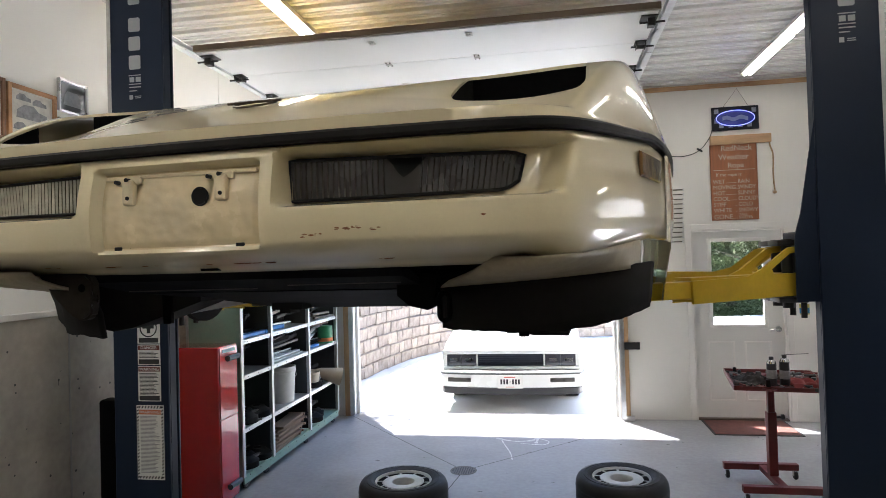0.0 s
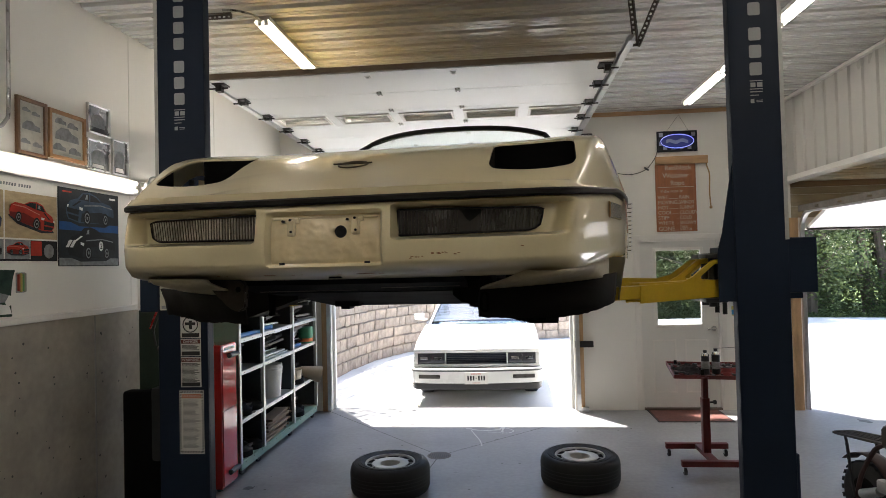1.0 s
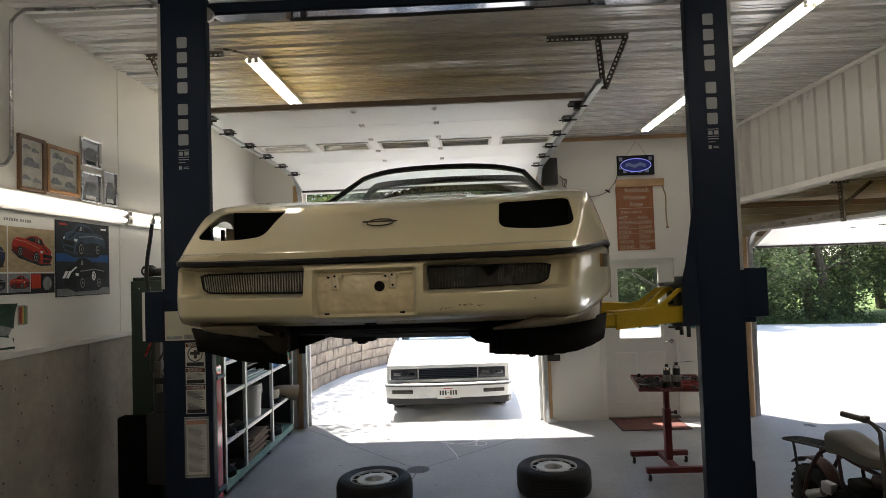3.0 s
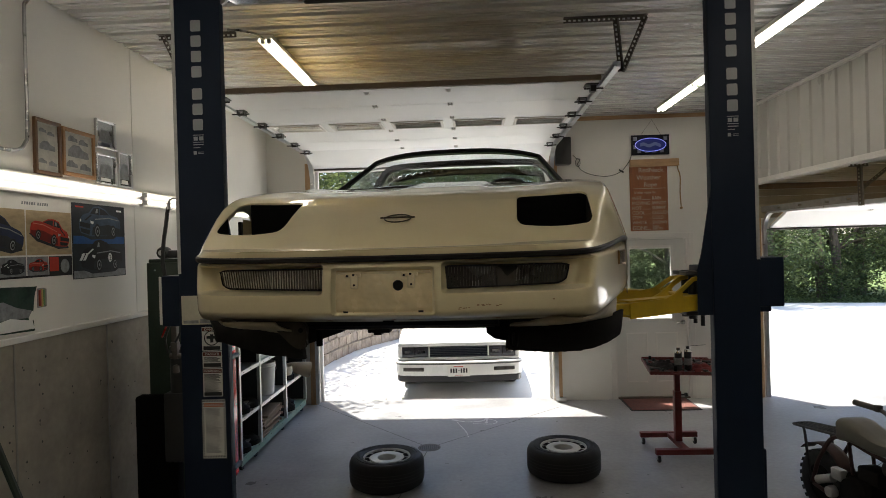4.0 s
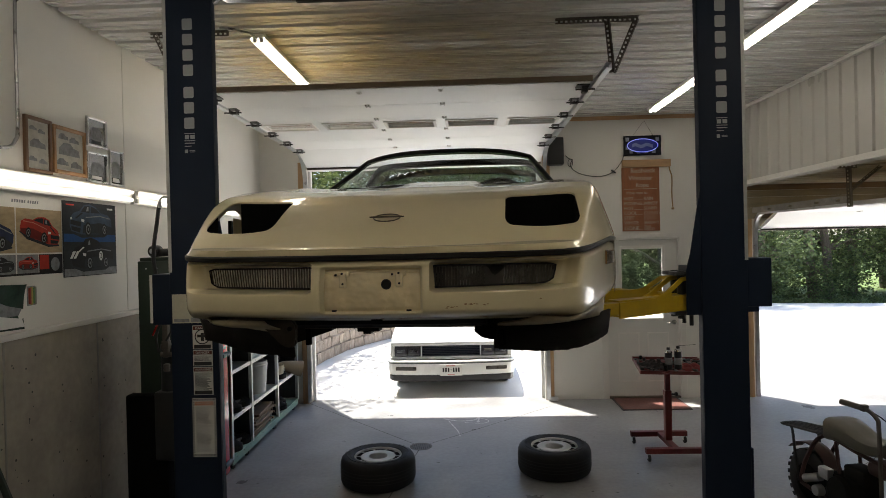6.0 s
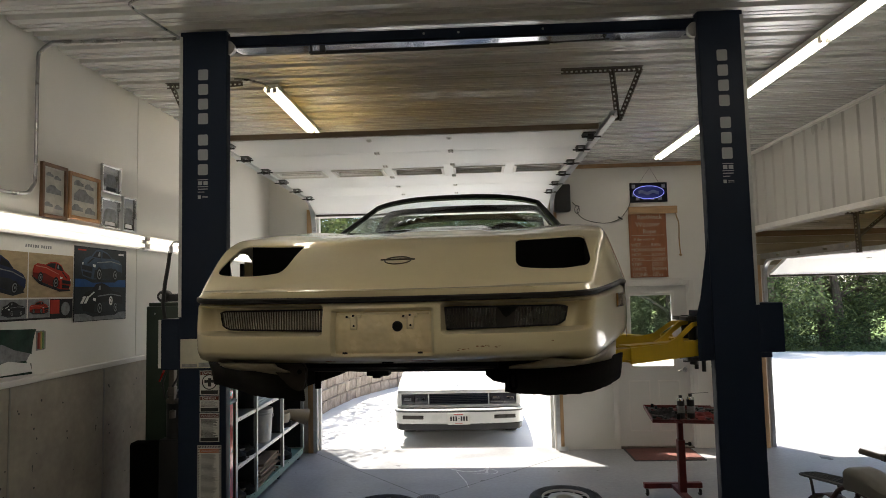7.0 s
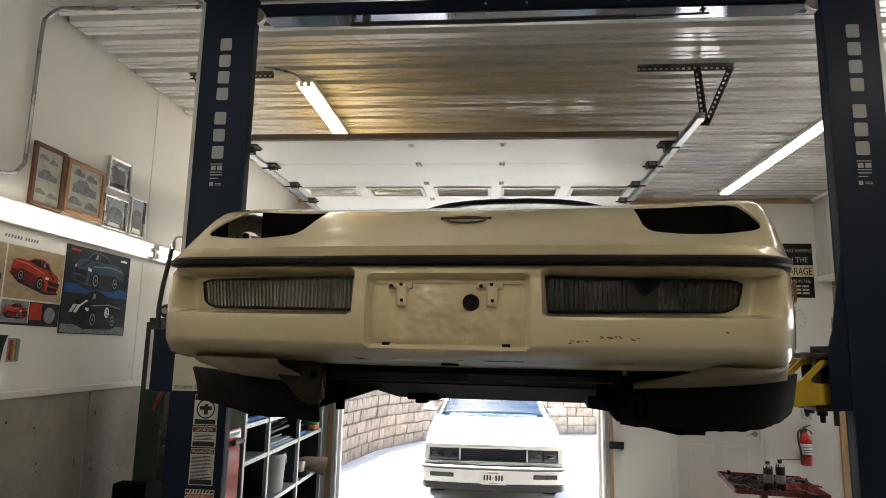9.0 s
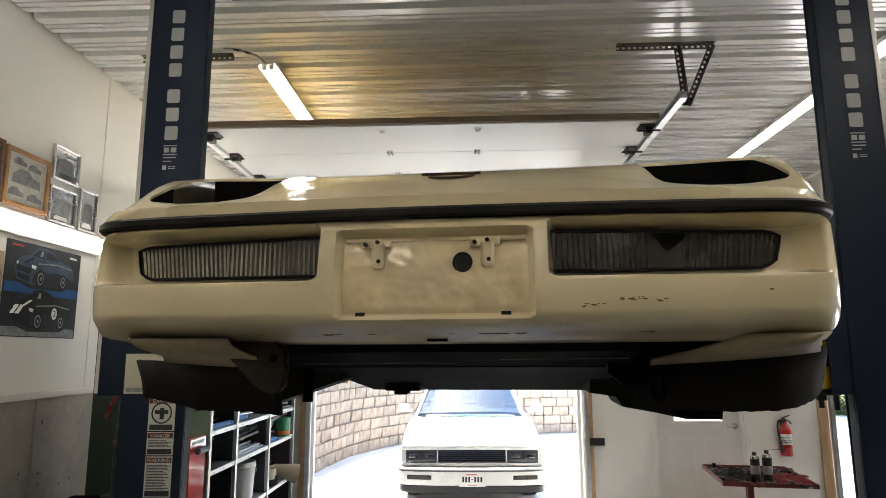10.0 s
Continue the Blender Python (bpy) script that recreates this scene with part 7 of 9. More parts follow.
n2 = lettering("race_number", "2", 0.055, pose(0.0145, 4.225, 2.017, 90, 0, 90), INKS["black"], p2, depth=0.0002)
wall_panel(p2, "printed_mark", quad(4.33, 4.40, 2.375, 2.388), INKS["white"], 7)
wall_panel(p2, "printed_mark", quad(3.84, 3.93, 2.385, 2.395), INKS["red"], 7)

p3 = thing("curled_poster", (XW, 0, 0), "crumpled dark poster with a pale car, curling off the wall", "poster", group="posters")
bm = bmesh.new()
rnd = random.Random(9)
sheet(bm, lambda y, z: Vector((0.004 + 0.018 * max(0, (z - 1.80) / 0.08) ** 2 + 0.006 * math.sin(y * 31) * math.sin(z * 23), y, z - 0.012 * math.sin(y * 4))), [y for y in np.linspace(2.75, 3.415, 24)], [z for z in np.linspace(1.615, 1.885, 14)])
sh = part("sheet", bm, INKS["green"], p3, "", True)
bm = bmesh.new()
flat(bm, [(2.85, 1.70), (3.35, 1.69), (3.38, 1.73), (3.25, 1.76), (3.15, 1.80), (2.98, 1.80), (2.88, 1.75)], 0.017)
part("printed_body", bm, INKS["grey"], sh)
bm = bmesh.new()
flat(bm, [(2.76, 1.63), (3.40, 1.62), (3.38, 1.67), (3.2, 1.70), (3.0, 1.67), (2.85, 1.69), (2.76, 1.67)], 0.0175)
part("printed_smoke", bm, INKS["white"], sh)
lay = thing("loose_sheet", (XW, 0, 0), "white paper strip under the posters", "paper")
bm = bmesh.new()
bx(bm, 0.0005, 0.002, 2.5, 3.62, 1.875, 1.922)
part("sheet", bm, M_PAPER, lay)

pens = thing("marker_pack", (XW, 3.485, 1.80), "small pack of coloured markers hung on the wall", "marker pack")
for k, c in enumerate(((0.36, 0.07, 0.05), (0.42, 0.36, 0.10), (0.12, 0.26, 0.10), (0.30, 0.30, 0.26))):
    bm = bmesh.new()
    box(bm, (0.012, -0.024 + k * 0.016, 0.0), (0.014, 0.013, 0.10 + 0.012 * (k % 2)), 0.004)
    part("marker", bm, mat("marker_ink", c, 0.4), pens)
bm = bmesh.new()
bx(bm, 0.0, 0.005, -0.035, 0.035, -0.06, 0.06, 0.001)
part("card", bm, M_INKGREY, pens)

# electric conduit
M_CONDUIT = mat("galvanised_conduit", (0.30, 0.30, 0.295), 0.3, 0.9, var=0.15, scale=14)
cond = thing("conduit", (0, 0, 0), "galvanised electric conduit on the wall and ceiling", "conduit")
for nm, pts in (("wall_pipe", [(XW + 0.02, 2.0, 2.665), (XW + 0.02, 3.0, 2.675), (XW + 0.02, 3.27, 2.685), (XW + 0.02, 3.36, 2.74), (XW + 0.02, 3.385, 2.86), (XW + 0.02, 3.385, 3.5), (XW + 0.035, 3.39, 3.60), (XW + 0.10, 3.40, ZC - 0.02)]), ("ceiling_pipe", [(XW + 0.10, 3.40, ZC - 0.02), (-1.8, 3.425, ZC - 0.02), (-1.30, 3.43, ZC - 0.02)]), ("lamp_pipe", [(-1.28, 3.46, ZC - 0.025), (-1.33, 3.2, ZC - 0.025), (-1.36, 2.99, ZC - 0.025), (-1.33, 2.92, ZC - 0.025), (-1.2, 2.86, ZC - 0.025), (-1.02, 2.80, ZC - 0.03)]), ("lamp_lead", [(-1.24, 4.18, ZC - 0.02), (-1.15, 4.18, ZC - 0.03), (-1.06, 4.25, ZC - 0.035), (-1.03, 4.36, ZC - 0.04)])):
    bm = bmesh.new()
    tube(bm, bend(pts, 6), 0.011 if "lamp" not in nm else 0.008, 8)
    part(nm, bm, M_CONDUIT, cond, "", True)
bm = bmesh.new()
box(bm, (XW + 0.018, 3.05, 2.665), (0.03, 0.02, 0.05), 0.004)
part("pipe_strap", bm, M_GALV, cond)

# ---- north wall: signs, box, tools, extinguisher ----
ford = thing("neon_sign", (2.82, YN - 0.012, 3.28), "black hanging LED sign with a lit blue oval", "sign")
bm = bmesh.new()
bx(bm, -0.24, 0.24, -0.02, 0.0, -0.128, 0.128, 0.004)
part("back_panel", bm, INKS["black"], ford)
for k in range(9):
    for j in range(4):
        x, z = -0.215 + k * 0.048, -0.10 + j * 0.052
        if (k + j) % 2 and (x / 0.215) ** 2 + (z / 0.10) ** 2 > 0.9:
            bm = bmesh.new()
            bx(bm, x, x + 0.046, -0.0218, -0.0203, z, z + 0.05)
            part("checker", bm, INKS["grey"], ford)
bm = bmesh.new()
prism(bm, [(0.205 * math.cos(t), 0.092 * math.sin(t)) for t in np.linspace(0, 6.283, 49)[:-1]], 1, -0.0236, -0.022)
part("blue_oval", bm, mat("sign_blue", (0.015, 0.03, 0.22), 0.35), ford)
M_NEON = glow("blue_led", (0.10, 0.14, 1.0), 0.5)
bm = bmesh.new()
tube(bm, [(0.195 * math.cos(t), -0.027, 0.084 * math.sin(t)) for t in np.linspace(0, 6.283, 61)], 0.004, 6)
part("led_ring", bm, M_NEON, ford, "glowing blue LED ring")
bm = bmesh.new()
prism(bm, [(-0.13 + 0.26 * k / 12, 0.012 * math.sin(k * 0.9) - 0.022) for k in range(13)] + [(0.13 - 0.26 * k / 12, 0.012 * math.sin((12 - k) * 0.9) + 0.020) for k in range(13)], 1, -0.0275, -0.0245)
part("white_swash", bm, mat("pale_blue_print", (0.16, 0.20, 0.40), 0.5), ford, "pale wavy bar shape")
bm = bmesh.new()
tube(bm, [(-0.12, -0.008, 0.125), (0.03, -0.004, 0.325), (0.14, -0.008, 0.125)], 0.0022, 5)
part("hanging_wire", bm, M_DARKMET, ford)
bm = bmesh.new()
tube(bm, bend([(-0.235, -0.01, -0.10), (-0.27, -0.006, -0.20), (-0.38, -0.006, -0.33), (-0.55, -0.006, -0.385), (-0.75, -0.006, -0.36), (-0.88, -0.006, -0.30), (-0.93, -0.008, -0.22), (-0.90, -0.01, -0.16), (-0.95, -0.01, -0.14), (-0.99, -0.01, -0.1)], 8), 0.0045, 6)
part("power_cord", bm, M_BLACK, ford, "black power cord", True)
bm = bmesh.new()
box(bm, (-0.375, -0.012, -0.325), (0.07, 0.014, 0.02), 0.005, Matrix.Rotation(radians(35), 3, "Y"))
part("cord_switch", bm, M_BLACK, ford, "", True)
bm = bmesh.new()
for k in range(1):
    tube(bm, [(-0.93 + 0.03 * math.cos(t), -0.012 - 0.003 * k, -0.20 + 0.05 * math.sin(t) + 0.012 * k) for t in np.linspace(0, 6.28, 17)], 0.004, 5)
part("cord_loop", bm, M_BLACK, ford, "", True)

rope_sign = thing("wooden_sign", (2.79, YN, 0), "stained wooden joke sign with white painted letters and a rope", "sign")
M_SIGNW = mat("stained_board", (0.30, 0.115, 0.05), 0.6, var=0.25, scale=4, fine=40, stretch=(8, 8, 1), bump=0.12)
M_CHALK = mat("white_brush_paint", (0.50, 0.46, 0.38), 0.7, var=0.15, scale=40)
bm = bmesh.new()
bx(bm, -0.24, 0.24, -0.02, -0.001, 2.175, 3.0, 0.003)
board = part("board", bm, M_SIGNW, rope_sign)
bm = bmesh.new()
bx(bm, -0.235, 0.385, -0.045, -0.001, 3.0, 3.095, 0.004)
part("batten", bm, M_WOODX, rope_sign, "raw pine batten")
for tx, x, z, sz in (("RedNeck", 0.03, 2.93, 0.085), ("Weather", 0.0, 2.835, 0.085), ("Rope", 0.02, 2.745, 0.08)):
    lettering("letters", tx, sz, pose(x, -0.0215, z, 90, 0, 0), M_CHALK, board)
lettering("letters", "If the rope is:", 0.05, pose(-0.05, -0.0215, 2.655, 90, 0, 0), M_CHALK, board)
bm = bmesh.new()
bx(bm, -0.21, 0.21, -0.0222, -0.0206, 2.718, 2.723)
part("painted_line", bm, M_CHALK, board)
for k, (a, b) in enumerate((("WET", "RAIN"), ("MOVING", "WINDY"), ("HOT", "SUNNY"), ("COOL", "CLOUDY"), ("STIFF", "COLD"), ("WHITE", "SNOWY"), ("GONE", "TAKE"))):
    z = 2.575 - 0.0625 * k - (0.012 if k == 6 else 0)
    lettering("letters", a, 0.062 if k < 6 else 0.072, pose(-0.22, -0.0215, z, 90, 0, 0), M_CHALK, board, "LEFT", squeeze=0.95)
    lettering("letters", b, 0.062 if k < 6 else 0.042, pose(0.035, -0.0215, z + (0.03 if k == 6 else 0), 90, 0, 0), M_CHALK, board, "LEFT", squeeze=0.85)
    bm = bmesh.new()
    bx(bm, -0.22 + 0.045 * len(a), 0.02, -0.0222, -0.0206, z + 0.003, z + 0.007)
    part("painted_line", bm, M_CHALK, board)
lettering("letters", "SHELTER", 0.042, pose(0.035, -0.0215, 2.188, 90, 0, 0), M_CHALK, board, "LEFT", squeeze=0.85)
bm = bmesh.new()
tube(bm, bend([(0.365, -0.03, 3.01), (0.375, -0.03, 2.95), (0.40, -0.025, 2.86), (0.395, -0.025, 2.65), (0.405, -0.025, 2.47)], 8), 0.008, 7)
lathe(bm, [(0.0, 0.0), (0.018, 0.01), (0.02, 0.025), (0.0, 0.04)], 10, 2, (0.405, -0.025, 2.44))
part("rope", bm, mat("hemp_rope", (0.36, 0.25, 0.14), 0.9, var=0.3, scale=60, bump=0.4), rope_sign, "frayed rope", True)

garage_sign = thing("garage_sign", (3.76, YN, 0), "black and cream lettered garage joke sign", "sign")
bm = bmesh.new()
bx(bm, -0.175, 0.175, -0.012, -0.001, 2.52, 3.15, 0.002)
gs = part("board", bm, INKS["black"], garage_sign)
bm = bmesh.new()
bx(bm, -0.172, 0.172, -0.0135, -0.0125, 2.76, 2.895)
part("cream_band", bm, mat("cream_paint", (0.62, 0.54, 0.36), 0.6), gs)
for tx, z, sz, m, sq in (("WHAT HAPPENS", 3.045, 0.06, M_CHALK, 0.75), ("IN THE", 2.93, 0.085, M_CHALK, 0.9), ("GARAGE", 2.785, 0.12, INKS["black"], 0.68), ("STAYS IN THE", 2.69, 0.055, M_CHALK, 0.8)):
    lettering("letters", tx, sz, pose(0, -0.0142, z, 90, 0, 0), m, gs, depth=0.0004, squeeze=sq)
bm = bmesh.new()
for z in (2.64, 2.60, 2.56):
    for x in (-0.14, -0.05, 0.04):
        bx(bm, x, x + 0.075, -0.0135, -0.0125, z, z + 0.022)
part("print_bars", bm, M_CHALK, gs)

dial = thing("wall_dial", (3.70, YN, 2.29), "round white wall thermometer", "thermometer")
bm = bmesh.new()
lathe(bm, [(0.0, -0.014), (0.115, -0.014), (0.125, -0.02), (0.135, -0.012), (0.135, -0.001)], 40, 1)
part("case", bm, M_TRIM, dial, "", True)
bm = bmesh.new()
for k in range(12):
    t = k / 12 * 6.283
    cyl(bm, (0.095 * math.cos(t), -0.0155, 0.095 * math.sin(t)), (0.11 * math.cos(t), -0.0155, 0.11 * math.sin(t)), 0.003, n=5)
bx(bm, -0.004, 0.004, -0.018, -0.015, -0.01, 0.085)
part("dial_marks", bm, M_INK, dial)

opener = thing("door_opener", (1.69, YN, 3.22), "black wall-mounted garage door opener", "door opener")
bm = bmesh.new()
bx(bm, -0.10, 0.10, -0.16, -0.002, -0.17, 0.18, 0.015)
part("body", bm, M_BLACK, opener, "", True)
bm = bmesh.new()
cyl(bm, (-0.10, -0.08, 0.1), (-0.17, -0.08, 0.1), 0.025)
part("shaft", bm, M_GALV, opener, "", True)

# a rank of spanners hung beside the entry door
for k in range(12):
    z = 2.53 - k * 0.052
    sp = thing("spanner", (2.18, YN - 0.008, z), "small steel spanner on the wall rack", "spanner", group="spanners on the wall", rz=0)
    ln = 0.15 - 0.004 * k
    bm = bmesh.new()
    bx(bm, -ln / 2, ln / 2, -0.006, 0.0, -0.006, 0.006, 0.002)
    part("shank", bm, M_DARKMET, sp)
    bm = bmesh.new()
    lathe(bm, [(0.008, -0.007), (0.015, -0.007), (0.015, 0.001), (0.008, 0.001)], 12, 1, (-ln / 2, 0, 0))
    part("ring_end", bm, M_GALV, sp)
    bm = bmesh.new()
    prism(bm, [(ln / 2, -0.014), (ln / 2 + 0.02, -0.012), (ln / 2 + 0.008, -0.004), (ln / 2 + 0.008, 0.004), (ln / 2 + 0.02, 0.012), (ln / 2, 0.014)], 1, -0.007, 0.001)
    part("open_end", bm, M_GALV, sp)

hasp = thing("black_hasp", (1.64, YN - 0.036, 0.82), "black steel latch bar across the door jamb", "latch")
bm = bmesh.new()
bx(bm, -0.12, 0.10, -0.012, 0.0, -0.04, 0.04, 0.003)
part("plate", bm, M_BLACK, hasp)
bm = bmesh.new()
cyl(bm, (-0.10, -0.02, -0.03), (-0.10, -0.02, 0.03), 0.01)
part("pin", bm, M_GALV, hasp)
bracket = thing("floor_bracket", (1.60, YN - 0.04, 0.0), "small metal track foot bolted to the floor", "bracket")
bm = bmesh.new()
bx(bm, -0.06, 0.06, -0.04, 0.0, 0.0, 0.05, 0.004)
part("foot", bm, M_GALV, bracket)

ext = thing("fire_extinguisher", (3.69, YN - 0.075, 0.68), "red fire extinguisher hung on the white wall", "fire extinguisher")
bm = bmesh.new()
lathe(bm, [(0.0, 0.0), (0.055, 0.0), (0.06, 0.01), (0.06, 0.26), (0.052, 0.30), (0.03, 0.335), (0.022, 0.345), (0.022, 0.36), (0.0, 0.36)], 28)
cyl_ = part("cylinder", bm, M_RED, ext, "glossy red cylinder", True)
bm = bmesh.new()
lathe(bm, [(0.0606, 0.12), (0.0612, 0.121), (0.0612, 0.23), (0.0606, 0.231)], 28)
part("label", bm, M_PAPER, cyl_, "white paper label", True)
bm = bmesh.new()
for z in (0.14, 0.16, 0.19):
    lathe(bm, [(0.0613, z), (0.0617, z + 0.001), (0.0617, z + 0.008), (0.0613, z + 0.009)], 28)
part("label_bars", bm, INKS["grey"], cyl_, "", True)
bm = bmesh.new()
box(bm, (0.0, 0, 0.375), (0.04, 0.04, 0.035), 0.006)
prism(bm, [(-0.02, 0.39), (0.06, 0.425), (0.062, 0.432), (-0.02, 0.402)], 1, -0.012, 0.012)
prism(bm, [(0.0, 0.385), (0.05, 0.36), (0.07, 0.33), (0.076, 0.333), (0.056, 0.366), (0.0, 0.395)], 1, -0.010, 0.010)
part("valve_handle", bm, M_BLACK, ext, "black valve and handle", True)
bm = bmesh.new()
tube(bm, bend([(-0.02, 0, 0.37), (-0.07, -0.01, 0.36), (-0.085, -0.02, 0.28), (-0.075, -0.03, 0.18), (-0.066, -0.035, 0.10), (-0.066, -0.035, 0.05)], 7), 0.010, 8)
part("hose", bm, M_BLACK, ext, "black rubber hose", True)
bm = bmesh.new()
bx(bm, -0.02, 0.02, 0.06, 0.0745, 0.10, 0.38, 0.003)
part("wall_hook", bm, M_BLACK, ext)

sticker = thing("wall_sticker", (3.45, YN, 1.20), "small blue and yellow sticker on the wall", "sticker")
for z0, z1, c in ((-0.05, 0.01, (0.03, 0.22, 0.45)), (0.01, 0.05, (0.55, 0.48, 0.10)), (-0.062, -0.05, (0.5, 0.45, 0.1))):
    bm = bmesh.new()
    bx(bm, -0.05, 0.05, -0.002, -0.0005, z0, z1)
    part("sticker_band", bm, mat("sticker_ink", c, 0.5), sticker)
outlet = thing("outlet_box", (3.74, YN, 1.22), "grey metal electric socket box", "socket")
bm = bmesh.new()
bx(bm, -0.05, 0.05, -0.05, -0.001, -0.055, 0.055, 0.005)
part("box", bm, M_SHELFMET, outlet)
bm = bmesh.new()
lathe(bm, [(0.0, -0.052), (0.024, -0.052), (0.026, -0.05)], 20, 1)
part("socket_face", bm, M_BLACK, outlet)
mat_thing = thing("door_mat", (2.78, 7.62, 0.0), "dark red-brown door mat on the concrete", "mat")
bm = bmesh.new()
bx(bm, -0.40, 0.40, -0.27, 0.27, 0.001, 0.012, 0.004)
part("mat_surface", bm, mat("red_brown_mat", (0.13, 0.05, 0.04), 0.95, var=0.4, scale=25, fine=180, bump=0.6), mat_thing)
bm = bmesh.new()
for a in ((-0.42, 0.42, -0.29, -0.27), (-0.42, 0.42, 0.27, 0.29), (-0.42, -0.40, -0.27, 0.27), (0.40, 0.42, -0.27, 0.27)):
    bx(bm, a[0], a[1], a[2], a[3], 0.0005, 0.009, 0.002)
part("rubber_edge", bm, M_RUBBER, mat_thing)

# ---- floor drain and marks ----
drain = thing("floor_drain", (0.0, 6.07, 0.0), "round cast-iron floor drain", "drain")
bm = bmesh.new()
lathe(bm, [(0.098, 0.001), (0.115, 0.001), (0.115, 0.004), (0.098, 0.004)], 40)
part("rim", bm, M_DARKMET, drain, "", True)
bm = bmesh.new()
lathe(bm, [(0.0, 0.0008), (0.098, 0.0008)], 40)
part("dark_pit", bm, M_INK, drain)
for k in range(9):
    x = -0.08 + k * 0.02
    h = math.sqrt(0.098 ** 2 - x * x)
    bm = bmesh.new()
    bx(bm, x - 0.005, x + 0.005, -h, h, 0.001, 0.0038)
    part("grate_bar", bm, M_DARKMET, drain)
random.seed(17)
spill = thing("floor_scuffs", (0, 0, 0), "pale chalky scuff marks on the concrete", "scuff marks")
M_SCUFF = mat("pale_scuff", (0.66, 0.66, 0.64), 0.7, var=0.2, scale=20)
for pts, w in ((((0.20, 7.08), (0.38, 6.98), (0.56, 7.02), (0.62, 7.16), (0.60, 6.92)), 0.014), (((0.26, 7.0), (0.30, 6.85), (0.37, 6.6), (0.40, 6.4)), 0.006), (((0.62, 7.10), (0.72, 7.0), (0.70, 6.9), (0.60, 6.88), (0.45, 6.92)), 0.009)):
    bm = bmesh.new()
    c = bend([(x, y, 0.0012) for x, y in pts], 8)
    prev = None
    for i, p in enumerate(c):
        d = (c[min(i + 1, len(c) - 1)] - c[max(i - 1, 0)]).normalized()
        nn = Vector((-d.y, d.x, 0)) * w * random.uniform(0.4, 1.4)
        cur = (bm.verts.new(p + nn), bm.verts.new(p - nn))
        if prev:
            bm.faces.new((prev[0], cur[0], cur[1], prev[1]))
        prev = cur
    part("scuff", bm, M_SCUFF, spill)
bm = bmesh.new()
for k in range(38):
    x, y = random.uniform(-1.6, 2.4), random.uniform(4.3, 7.2)
    s = random.uniform(0.004, 0.015)
    a0 = random.uniform(0, 3)
    bm.faces.new([bm.verts.new((x + s * (1.4 if k % 3 else 2.5) * math.cos(a0 + t) * random.uniform(0.6, 1), y + s * math.sin(a0 + t) * random.uniform(0.4, 0.8), 0.0016)) for t in np.linspace(0, 6.283, 8)[:-1]])
solid("floor_crumbs", bm, M_JOINT, "scattered dark crumbs and leaf bits on the floor", "debris", "stuff")


# ---- two loose wheels lying on the floor ----
M_TYRE = mat("tyre_rubber", (0.014, 0.014, 0.015), 0.62, var=0.2, scale=9, fine=110, bump=0.15, stain=(0.03, 0.03, 0.03), amount=0.3, spec=0.35)
M_RIMPAINT = mat("pale_rim_paint", (0.60, 0.60, 0.585), 0.38, 0.15, var=0.12, scale=12, stain=(0.35, 0.33, 0.30), amount=0.4)


def loose_wheel(at, turn):
    ob = thing("loose_tyre_and_rim", at, "wide black tyre on slotted silver rim lying flat", "tyre", "loose tyres on the floor", rz=turn)
    R, Hh = 0.325, 0.25
    bm = bmesh.new()
    lathe(bm, [(0.212, 0.012), (0.235, 0.0), (0.285, 0.004), (0.312, 0.022), (0.323, 0.05), (R, 0.075), (R, 0.175), (0.323, 0.20), (0.312, 0.228), (0.285, 0.246), (0.235, 0.25), (0.212, 0.238), (0.208, 0.21), (0.208, 0.04)], 56)
    ty = part("tyre", bm, M_TYRE, ob, "black rubber tyre", True)
    bm = bmesh.new()
    for k in range(4):
        z = 0.085 + k * 0.027
        lathe(bm, [(R + 0.0006, z), (R + 0.0012, z + 0.001), (R + 0.0012, z + 0.005), (R + 0.0006, z + 0.006)], 56)
    part("tread_groove", bm, M_INK, ty)
    bm = bmesh.new()
    for r in (0.236, 0.262, 0.290):
        lathe(bm, [(r, 0.2462), (r + 0.002, 0.2515 if r < 0.28 else 0.247), (r + 0.004, 0.2462)], 56)
    part("sidewall_rib", bm, M_TYRE, ty, "", True)
    bm = bmesh.new()
    lathe(bm, [(0.207, 0.232), (0.203, 0.240), (0.198, 0.239), (0.194, 0.230), (0.192, 0.222), (0.150, 0.222), (0.146, 0.228), (0.128, 0.229), (0.088, 0.229), (0.082, 0.226), (0.077, 0.214), (0.076, 0.13), (0.0, 0.125)], 64)
    rim = part("rim", bm, M_RIMPAINT, ob, "pale silver slotted alloy rim", True)
    bm = bmesh.new()
    lathe(bm, [(0.0, 0.1262), (0.0745, 0.1312), (0.0750, 0.165)], 32)
    part("hub_hole", bm, mat("hub_brown", (0.16, 0.13, 0.09), 0.8), rim, "dark hub opening", True)
    for k in range(10):
        t = 2 * math.pi * k / 10
        bm = bmesh.new()
        a, b = 0.152, 0.190
        arc = [t + q * 0.268 for q in np.linspace(-1, 1, 9)]
        ring = [(b, q) for q in arc] + [(a, q) for q in reversed(arc)]
        hi = [bm.verts.new((r * math.cos(q), r * math.sin(q), 0.2232)) for r, q in ring]
        bm.faces.new(hi)
        part("slot", bm, M_PIT, rim)
    for k in range(5):
        t = 2 * math.pi * (k + 0.3) / 5
        bm = bmesh.new()
        cyl(bm, (0.058 * math.cos(t), 0.058 * math.sin(t), 0.128), (0.058 * math.cos(t), 0.058 * math.sin(t), 0.134), 0.008, n=8)
        part("bolt_hole", bm, M_INK, rim)
    return ob


loose_wheel((-0.305, 5.135, 0), 20)
loose_wheel((1.255, 5.345, 0), 75)

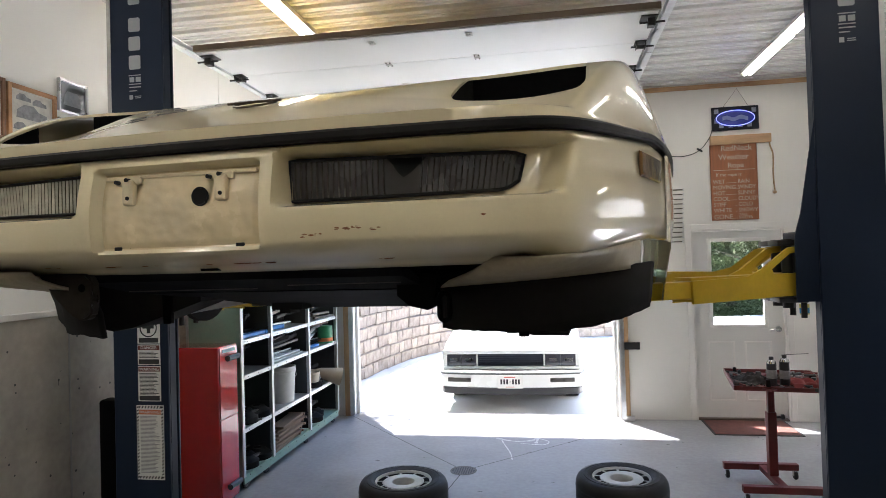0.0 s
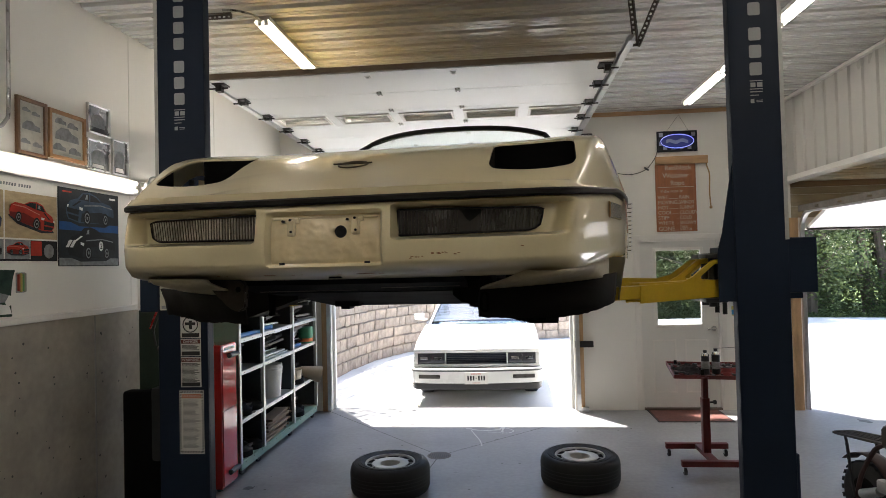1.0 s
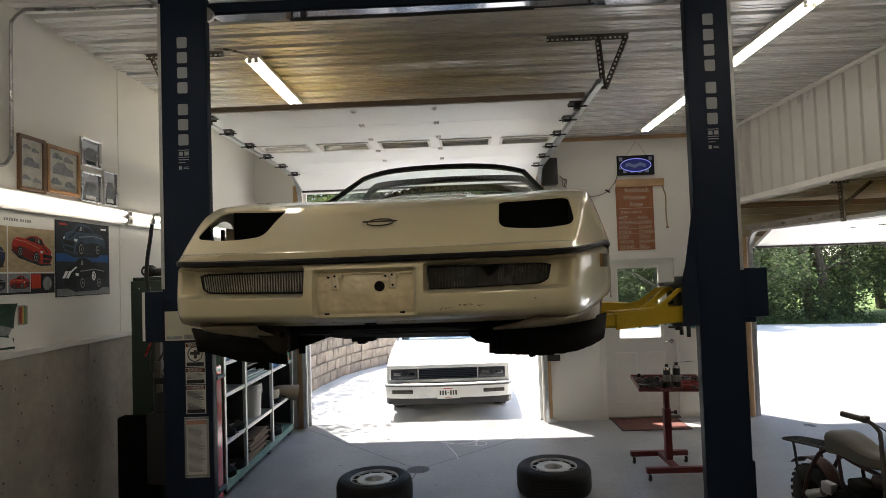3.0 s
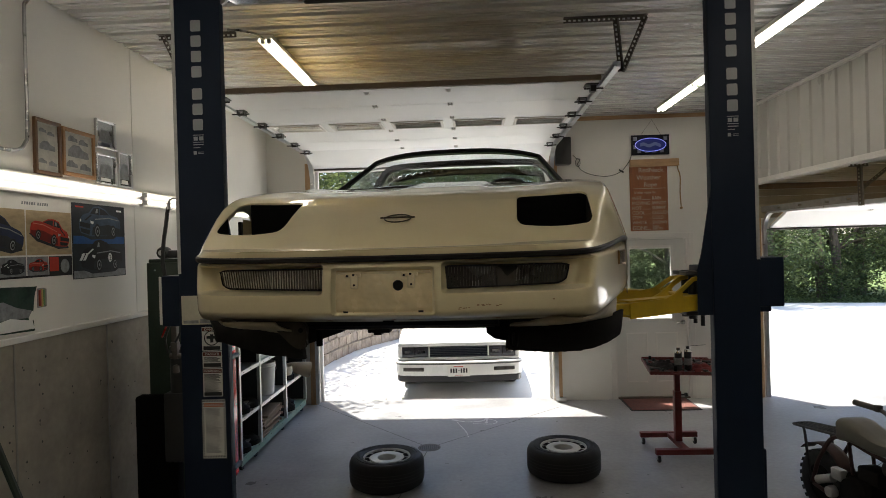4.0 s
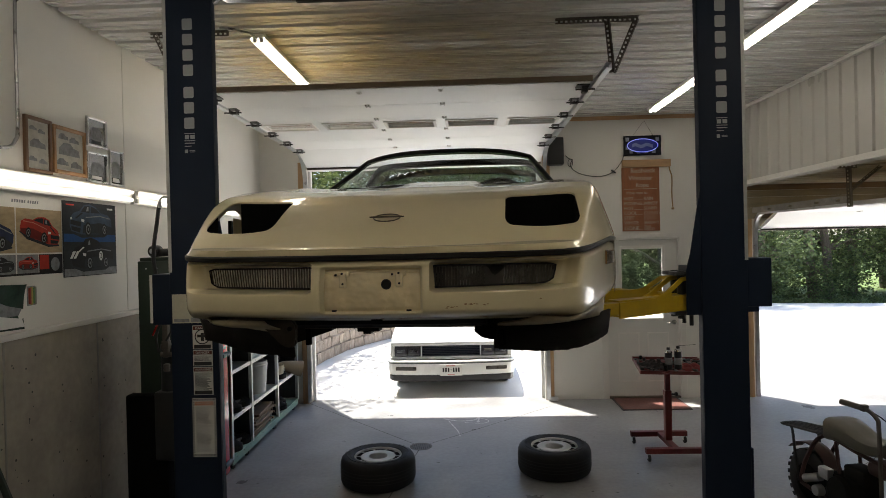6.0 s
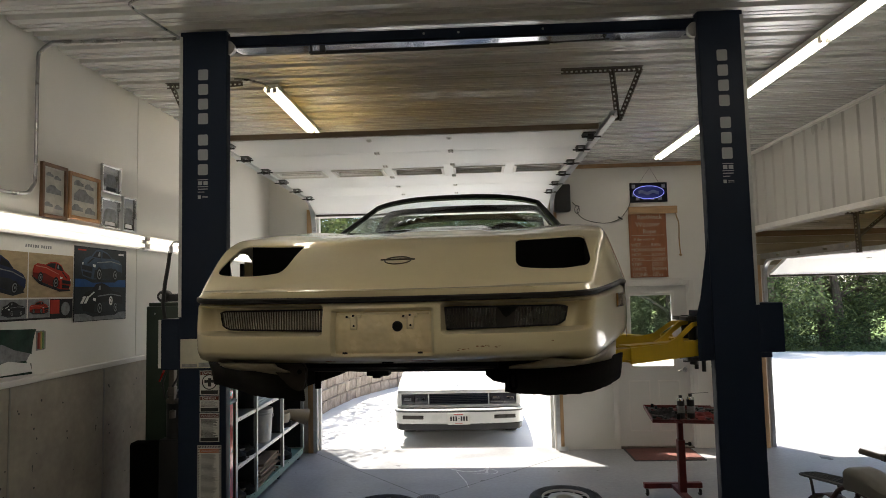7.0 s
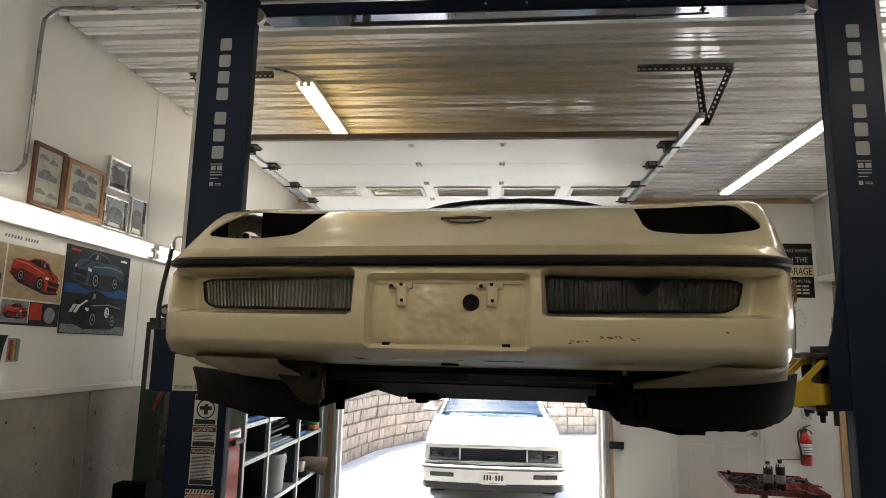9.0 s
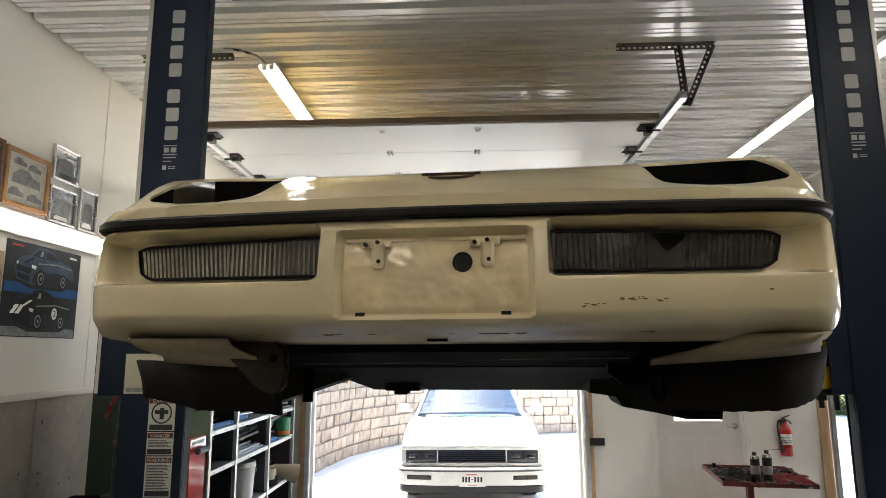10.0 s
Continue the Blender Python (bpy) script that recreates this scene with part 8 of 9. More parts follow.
# ---- red rolling work tray ----
tray = thing("rolling_tray", (2.42, 5.82, 0), "red steel rolling work tray on casters, cluttered with tools", "work tray")
for y in (-0.26, 0.27):
    bm = bmesh.new()
    bx(bm, -0.29, 0.27, y - 0.027, y + 0.027, 0.075, 0.125, 0.004)
    bar = part("base_bar", bm, M_REDDULL, tray)
    for x in (-0.26, 0.25):
        bm = bmesh.new()
        lathe(bm, [(0.0, -0.012), (0.03, -0.012), (0.034, -0.006), (0.034, 0.006), (0.03, 0.012), (0.0, 0.012)], 20, 0, (x, y, 0.034))
        part("caster_wheel", bm, M_RUBBER, bar, "", True)
        bm = bmesh.new()
        bx(bm, x - 0.018, x - 0.014, y - 0.014, y + 0.014, 0.03, 0.075)
        bx(bm, x + 0.014, x + 0.018, y - 0.014, y + 0.014, 0.03, 0.075)
        bx(bm, x - 0.018, x + 0.018, y - 0.018, y + 0.018, 0.07, 0.076)
        part("caster_fork", bm, M_GALV, bar)
bm = bmesh.new()
bx(bm, -0.03, 0.03, -0.235, 0.245, 0.08, 0.12, 0.004)
part("spine", bm, M_REDDULL, tray)
bm = bmesh.new()
bx(bm, -0.032, 0.032, -0.032, 0.032, 0.12, 0.60, 0.004)
bx(bm, -0.024, 0.024, -0.024, 0.024, 0.60, 0.86, 0.004)
part("column", bm, M_REDDULL, tray)
bm = bmesh.new()
cyl(bm, (0.032, 0, 0.56), (0.075, 0, 0.56), 0.008)
lathe(bm, [(0.0, 0.07), (0.02, 0.075), (0.02, 0.095), (0.0, 0.1)], 12, 0, (0, 0, 0.56))
part("clamp_knob", bm, M_BLACK, tray, "", True)
bm = bmesh.new()
Tz, tw, tl = 0.865, 0.31, 0.36
off = Vector((-0.03, -0.20, 0))
for a in ((-tw, tw, -tl, tl, Tz, Tz + 0.004), (-tw, -tw + 0.006, -tl, tl, Tz + 0.004, Tz + 0.03), (tw - 0.006, tw, -tl, tl, Tz + 0.004, Tz + 0.03), (-tw + 0.006, tw - 0.006, -tl, -tl + 0.006, Tz + 0.004, Tz + 0.03), (-tw + 0.006, tw - 0.006, tl - 0.006, tl, Tz + 0.004, Tz + 0.03)):
    bx(bm, a[0], a[1], a[2], a[3], a[4], a[5])
bmesh.ops.rotate(bm, cent=(0, 0, 0), matrix=Matrix.Rotation(radians(-9), 3, "Z"), verts=bm.verts)
bmesh.ops.translate(bm, vec=off, verts=bm.verts)
part("tray_pan", bm, M_REDDULL, tray, "red tray pan with a turned-up rim")
bm = bmesh.new()
cyl(bm, (-0.03, -0.2, 0.83), (-0.03, -0.2, 0.866), 0.05)
bx(bm, -0.05, 0.02, -0.2, 0.03, 0.835, 0.86)
part("pan_support", bm, M_REDDULL, tray)

for k, (x, y, hgt, col) in enumerate(((2.33, 5.48, 0.19, (0.05, 0.05, 0.055)), (2.41, 5.46, 0.205, (0.03, 0.03, 0.032)))):
    can = thing("spray_can", (x, y, Tz + 0.0045), "dark spray can with a silver shoulder", "spray can", group="spray cans")
    bm = bmesh.new()
    lathe(bm, [(0.0, 0.0), (0.032, 0.0), (0.033, 0.004), (0.033, hgt - 0.035), (0.0, hgt - 0.035)], 24)
    part("can_body", bm, mat("can_print", col, 0.35, 0.3, var=0.3, scale=30), can, "", True)
    bm = bmesh.new()
    lathe(bm, [(0.033, hgt - 0.036), (0.028, hgt - 0.018), (0.014, hgt - 0.008), (0.012, hgt)], 20)
    part("shoulder", bm, M_CHROME, can, "", True)
    bm = bmesh.new()
    lathe(bm, [(0.0, hgt - 0.01), (0.016, hgt - 0.01), (0.016, hgt + 0.012), (0.0, hgt + 0.014)], 14)
    part("cap", bm, M_BLACK, can, "", True)
    bm = bmesh.new()
    lathe(bm, [(0.0334, 0.05), (0.0337, 0.051), (0.0337, 0.11), (0.0334, 0.111)], 24)
    part("label", bm, M_INKGREY, can, "", True)
bm = bmesh.new()
straw = thing("spray_straw", (2.42, 5.46, Tz + 0.222), "thin red spray straw lying across a can", "straw")
cyl(bm, (-0.03, 0, 0), (0.16, 0.03, 0.004), 0.002, n=6)
part("straw", bm, INKS["black"], straw)
random.seed(23)
TOOLM = [M_CHROME, M_DARKMET, M_DARKMET, M_BLACK, M_BLACK, M_UNDER]
for k in range(48):
    u, v = random.uniform(-0.27, 0.27), random.uniform(-0.32, 0.32)
    c, s = math.cos(radians(-9)), math.sin(radians(-9))
    wx, wy = 2.39 + u * c - v * s, 5.62 + u * s + v * c
    if abs(wx - 2.37) < 0.07 and abs(wy - 5.47) < 0.07:
        continue
    kind = k % 4
    ob = thing(("screwdriver", "socket", "pliers", "wrench")[kind], (wx, wy, Tz + 0.005), ("used screwdriver lying in the tray", "steel socket lying in the tray", "worn pliers lying in the tray", "steel wrench lying in the tray")[kind], ("screwdriver", "socket", "pliers", "wrench")[kind], group="tools in the tray", rz=random.uniform(0, 180))
    m = random.choice(TOOLM)
    if kind == 0:
        bm = bmesh.new()
        cyl(bm, (-0.11, 0, 0.014), (-0.02, 0, 0.014), 0.014, 0.012, 10)
        part("grip", bm, random.choice((M_REDDULL, M_BLACK, M_BLACK)), ob, "", True)
        bm = bmesh.new()
        cyl(bm, (-0.02, 0, 0.012), (0.10, 0, 0.006), 0.004, 0.003, 8)
        part("blade", bm, M_CHROME, ob, "", True)
    elif kind == 1:
        bm = bmesh.new()
        r = random.uniform(0.012, 0.022)
        cyl(bm, (0, 0, 0), (0, 0, 0.045), r, r * 0.9, 14)
        part("body", bm, m, ob, "", True)
    elif kind == 2:
        for sg in (-1, 1):
            bm = bmesh.new()
            tube(bm, bend([(0.05, 0.004 * sg, 0.012), (0.0, 0.006 * sg, 0.012), (-0.05, 0.025 * sg, 0.012), (-0.12, 0.022 * sg, 0.012)], 5), 0.008, 7)
            part("handle", bm, random.choice((M_REDDULL, M_BLACK)), ob, "", True)
        bm = bmesh.new()
        prism(bm, [(0.0, -0.018), (0.05, -0.010), (0.075, -0.003), (0.075, 0.003), (0.05, 0.010), (0.0, 0.018)], 2, 0.004, 0.018)
        part("jaws", bm, M_DARKMET, ob)
    else:
        bm = bmesh.new()
        bx(bm, -0.08, 0.08, -0.007, 0.007, 0.002, 0.009, 0.002)
        lathe(bm, [(0.009, 0.0), (0.018, 0.0), (0.018, 0.011), (0.009, 0.011)], 12, 2, (-0.085, 0, 0))
        lathe(bm, [(0.009, 0.0), (0.018, 0.0), (0.018, 0.011), (0.009, 0.011)], 12, 2, (0.085, 0, 0))
        part("body", bm, M_CHROME, ob)
rag = thing("shop_rag", (2.55, 5.46, Tz + 0.004), "crumpled red shop rag in the tray", "rag")
bm = bmesh.new()
sheet(bm, lambda u, v: Vector((u, v, 0.012 + 0.03 * abs(math.sin(u * 40 + v * 17)) * math.exp(-(u * u + v * v) * 60) + 0.012 * math.sin(v * 55))), [u for u in np.linspace(-0.12, 0.12, 22)], [v for v in np.linspace(-0.16, 0.16, 26)])
part("cloth", bm, mat("red_cloth", (0.17, 0.022, 0.02), 0.95, var=0.3, scale=20, bump=0.3), rag, "", True)
oily = thing("oily_rag", (2.24, 5.60, Tz + 0.004), "heaped oily black rag in the tray", "rag")
bm = bmesh.new()
sheet(bm, lambda u, v: Vector((u, v, max(0.004, 0.075 * math.exp(-(u * u * 90 + v * v * 50)) * (0.75 + 0.5 * noise.noise(Vector((u * 30, v * 30, 2)))) + 0.012 * noise.noise(Vector((u * 50, v * 50, 7)))))), [u for u in np.linspace(-0.13, 0.13, 30)], [v for v in np.linspace(-0.17, 0.17, 34)])
part("cloth", bm, mat("oily_cloth", (0.022, 0.02, 0.02), 0.9, var=0.4, scale=20, bump=0.3), oily, "", True)

# ---- green rolling shelf with clutter, red cabinet ----
SX0, SX1, SY0, SY1 = -2.15, -1.70, 5.40, 7.66
shelf = thing("rolling_shelf", (0, 0, 0), "green and grey steel rolling shelf full of tools and parts", "shelf unit")
LEVELS = (0.13, 0.50, 0.93, 1.22, 1.56)
YP_ = (SY0, 5.95, 6.82, SY1)
for y in YP_:
    for x in (SX0, SX1):
        bm = bmesh.new()
        bx(bm, x - 0.018, x + 0.018, y - 0.003, y + 0.003, 0.12, 1.62)
        bx(bm, x - 0.003 + (0.015 if x == SX1 else -0.015), x + 0.003 + (0.015 if x == SX1 else -0.015), y - 0.02, y + 0.02, 0.12, 1.62)
        part("upright", bm, M_SHELFMET, shelf)
for i, z in enumerate(LEVELS):
    bm = bmesh.new()
    bx(bm, SX0, SX1 - 0.004, SY0, SY1, z - 0.006, z)
    lv = part("shelf_board", bm, M_GREENSH if i in (0, 4) else M_SHELFMET, shelf)
    bm = bmesh.new()
    bx(bm, SX1 - 0.004, SX1 + 0.012, SY0, SY1, z - (0.07 if i == 0 else 0.034), z + 0.002, 0.002)
    lip = part("shelf_lip", bm, M_GREENSH if i == 0 else M_SHELFMET, lv, "perforated grey shelf edge")
    for k in range(12):
        y = SY0 + 0.1 + k * 0.19
        if y > SY1 - 0.02:
            break
        bm = bmesh.new()
        cyl(bm, (SX1 + 0.0115, y, z - 0.017), (SX1 + 0.0128, y, z - 0.017), 0.006, n=8)
        part("edge_hole", bm, M_INK, lv)
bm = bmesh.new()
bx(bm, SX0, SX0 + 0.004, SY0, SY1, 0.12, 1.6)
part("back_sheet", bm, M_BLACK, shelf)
bm = bmesh.new()
bx(bm, SX0, SX1, SY0 - 0.006, SY0 - 0.002, 0.1, 1.62)
part("end_panel", bm, M_GREENSH, shelf, "green steel end panel")
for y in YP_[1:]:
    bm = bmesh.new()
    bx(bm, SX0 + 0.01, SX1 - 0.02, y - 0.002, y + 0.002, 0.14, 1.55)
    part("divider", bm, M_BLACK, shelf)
for y in (5.87, 6.77, 7.58, 5.5):
    for x in (SX1 - 0.03, SX0 + 0.05):
        bm = bmesh.new()
        lathe(bm, [(0.0, -0.015), (0.038, -0.015), (0.045, -0.008), (0.045, 0.008), (0.038, 0.015), (0.0, 0.015)], 20, 0, (x, y, 0.045))
        bx(bm, x - 0.02, x + 0.02, y - 0.02, y + 0.02, 0.06, 0.065)
        bx(bm, x + 0.017, x + 0.021, y - 0.015, y + 0.015, 0.04, 0.065)
        part("caster", bm, M_RUBBER, shelf, "black caster", True)
random.seed(41)
M_RUSTY = mat("rusty_iron", (0.09, 0.055, 0.035), 0.8, var=0.4, scale=14, bump=0.2)
STEELS = [M_DARKMET, M_UNDER, M_RUSTY, M_BLACK, M_UNDER, M_DARKMET, M_SHELFMET, M_GALV]


def bar_item(name, label, cat, x0, y0, x1, y1, z, w, h, m, tilt=0.0):
    ob = thing(name, (x0, y0, z), label, cat, group="things on the shelf", rz=math.degrees(math.atan2(y1 - y0, x1 - x0)))
    ob.rotation_euler.y = radians(tilt)
    L = math.hypot(x1 - x0, y1 - y0)
    bm = bmesh.new()
    bx(bm, 0, L, -w / 2, w / 2, 0.0, h, min(w, h) * 0.2)
    part("bar", bm, m, ob)
    bm = bmesh.new()
    cyl(bm, (L - 0.015, -w * 0.6, h / 2), (L - 0.015, w * 0.6, h / 2), h * 0.55, n=10)
    part("end_boss", bm, m, ob, "", True)


for lev in (1, 2, 3, 4):
    for bay in range(3):
        ya, yb = YP_[bay] + 0.05, YP_[bay + 1] - 0.05
        if lev == 2 and bay == 1:
            continue
        for k in range(18 if lev >= 3 else 8):
            y0 = random.uniform(ya, yb - 0.25)
            L = random.uniform(0.2, min(0.6, yb - y0))
            x0 = random.uniform(SX0 + 0.08, SX1 - 0.06)
            m = random.choice(STEELS)
            z = LEVELS[lev - 1] + 0.002 + (k // 3) * 0.045
            w, h = random.choice((0.014, 0.02, 0.035, 0.06)), random.uniform(0.012, 0.04)
            bar_item(random.choice(("breaker_bar", "pry_bar", "clamp", "steel_part")), "worn steel hand tool lying on the shelf", "tool", x0, y0, x0 + random.uniform(-0.16, 0.10), y0 + L, z, w, h, m, -random.uniform(0, 9) if k > 5 else 0)
# silver rods, blue pipe, buckets, paint tin, boards, boxes
for k in range(9):
    bar_item("steel_rod", "bundle of bright steel rods on the shelf", "rod", SX1 - 0.04 - k * 0.022, 6.0, SX1 - 0.03 - k * 0.02, 6.74 - 0.03 * (k % 3), LEVELS[2] + 0.002 + 0.02 * (k % 2), 0.016, 0.016, M_GALV if k % 2 else M_SHELFMET)
M_BLUEP = mat("blue_plastic", (0.03, 0.16, 0.45), 0.4, var=0.15)
bar_item("blue_level", "blue tool bar lying on the shelf", "tool", SX1 - 0.05, 5.45, SX1 - 0.04, 5.92, LEVELS[3] + 0.002, 0.05, 0.035, M_BLUEP)
bar_item("blue_tube", "blue tube on the shelf", "tool", SX1 - 0.10, 5.95, SX1 - 0.07, 6.35, LEVELS[3] + 0.002, 0.045, 0.04, M_BLUEP)
bar_item("blue_strip", "blue strip on the shelf", "tool", SX1 - 0.06, 6.85, SX1 - 0.05, 7.2, LEVELS[2] + 0.002, 0.04, 0.03, M_BLUEP)


def bucket(at, r, h, label, m=None):
    ob = thing("bucket", at, label, "bucket", group="buckets on the shelf")
    bm = bmesh.new()
    lathe(bm, [(0.0, 0.0), (r * 0.86, 0.0), (r * 0.87, 0.005), (r * 0.98, h * 0.85), (r * 1.03, h * 0.86), (r * 1.03, h * 0.9), (r, h * 0.91), (r, h), (r * 0.96, h), (r * 0.84, 0.02), (0.0, 0.02)], 36)
    part("pail", bm, m or mat("white_bucket", (0.68, 0.67, 0.63), 0.4, var=0.08, scale=6, stain=(0.4, 0.37, 0.3), amount=0.4), ob, "", True)
    bm = bmesh.new()
    tube(bm, [(r * 1.04 * math.cos(t), r * 1.04 * math.sin(t), h * 0.86 - 0.10 * math.sin(t)) for t in np.linspace(0, math.pi, 16)], 0.003, 6)
    part("bail", bm, M_GALV, ob)


bucket((-1.84, 6.44, LEVELS[1] + 0.001), 0.15, 0.34, "white plastic bucket on the shelf")
bucket((-1.86, 6.98, LEVELS[1] + 0.001), 0.10, 0.29, "tall pale plastic pail on the shelf")
bucket((-1.79, 7.13, LEVELS[1] + 0.001), 0.085, 0.16, "small beige tub on the shelf", mat("beige_tub", (0.55, 0.48, 0.36), 0.5, var=0.1))
funnel = thing("beige_funnel", (-1.80, 7.40, LEVELS[1] + 0.10), "large beige plastic funnel lying on its side", "funnel")
bm = bmesh.new()
lathe(bm, [(0.10, 0.24), (0.098, 0.23), (0.06, 0.0), (0.03, -0.06), (0.025, -0.12)], 26, 0)
part("cone", bm, mat("beige_plastic", (0.36, 0.29, 0.20), 0.5, var=0.1), funnel, "", True)
funnel.rotation_euler = (0, radians(14), radians(25))
tin = thing("paint_tin", (-1.76, 7.48, LEVELS[2] + 0.001), "green paint tin with an orange band", "paint tin")
bm = bmesh.new()
lathe(bm, [(0.0, 0.0), (0.085, 0.0), (0.085, 0.19), (0.08, 0.195), (0.0, 0.192)], 30)
tb = part("tin_body", bm, mat("tin_green", (0.03, 0.20, 0.09), 0.4), tin, "", True)
bm = bmesh.new()
lathe(bm, [(0.0853, 0.02), (0.0858, 0.021), (0.0858, 0.06), (0.0853, 0.061)], 30)
part("band", bm, M_ORANGE, tb, "", True)
for k in range(7):
    bar_item("wood_offcut", "dusty wooden offcut on the bottom shelf", "board", -1.76 - 0.02 * (k % 3), 5.98 + 0.03 * k, -1.80 + 0.03 * (k % 2), 6.62 + 0.02 * k, LEVELS[0] + 0.002 + 0.028 * k, 0.14, 0.024, mat("old_board", (0.22, 0.15, 0.10), 0.8, var=0.3, stretch=(1, 6, 6)))
for bay, (n, nm, lab) in enumerate(((4, "cast_drum", "rusty cast brake drum on the shelf"), (1, "cast_drum", "rusty cast brake drum on the shelf"), (3, "cast_drum", "rusty cast brake drum on the shelf"))):
    for k in range(n):
        for lv in (0, 1):
            if bay == 1:
                continue
            ob = thing(nm, (-1.86 + 0.05 * (k % 2), YP_[bay] + 0.12 + (0.12 if bay == 0 else 0.21) * k, LEVELS[lv] + 0.001), lab, "brake drum", group="drums on the shelf")
            bm = bmesh.new()
            r = 0.10 + 0.02 * (k % 2)
            lathe(bm, [(0.03, 0.0), (r, 0.0), (r, 0.05), (r * 0.8, 0.06), (r * 0.5, 0.09), (0.03, 0.09)], 24)
            part("drum", bm, M_UNDER, ob, "", True)

cab = thing("red_cabinet", (0, 0, 0), "tall narrow red steel tool cabinet with black handles", "cabinet")
bm = bmesh.new()
bx(bm, -2.12, -1.697, 5.05, 5.33, 0.02, 1.215, 0.008)
M_CABRED = mat("glossy_cabinet_red", (0.58, 0.018, 0.016), 0.14, var=0.08, scale=3, fine=26, bump=0.5, coat=1.0, rvar=0.03)
body = part("body", bm, M_CABRED, cab, "glossy red sheet steel")
bm = bmesh.new()
bx(bm, -1.696, -1.688, 5.06, 5.32, 0.04, 0.66, 0.002)
part("drawer_front", bm, M_CABRED, body)
bm = bmesh.new()
bx(bm, -1.696, -1.688, 5.06, 5.32, 0.67, 1.205, 0.002)
part("drawer_front", bm, M_CABRED, body)
for z in (1.12, 0.14):
    bm = bmesh.new()
    cyl(bm, (-1.664, 5.13, z), (-1.664, 5.295, z), 0.022, n=16)
    h_ = part("handle", bm, M_BLACK, cab, "black round handle", True)
    for ya, yb, yc in ((5.124, 5.13, 5.14), (5.295, 5.301, 5.275)):
        bm = bmesh.new()
        cyl(bm, (-1.664, ya, z), (-1.664, yb, z), 0.015, n=14)
        part("handle_cap", bm, M_DARKMET, h_, "", True)
        bm = bmesh.new()
        bx(bm, -1.689, -1.664, yc, yc + 0.01, z - 0.012, z + 0.012)
        part("handle_foot", bm, M_BLACK, h_)
for x in (-2.08, -1.74):
    for y in (5.09, 5.29):
        bm = bmesh.new()
        cyl(bm, (x, y, 0.0), (x, y, 0.025), 0.025, n=12)
        part("foot", bm, M_BLACK, cab)
bm = bmesh.new()
bx(bm, -1.6872, -1.6858, 5.09, 5.29, 1.165, 1.19)
part("label_strip", bm, M_PAPER, cab)

# ---- dark equipment by the left column ----
locker = thing("steel_locker", (-1.815, 4.36, 0), "dark green steel locker beside the lift column", "locker")
bm = bmesh.new()
bx(bm, -0.125, 0.125, -0.09, 0.14, 0.0, 1.985, 0.006)
lk = part("body", bm, M_DKGREEN, locker, "", True)
bm = bmesh.new()
bx(bm, -0.108, 0.125, -0.09, 0.14, 1.985, 2.012, 0.005)
part("lid", bm, M_DKGREEN, locker, "", True)
bm = bmesh.new()
for x in (-0.06, 0.02):
    cyl(bm, (x, -0.094, 1.93), (x, -0.089, 1.93), 0.006, n=8)
part("rivet", bm, M_GALV, lk)
hose_reel = thing("air_gun", (-1.80, 4.33, 2.012), "black air tool lying on the locker", "air tool")
bm = bmesh.new()
lathe(bm, [(0.0, -0.05), (0.035, -0.05), (0.046, -0.03), (0.046, 0.03), (0.038, 0.05), (0.0, 0.05)], 20, 1, (-0.03, 0, 0.046))
box(bm, (0.07, 0, 0.035), (0.16, 0.06, 0.06), 0.02)
part("body", bm, M_BLACK, hose_reel, "", True)
bm = bmesh.new()
cyl(bm, (-0.03, -0.055, 0.046), (-0.03, -0.05, 0.046), 0.02, n=14)
part("nose", bm, M_GALV, hose_reel, "", True)
unit = thing("hydraulic_power_unit", (-1.70, 4.12, 0), "black hydraulic pump unit with a worn metal valve block", "pump unit")
bm = bmesh.new()
bx(bm, -0.06, 0.13, -0.02, 0.14, 0.55, 1.05, 0.02)
part("tank", bm, M_BLACK, unit, "black oil tank", True)
bm = bmesh.new()
cyl(bm, (0.04, 0.06, 1.05), (0.04, 0.06, 1.38), 0.07, n=24)
part("motor", bm, M_BLACK, unit, "", True)
bm = bmesh.new()
bx(bm, 0.03, 0.07, -0.05, -0.01, 1.30, 1.56, 0.004)
bx(bm, 0.025, 0.075, -0.055, -0.008, 1.36, 1.42, 0.004)
cyl(bm, (0.01, -0.03, 1.32), (0.10, -0.03, 1.32), 0.018, n=12)
lathe(bm, [(0.0, 0.0), (0.022, 0.0), (0.022, 0.05), (0.0, 0.06)], 14, 2, (0.05, -0.03, 1.20))
part("valve_block", bm, M_DARKMET, unit, "worn metal valve block", True)
bm = bmesh.new()
tube(bm, bend([(0.07, -0.03, 1.62), (0.03, -0.05, 1.55), (-0.01, -0.05, 1.45), (0.0, -0.04, 1.34)], 6), 0.008, 7)
tube(bm, bend([(0.10, -0.03, 1.62), (0.10, -0.05, 1.5), (0.06, -0.05, 1.42)], 6), 0.008, 7)
part("hoses", bm, M_BLACK, unit, "", True)
bm = bmesh.new()
tube(bm, bend([(0.03, -0.06, 1.60), (0.0, -0.07, 1.52), (-0.03, -0.06, 1.46)], 6), 0.007, 7)
part("red_hose", bm, M_RED, unit, "", True)
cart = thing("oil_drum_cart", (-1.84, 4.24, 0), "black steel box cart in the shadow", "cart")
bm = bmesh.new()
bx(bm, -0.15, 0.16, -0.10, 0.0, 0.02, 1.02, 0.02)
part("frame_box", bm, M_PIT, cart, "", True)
coil = thing("strap_coil", (-1.30, 3.18, 0.0), "coiled black and yellow strap on the floor", "strap")
bm = bmesh.new()
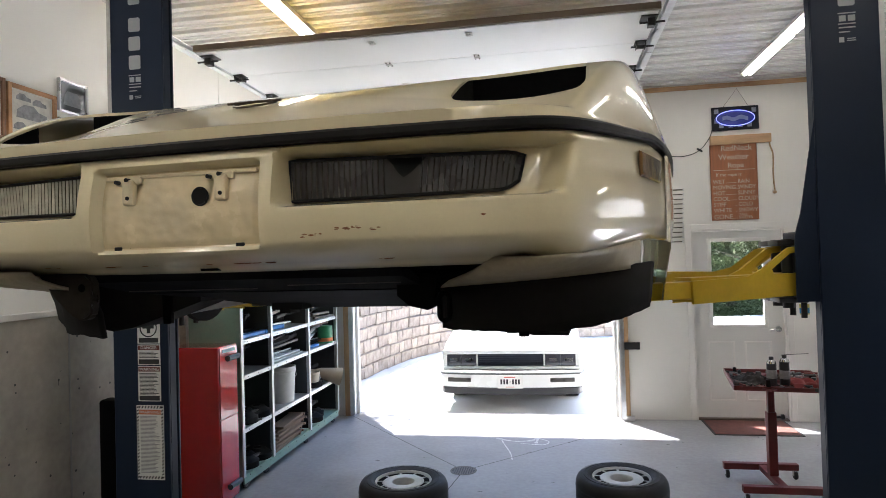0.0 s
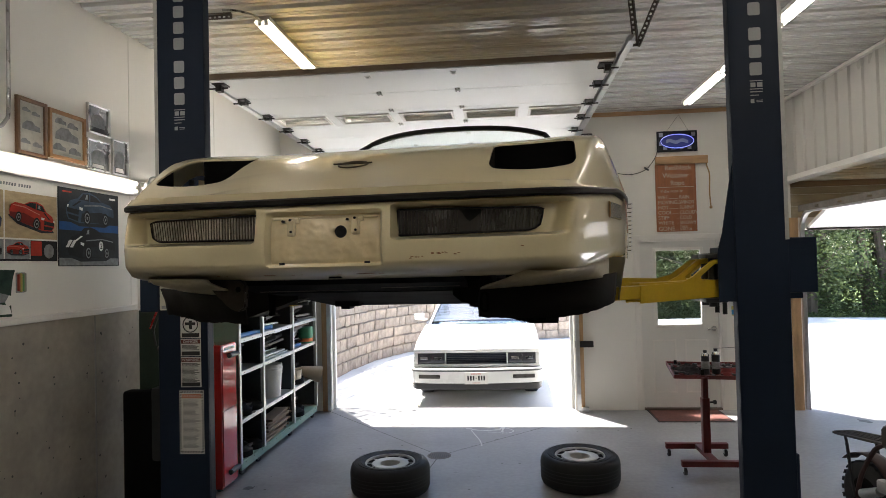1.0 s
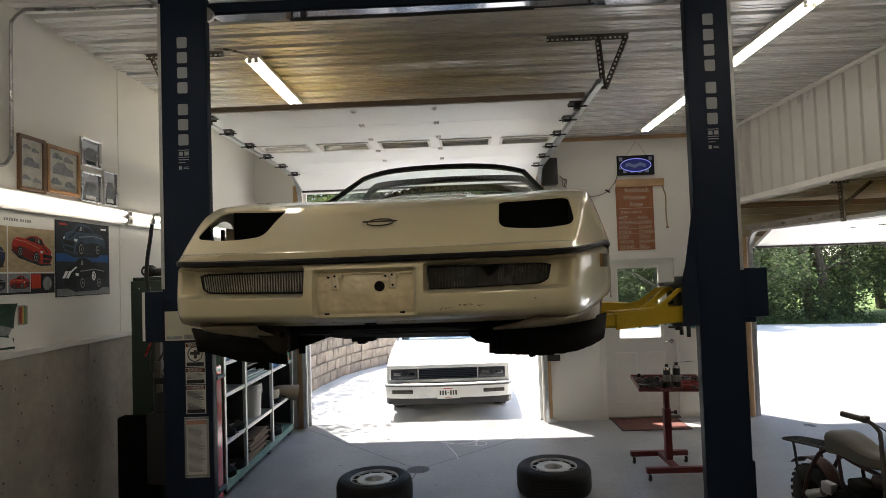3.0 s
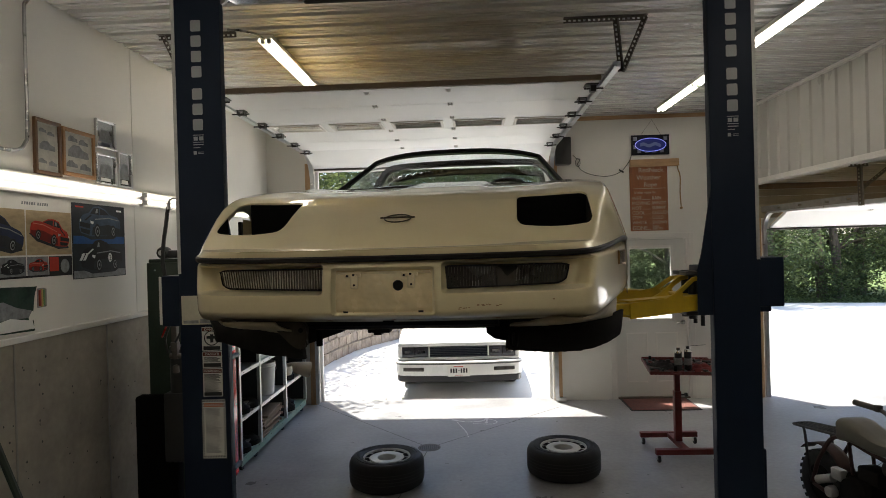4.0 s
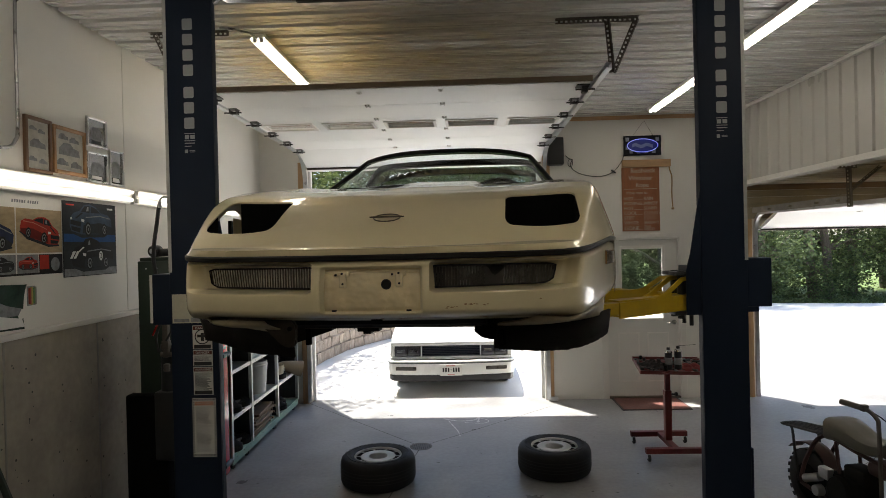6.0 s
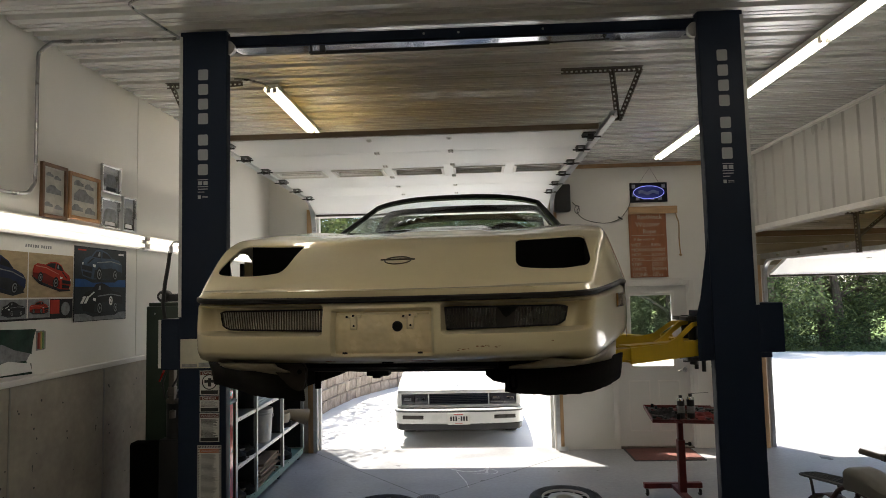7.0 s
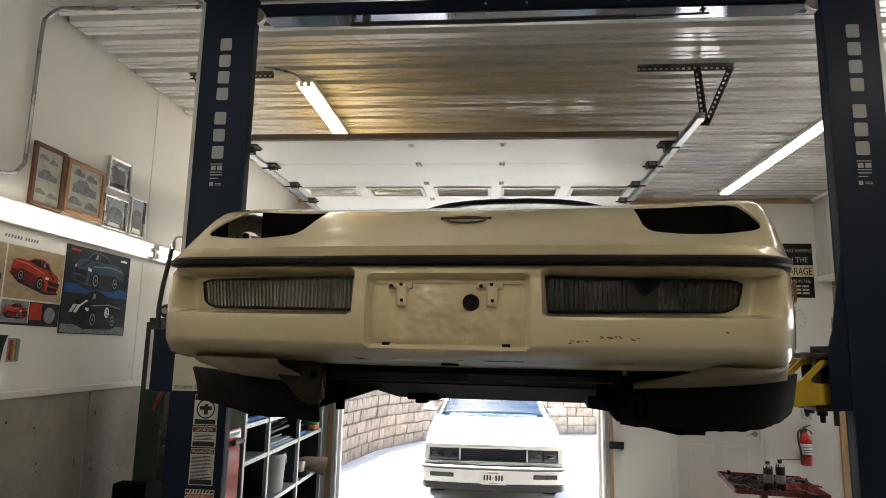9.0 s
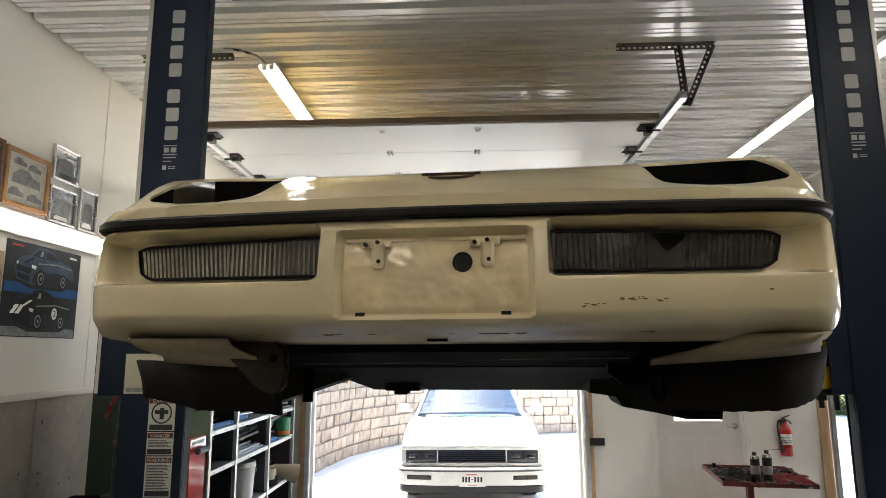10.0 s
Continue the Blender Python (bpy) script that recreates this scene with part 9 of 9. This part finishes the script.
for k in range(4):
    tube(bm, [((0.09 - 0.012 * k) * math.cos(t), (0.09 - 0.012 * k) * math.sin(t), 0.012 + 0.016 * k) for t in np.linspace(0, 6.283, 25)], 0.009, 6)
part("strap", bm, mat("yellow_black_strap", (0.30, 0.24, 0.06), 0.8, var=0.5, scale=30), coil, "", True)
truck = thing("hand_truck", (-1.95, 2.80, 0), "dark green hand truck leaning on the wall", "hand truck")
for y in (-0.16, 0.16):
    bm = bmesh.new()
    tube(bm, [(0.22, y, 0.12), (-0.15, y, 1.05), (-0.17, y, 1.12)], 0.02, 8)
    part("rail", bm, M_DKGREEN, truck, "", True)
bm = bmesh.new()
tube(bm, bend([(-0.17, -0.16, 1.12), (-0.175, -0.10, 1.17), (-0.175, 0.10, 1.17), (-0.17, 0.16, 1.12)], 6), 0.02, 8)
part("grip", bm, M_DKGREEN, truck, "", True)
for z in (0.35, 0.7):
    bm = bmesh.new()
    x = 0.22 - 0.37 * (z - 0.12) / 0.93
    tube(bm, [(x, -0.16, z), (x, 0.16, z)], 0.015, 8)
    part("cross_bar", bm, M_DKGREEN, truck, "", True)
bm = bmesh.new()
bx(bm, 0.22, 0.40, -0.2, 0.2, 0.02, 0.03)
part("toe_plate", bm, M_DKGREEN, truck)
for y in (-0.22, 0.22):
    bm = bmesh.new()
    lathe(bm, [(0.04, -0.03), (0.10, -0.03), (0.12, 0.0), (0.10, 0.03), (0.04, 0.03)], 24, 1, (0.16, y, 0.12))
    part("wheel", bm, M_RUBBER, truck, "", True)

# ---- small motorbike ----
bike = thing("mini_bike", (3.04, 4.43, 0), "old dark red mini motorbike with a grey seat and rear rack", "mini bike", rz=-82)
M_BIKERED = mat("faded_red_frame", (0.050, 0.019, 0.017), 0.6, var=0.3, scale=10)
M_SEAT = mat("grey_vinyl", (0.135, 0.125, 0.10), 0.45, var=0.12, scale=8)


def bike_wheel(x):
    bm = bmesh.new()
    lathe(bm, [(0.13, -0.04), (0.19, -0.045), (0.225, -0.025), (0.232, 0.0), (0.225, 0.025), (0.19, 0.045), (0.13, 0.04)], 36, 1, (x, 0, 0.232))
    ty = part("tyre", bm, M_RUBBER, bike, "knobbly black tyre", True)
    for k in range(26):
        t = 2 * math.pi * k / 26
        bm = bmesh.new()
        box(bm, (0, 0, 0), (0.010, 0.072, 0.030), 0.002, Matrix.Rotation(-t, 3, "Y"))
        bmesh.ops.translate(bm, vec=(x + 0.229 * math.cos(t), 0, 0.232 + 0.229 * math.sin(t)), verts=bm.verts)
        part("tread_block", bm, M_RUBBER, ty)
    bm = bmesh.new()
    lathe(bm, [(0.025, -0.03), (0.06, -0.02), (0.12, -0.035), (0.135, -0.03), (0.135, 0.03), (0.12, 0.035), (0.06, 0.02), (0.025, 0.03)], 28, 1, (x, 0, 0.232))
    part("rim", bm, M_UNDER, ty, "grimy dark rim", True)


bike_wheel(0.0)
bike_wheel(0.98)
bm = bmesh.new()
for y in (-0.09, 0.09):
    tube(bm, bend([(0.0, y, 0.232), (0.10, y, 0.22), (0.42, y * 0.8, 0.17), (0.62, y * 0.7, 0.20), (0.80, y * 0.3, 0.52)], 6), 0.015, 8)
    tube(bm, bend([(-0.01, y, 0.25), (0.07, y, 0.45), (0.24, y, 0.640), (0.52, y * 0.8, 0.615), (0.82, y * 0.3, 0.56)], 6), 0.015, 8)
    tube(bm, [(0.34, y * 0.9, 0.63), (0.40, y * 0.85, 0.18)], 0.012, 8)
part("frame", bm, M_BIKERED, bike, "faded red tube frame", True)
bm = bmesh.new()
for t0 in range(1):
    pts = [(0.27 * math.cos(t), 0.232 + 0.285 * math.sin(t)) for t in np.linspace(0.35, 2.35, 16)]
    g = [[bm.verts.new((x, y, z)) for y in (-0.055, -0.03, 0.03, 0.055)] for x, z in pts]
    for a, b in zip(g, g[1:]):
        for k in range(3):
            bm.faces.new((a[k], a[k + 1], b[k + 1], b[k]))
md = part("rear_fender", bm, M_BIKERED, bike, "", True)
s_ = md.modifiers.new("thick", "SOLIDIFY")
s_.thickness = 0.004
bm = bmesh.new()


def seat_at(u, v):
    """u along the seat, v round its section."""
    x = 0.27 + 0.45 * u
    w = 0.12 - 0.045 * u
    h = float(np.interp(u, (0, 0.3, 0.6, 1), (0.078, 0.068, 0.050, 0.040)))
    zt = float(np.interp(u, (0, 0.15, 0.35, 0.6, 0.8, 1), (0.777, 0.780, 0.758, 0.716, 0.708, 0.724)))
    t = 2 * math.pi * v
    return Vector((x, w * max(-1, min(1, 1.25 * math.cos(t))), zt - h + h * max(-1, min(1, 1.2 * math.sin(t)))))


g = sheet(bm, seat_at, [u for u in np.linspace(0, 1, 14)], [v for v in np.linspace(0, 1, 25)])
bm.faces.new(g[0][:-1])
bm.faces.new(g[-1][:-1])
bmesh.ops.remove_doubles(bm, verts=bm.verts, dist=0.0005)
part("seat", bm, M_SEAT, bike, "grey vinyl seat", True)
bm = bmesh.new()
tube(bm, bend([(0.34, -0.09, 0.660), (0.05, -0.09, 0.628), (-0.20, -0.08, 0.598), (-0.255, -0.05, 0.592), (-0.255, 0.05, 0.592), (-0.20, 0.08, 0.598), (0.05, 0.09, 0.628), (0.34, 0.09, 0.660)], 5), 0.009, 7)
rack = part("rear_rack", bm, M_BLACK, bike, "black tube rack", True)
for y in (-0.06, -0.02, 0.02, 0.06):
    bm = bmesh.new()
    tube(bm, [(-0.25, y * 0.85, 0.592), (0.34, y, 0.660)], 0.006, 6)
    part("rack_rod", bm, M_BLACK, rack, "", True)
for y in (-0.10, 0.10):
    bm = bmesh.new()
    tube(bm, bend([(-0.10, y * 0.9, 0.605), (-0.07, y, 0.56), (-0.04, y, 0.36), (-0.01, y, 0.24)], 5), 0.010, 7)
    part("rack_stay", bm, M_BLACK, rack, "", True)
bm = bmesh.new()
box(bm, (0.42, 0, 0.33), (0.24, 0.20, 0.20), 0.03)
box(bm, (0.50, -0.02, 0.46), (0.18, 0.14, 0.10), 0.02)
lathe(bm, [(0.0, -0.13), (0.09, -0.13), (0.10, -0.10), (0.10, 0.0), (0.0, 0.0)], 22, 1, (0.40, 0, 0.32))
part("engine", bm, M_UNDER, bike, "grimy engine", True)
bm = bmesh.new()
box(bm, (0.28, -0.11, 0.40), (0.10, 0.06, 0.08), 0.015)
cyl(bm, (0.24, -0.12, 0.36), (0.10, -0.13, 0.30), 0.03, 0.03, 14)
lathe(bm, [(0.0, -0.15), (0.035, -0.15), (0.04, -0.13), (0.04, -0.10), (0.0, -0.10)], 16, 1, (0.22, 0, 0.26))
part("muffler", bm, M_ALU, bike, "", True)
bm = bmesh.new()
box(bm, (0.68, 0, 0.545), (0.20, 0.15, 0.10), 0.04)
part("fuel_tank", bm, M_BIKERED, bike, "dull red fuel tank", True)
bm = bmesh.new()
for y in (-0.075, 0.075):
    tube(bm, [(0.98, y, 0.232), (0.84, y, 0.62), (0.80, y, 0.76)], 0.016, 8)
tube(bm, [(0.80, -0.09, 0.60), (0.80, 0.09, 0.60)], 0.016, 8)
part("fork", bm, M_DARKMET, bike, "worn front fork", True)
bm = bmesh.new()
tube(bm, [(0.86, -0.20, 0.42), (0.86, 0.20, 0.42)], 0.012, 8)
for sg in (-1, 1):
    tube(bm, bend([(0.86, sg * 0.20, 0.42), (0.83, sg * 0.18, 0.66), (0.80, sg * 0.160, 0.86), (0.785, sg * 0.160, 0.91), (0.72, sg * 0.178, 0.952), (0.58, sg * 0.222, 0.965)], 6), 0.013, 8)
bars = part("handlebar", bm, M_DARKMET, bike, "tall worn steel handlebar", True)
for sg in (-1, 1):
    bm = bmesh.new()
    cyl(bm, (0.70, sg * 0.185, 0.956), (0.575, sg * 0.224, 0.966), 0.018, 0.018, 14)
    part("grip", bm, M_SEAT, bars, "grey rubber hand grip", True)
    bm = bmesh.new()
    box(bm, (0.715, sg * 0.180, 0.958), (0.035, 0.04, 0.042), 0.008)
    part("lever_clamp", bm, M_DARKMET, bars)
    bm = bmesh.new()
    tube(bm, bend([(0.73, sg * 0.17, 0.95), (0.82, sg * 0.13, 0.90), (0.88, sg * 0.09, 0.78), (0.90, sg * 0.05, 0.60)], 6), 0.004, 6)
    part("cable", bm, M_BLACK, bars, "", True)
bm = bmesh.new()
tube(bm, [(0.36, -0.16, 0.15), (0.36, 0.16, 0.15)], 0.012, 8)
tube(bm, bend([(0.30, 0.14, 0.14), (0.22, 0.18, 0.05), (0.2, 0.22, 0.004)], 4), 0.009, 7)
part("foot_pegs", bm, M_DARKMET, bike, "", True)
bike.scale = (1.02, 1.02, 1.02)
